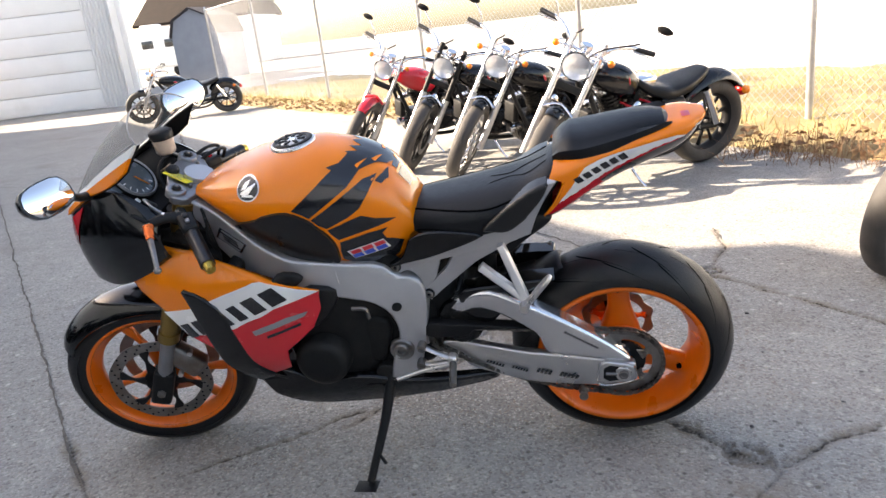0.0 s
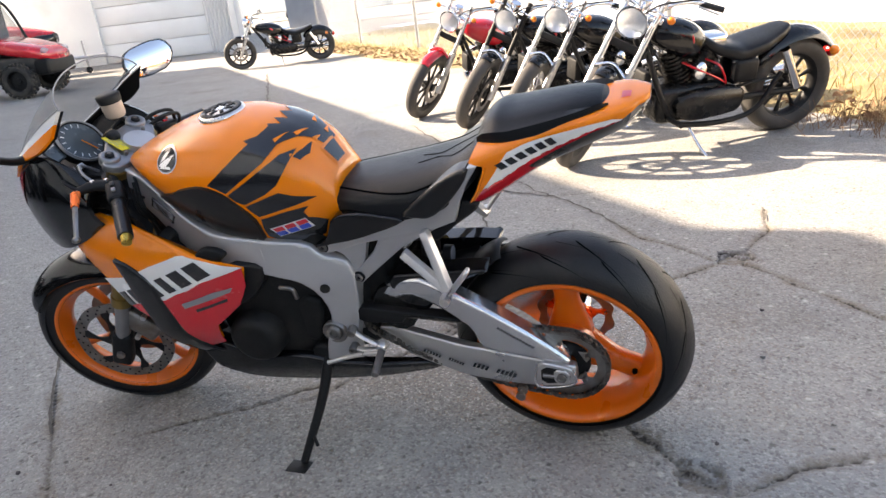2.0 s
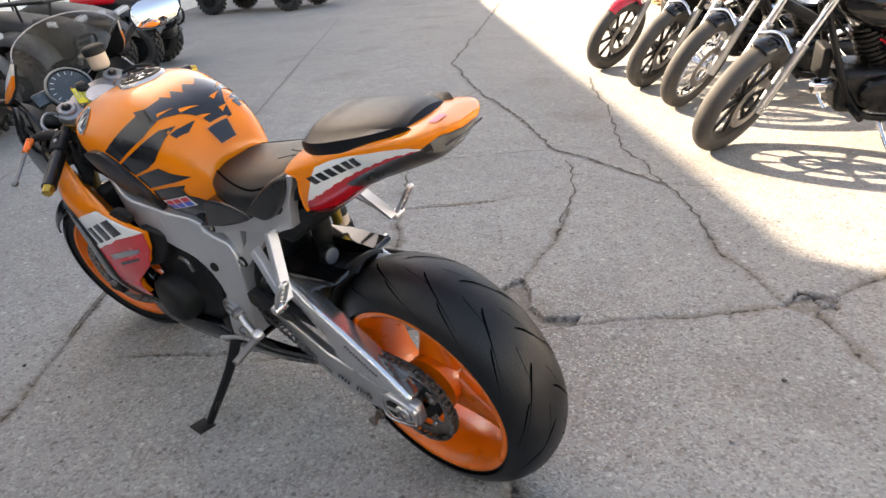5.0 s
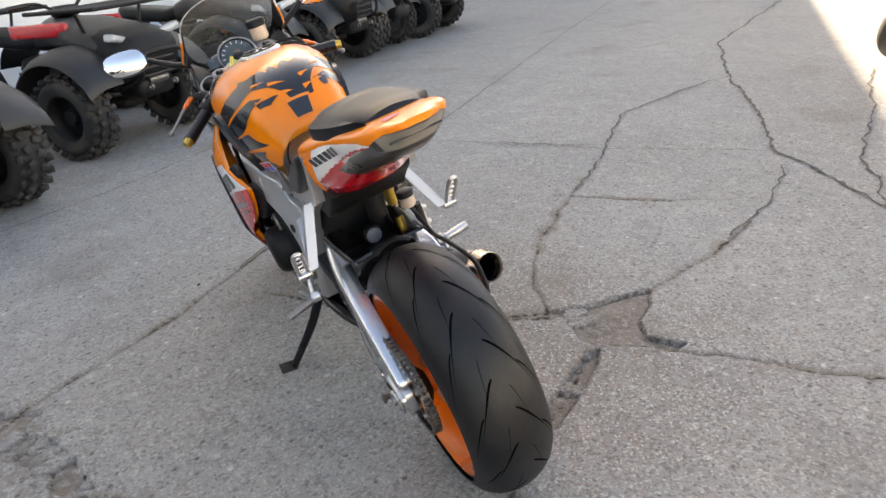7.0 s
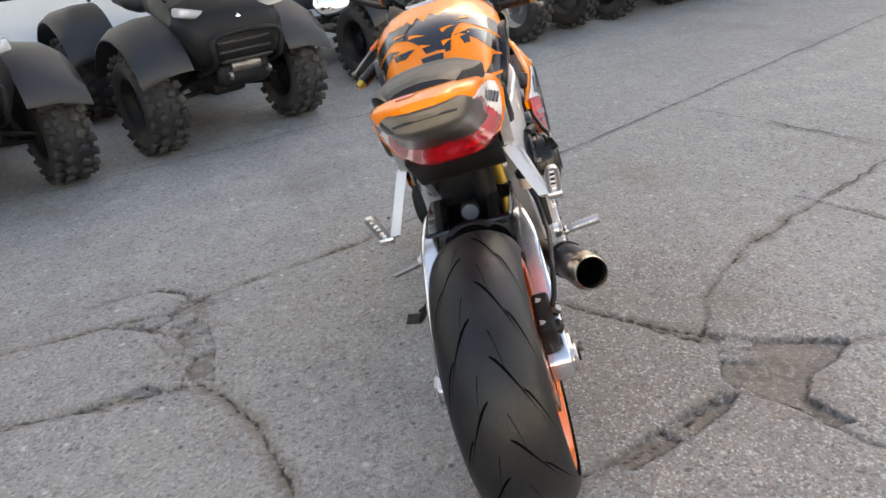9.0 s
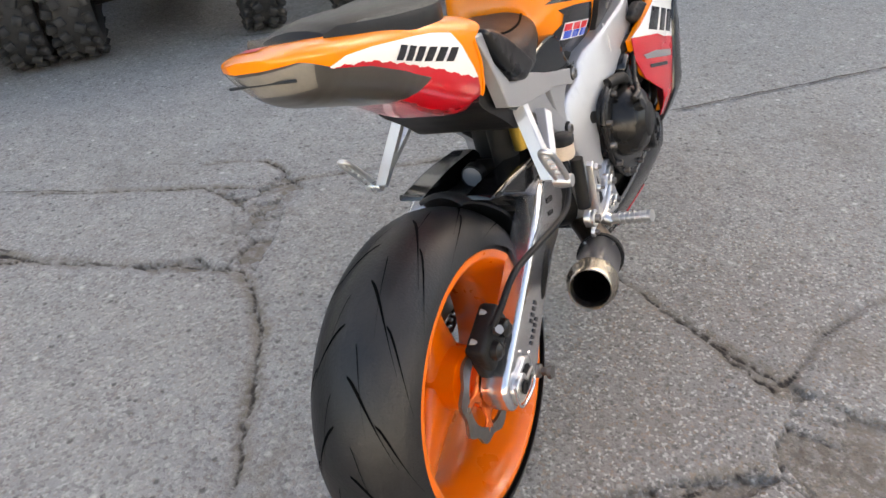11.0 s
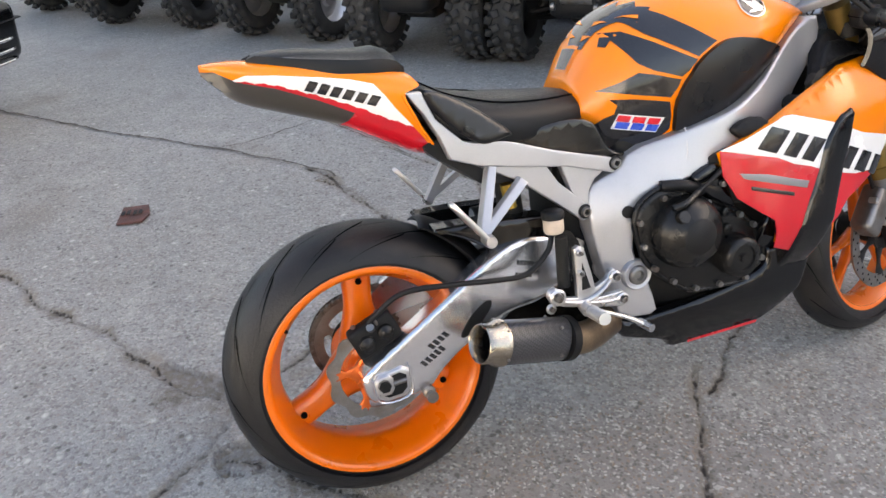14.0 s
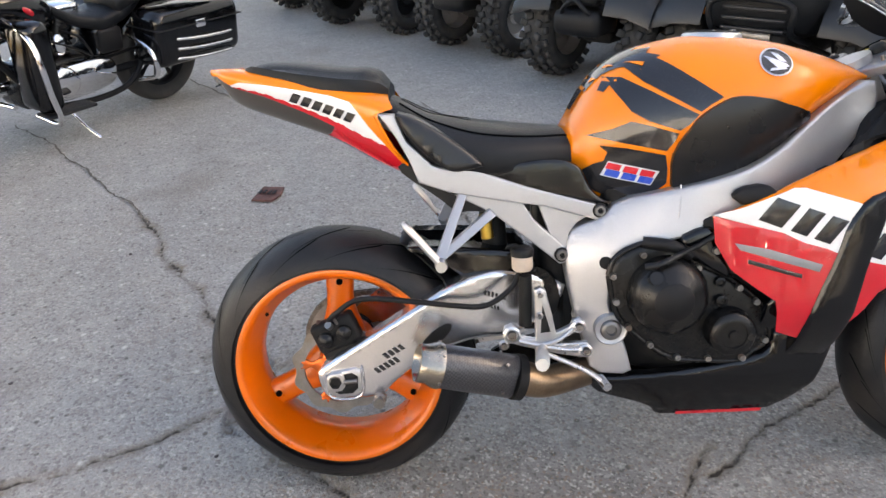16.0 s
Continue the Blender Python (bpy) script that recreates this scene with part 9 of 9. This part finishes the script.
# side-by-side buggy and a watercraft on its trailer by the garage
def buggy(m):
    b = empty("utility_buggy", m, "red and black side-by-side utility buggy with roll cage", "buggy")
    for x in (0.0, -2.0):
        for s in LR:
            knobby((x, 0.62 * s, 0.34), 0.34, 0.13, 0.19, b)
    part("body", box(-2.5, 0.45, -0.55, 0.55, 0.40, 0.80, 0.08, 3), BODY_DARK, b)
    part("hood", loft([[Vector((x, w * math.copysign(abs(math.cos(t)) ** 0.5, math.cos(t)), z + h * math.copysign(abs(math.sin(t)) ** 0.6, math.sin(t)))) for t in [2 * math.pi * k / 24 for k in range(24)]] for x, w, z, h in ((0.60, 0.40, 0.74, 0.08), (0.45, 0.58, 0.80, 0.14), (0.0, 0.66, 0.92, 0.16), (-0.35, 0.62, 1.0, 0.16))]), RED, b)
    part("cargo_bed", box(-2.75, -1.55, -0.62, 0.62, 0.78, 1.10, 0.05, 2), RED, b)
    for s in LR:
        part("roll_bar", tube([(-0.25, 0.62 * s, 1.0), (-0.62, 0.60 * s, 1.85), (-1.50, 0.60 * s, 1.90), (-1.62, 0.62 * s, 0.9)], 0.03, 10), MATT, b)
        part("headlamp", ball(Vector((0.52, 0.40 * s, 0.84)), 0.06, 0.12, 0.06, 14, 8), LENS, b)
        part("door", box(-1.50, -0.35, 0.62 * s - 0.02, 0.62 * s + 0.02, 0.42, 1.10, 0.015), MATT, b)
        part("side_window", box(-1.52, -0.62, 0.60 * s - 0.004, 0.60 * s + 0.004, 1.10, 1.86, 0.002), GLASS_DARK, b)
    part("roof", box(-1.58, -0.58, -0.63, 0.63, 1.86, 1.94, 0.03, 2), MATT, b)
    part("windscreen", loft([[Vector((-0.27, -0.58, 1.05)), Vector((-0.27, 0.58, 1.05)), Vector((-0.26, 0.58, 1.05)), Vector((-0.26, -0.58, 1.05))], [Vector((-0.62, -0.57, 1.84)), Vector((-0.62, 0.57, 1.84)), Vector((-0.61, 0.57, 1.84)), Vector((-0.61, -0.57, 1.84))]]), SCREEN, b)
    part("front_fascia", box(0.30, 0.60, -0.56, 0.56, 0.40, 0.70, 0.06, 3), MATT, b)
    part("rear_window", box(-1.60, -1.58, -0.58, 0.58, 1.05, 1.86, 0.004), GLASS_DARK, b)
    part("seat", box(-1.45, -0.80, -0.50, 0.50, 0.80, 1.00, 0.06, 2), SEAT, b)
    part("backrest", moved(box(-0.06, 0.06, -0.50, 0.50, 0, 0.55, 0.05, 2), Matrix.Translation((-1.40, 0, 0.98)) @ Matrix.Rotation(radians(-12), 4, "Y")), SEAT, b)
    return b


buggy(pose(-9.6, 13.6, 0, 0, 0, 8))
trailer = empty("boat_trailer", pose(-11.2, 18.3, 0, 0, 0, 4), "galvanised single-axle boat trailer with jack", "trailer")
for s in LR:
    wheel_set(trailer, "wheel", (-2.6, 0.62 * s, 0.27), 0.27, 0.09, 0.16, GALV, 8, Matrix.Identity(4))
    part("side_beam", tube([(-3.9, 0.45 * s, 0.42), (-1.6, 0.45 * s, 0.42), (-0.2, 0.05 * s, 0.42)], 0.035, 8), GALV, trailer)
    part("bunk", box(-3.7, -1.4, 0.30 * s - 0.05, 0.30 * s + 0.05, 0.48, 0.54, 0.01), MATT, trailer)
part("tongue", tube([(-1.4, 0, 0.42), (0.3, 0, 0.44)], 0.035, 8), GALV, trailer)
part("jack", tube([(-0.35, 0.1, 0.05), (-0.35, 0.1, 0.85)], 0.03, 10), GALV, trailer)
part("jack_wheel", lathe([(0, -0.03), (0.08, -0.03), (0.09, 0), (0.08, 0.03), (0, 0.03)], (-0.35, 0.1, 0.09), 16), MATT, trailer)
part("winch_post", tube([(-1.05, 0, 0.42), (-0.95, 0, 0.95)], 0.03, 8), GALV, trailer)
craft = empty("personal_watercraft", pose(-11.2, 18.3, 0.54, 0, 0, 4), "black and red personal watercraft on a trailer", "watercraft")
part("hull", loft([[Vector((x, w * math.copysign(abs(math.cos(t)) ** 0.7, math.cos(t)), z + h * math.sin(t))) for t in [2 * math.pi * k / 20 for k in range(20)]] for x, w, z, h in ((-4.0, 0.50, 0.22, 0.22), (-3.0, 0.55, 0.24, 0.24), (-2.0, 0.52, 0.28, 0.26), (-1.3, 0.36, 0.36, 0.24), (-0.95, 0.12, 0.46, 0.12))]), BLACK, craft)
part("hood", loft([[Vector((x, w * math.cos(t), z + h * math.sin(t))) for t in [2 * math.pi * k / 20 for k in range(20)]] for x, w, z, h in ((-2.6, 0.22, 0.62, 0.26), (-2.2, 0.38, 0.60, 0.30), (-1.6, 0.34, 0.56, 0.22), (-1.0, 0.10, 0.54, 0.08))]), RED, craft)
part("saddle", seat_loft(-3.8, -2.5, [(-3.8, 0.62), (-3.2, 0.66), (-2.5, 0.80)], [(-3.8, 0.18), (-2.5, 0.16)], [(-3.8, 0.2), (-2.5, 0.3)]), SEAT, craft, sharp=80)
part("handlebar", tube([(-2.45, -0.35, 0.98), (-2.3, 0, 0.95), (-2.45, 0.35, 0.98)], 0.02, 8), MATT, craft)

# shed and camper beyond the fence
shed = empty("garden_shed", pose(-10.2, 34.3, 0, 0, 0, -12), "grey wooden shed with a gambrel roof", "shed")
prof = [(-1.15, 0), (1.15, 0), (1.15, 2.0), (0.90, 2.75), (0, 3.2), (-0.90, 2.75), (-1.15, 2.0)]
part("wall", loft([[Vector((x, y, z)) for x, z in prof] for y in (0, 2.6)]), SHED, shed, smooth=False)
for (ax_, az), (bx_, bz) in ((prof[2], prof[3]), (prof[3], prof[4]), (prof[4], prof[5]), (prof[5], prof[6])):
    part("roof_panel", loft([[Vector((ax_ * 1.04, y, az + 0.02)), Vector((bx_ * 1.04, y, bz + 0.02)), Vector((bx_ * 1.04, y, bz + 0.09)), Vector((ax_ * 1.04, y, az + 0.09))] for y in (-0.15, 2.75)]), ROOF, shed, smooth=False)
camper = empty("camper", pose(-18.2, 50.0, 0, 0, 0, -6), "white camper van parked behind the fence", "camper")
part("body", box(-3.0, 3.0, 0, 2.2, 0.6, 3.2, 0.15, 3), WALLW, camper)
for x in (-1.9, 0.1, 1.7):
    part("window", box(x - 0.4, x + 0.4, -0.02, 0.02, 1.9, 2.4, 0.01), GLASS_DARK, camper)
part("roof_vent", box(-0.5, 0.7, 0.6, 1.4, 3.2, 3.45, 0.06, 2), WALLW, camper)
for x in (-1.8, 1.8):
    part("wheel", lathe([(0, -0.1), (0.3, -0.1), (0.36, -0.05), (0.36, 0.1), (0, 0.1)], (x, 0.3, 0.36), 20), MATT, camper)

house = empty("house", pose(-18.4, 62, 0, 0, 0, -8), "pale house with a dark brown gable roof", "house")
part("wall", box(-4.6, 4.6, 0, 8, 0, 3.9, 0.02), WALLW, house)
part("roof", loft([[Vector((x, -0.5, 3.8)), Vector((x, 4.0, 6.6)), Vector((x, 8.5, 3.8)), Vector((x, 8.5, 4.0)), Vector((x, 4.0, 6.85)), Vector((x, -0.5, 4.0))] for x in (-5.0, 5.0)]), SHINGLE, house, smooth=False)
for x in (-2.4, 2.0):
    win = part("window", box(x - 0.5, x + 0.5, -0.03, 0.05, 1.5, 2.8, 0.01), GLASS_DARK, house)
    part("window_frame", box(x - 0.58, x + 0.58, -0.06, -0.03, 2.8, 2.9, 0.01), WALLW, win)

# small things on the ground
plate = part("iron_plate", panel([(0.783, 0.101), (0.729, -0.043), (0.635, -0.006), (0.651, 0.085), (0.693, 0.135)], 0.0, 0.006, 1, 0.002, 0.03, 0), RUST)
plate.data.transform(Matrix(((1, 0, 0, 0), (0, 0, 1, 0), (0, 1, 0, 0), (0, 0, 0, 1))))
plate.location.z = 0.012 + swell(0.70, 0.03)
for k in range(4):
    mark = part("cast_mark", box(-0.007, 0.007, -0.018, 0.018, 0, 0.0015), MATT, plate)
    mark.matrix_local = pose(0.678 + 0.021 * k, 0.058 - 0.010 * k + 0.006 * (k % 2), 0.0062, 0, 0, -20)
tagged(plate, "small rusty iron plate set in the concrete", "metal plate")
rr = random.Random(8)
for k in range(22):
    x, y = rr.uniform(-1.4, 1.6), rr.uniform(0.0, 3.6)
    bm = bmesh.new()
    bmesh.ops.create_icosphere(bm, subdivisions=1, radius=rr.uniform(0.004, 0.009))
    for v in bm.verts:
        v.co *= rr.uniform(0.7, 1.2)
        v.co.z *= 0.6
    st_ = part("pebble", bm, CONCRETE if k % 3 else ROOF)
    st_.location = (x, y, 0.004 + swell(x, y))
    tagged(st_, "small loose stone lying on the concrete", "stone", "loose stones")


# dry weeds and twigs at the foot of the fence
def weeds(count, seed):
    r = random.Random(seed)
    bm = bmesh.new()
    for _ in range(count):
        u = r.random()
        a = Vector((2.30, 5.35, 0)).lerp(Vector((3.05, 4.55, 0)), u) + Vector((r.gauss(0, 0.16), r.gauss(0, 0.16), 0))
        h, lean = r.uniform(0.04, 0.24), Vector((r.gauss(0, 0.10), r.gauss(0, 0.10), 0))
        w = r.uniform(0.0012, 0.0028)
        side = Vector((r.uniform(-1, 1), r.uniform(-1, 1), 0)).normalized() * w
        pts = [a, a + lean * 0.4 + Vector((0, 0, h * 0.6)), a + lean + Vector((0, 0, h))]
        rows_ = [[bm.verts.new(p + side * f), bm.verts.new(p - side * f), bm.verts.new(p + side.cross(Vector((0, 0, 1))) * f)] for p, f in zip(pts, (1.3, 1.0, 0.35))]
        for p, q in zip(rows_, rows_[1:]):
            for i in range(3):
                bm.faces.new((p[i], p[(i + 1) % 3], q[(i + 1) % 3], q[i]))
    return bm


tagged(part("dry_weeds", weeds(420, 8), LEAF, smooth=False), "brown dry weeds and twigs at the fence foot", "weeds", kind="stuff")
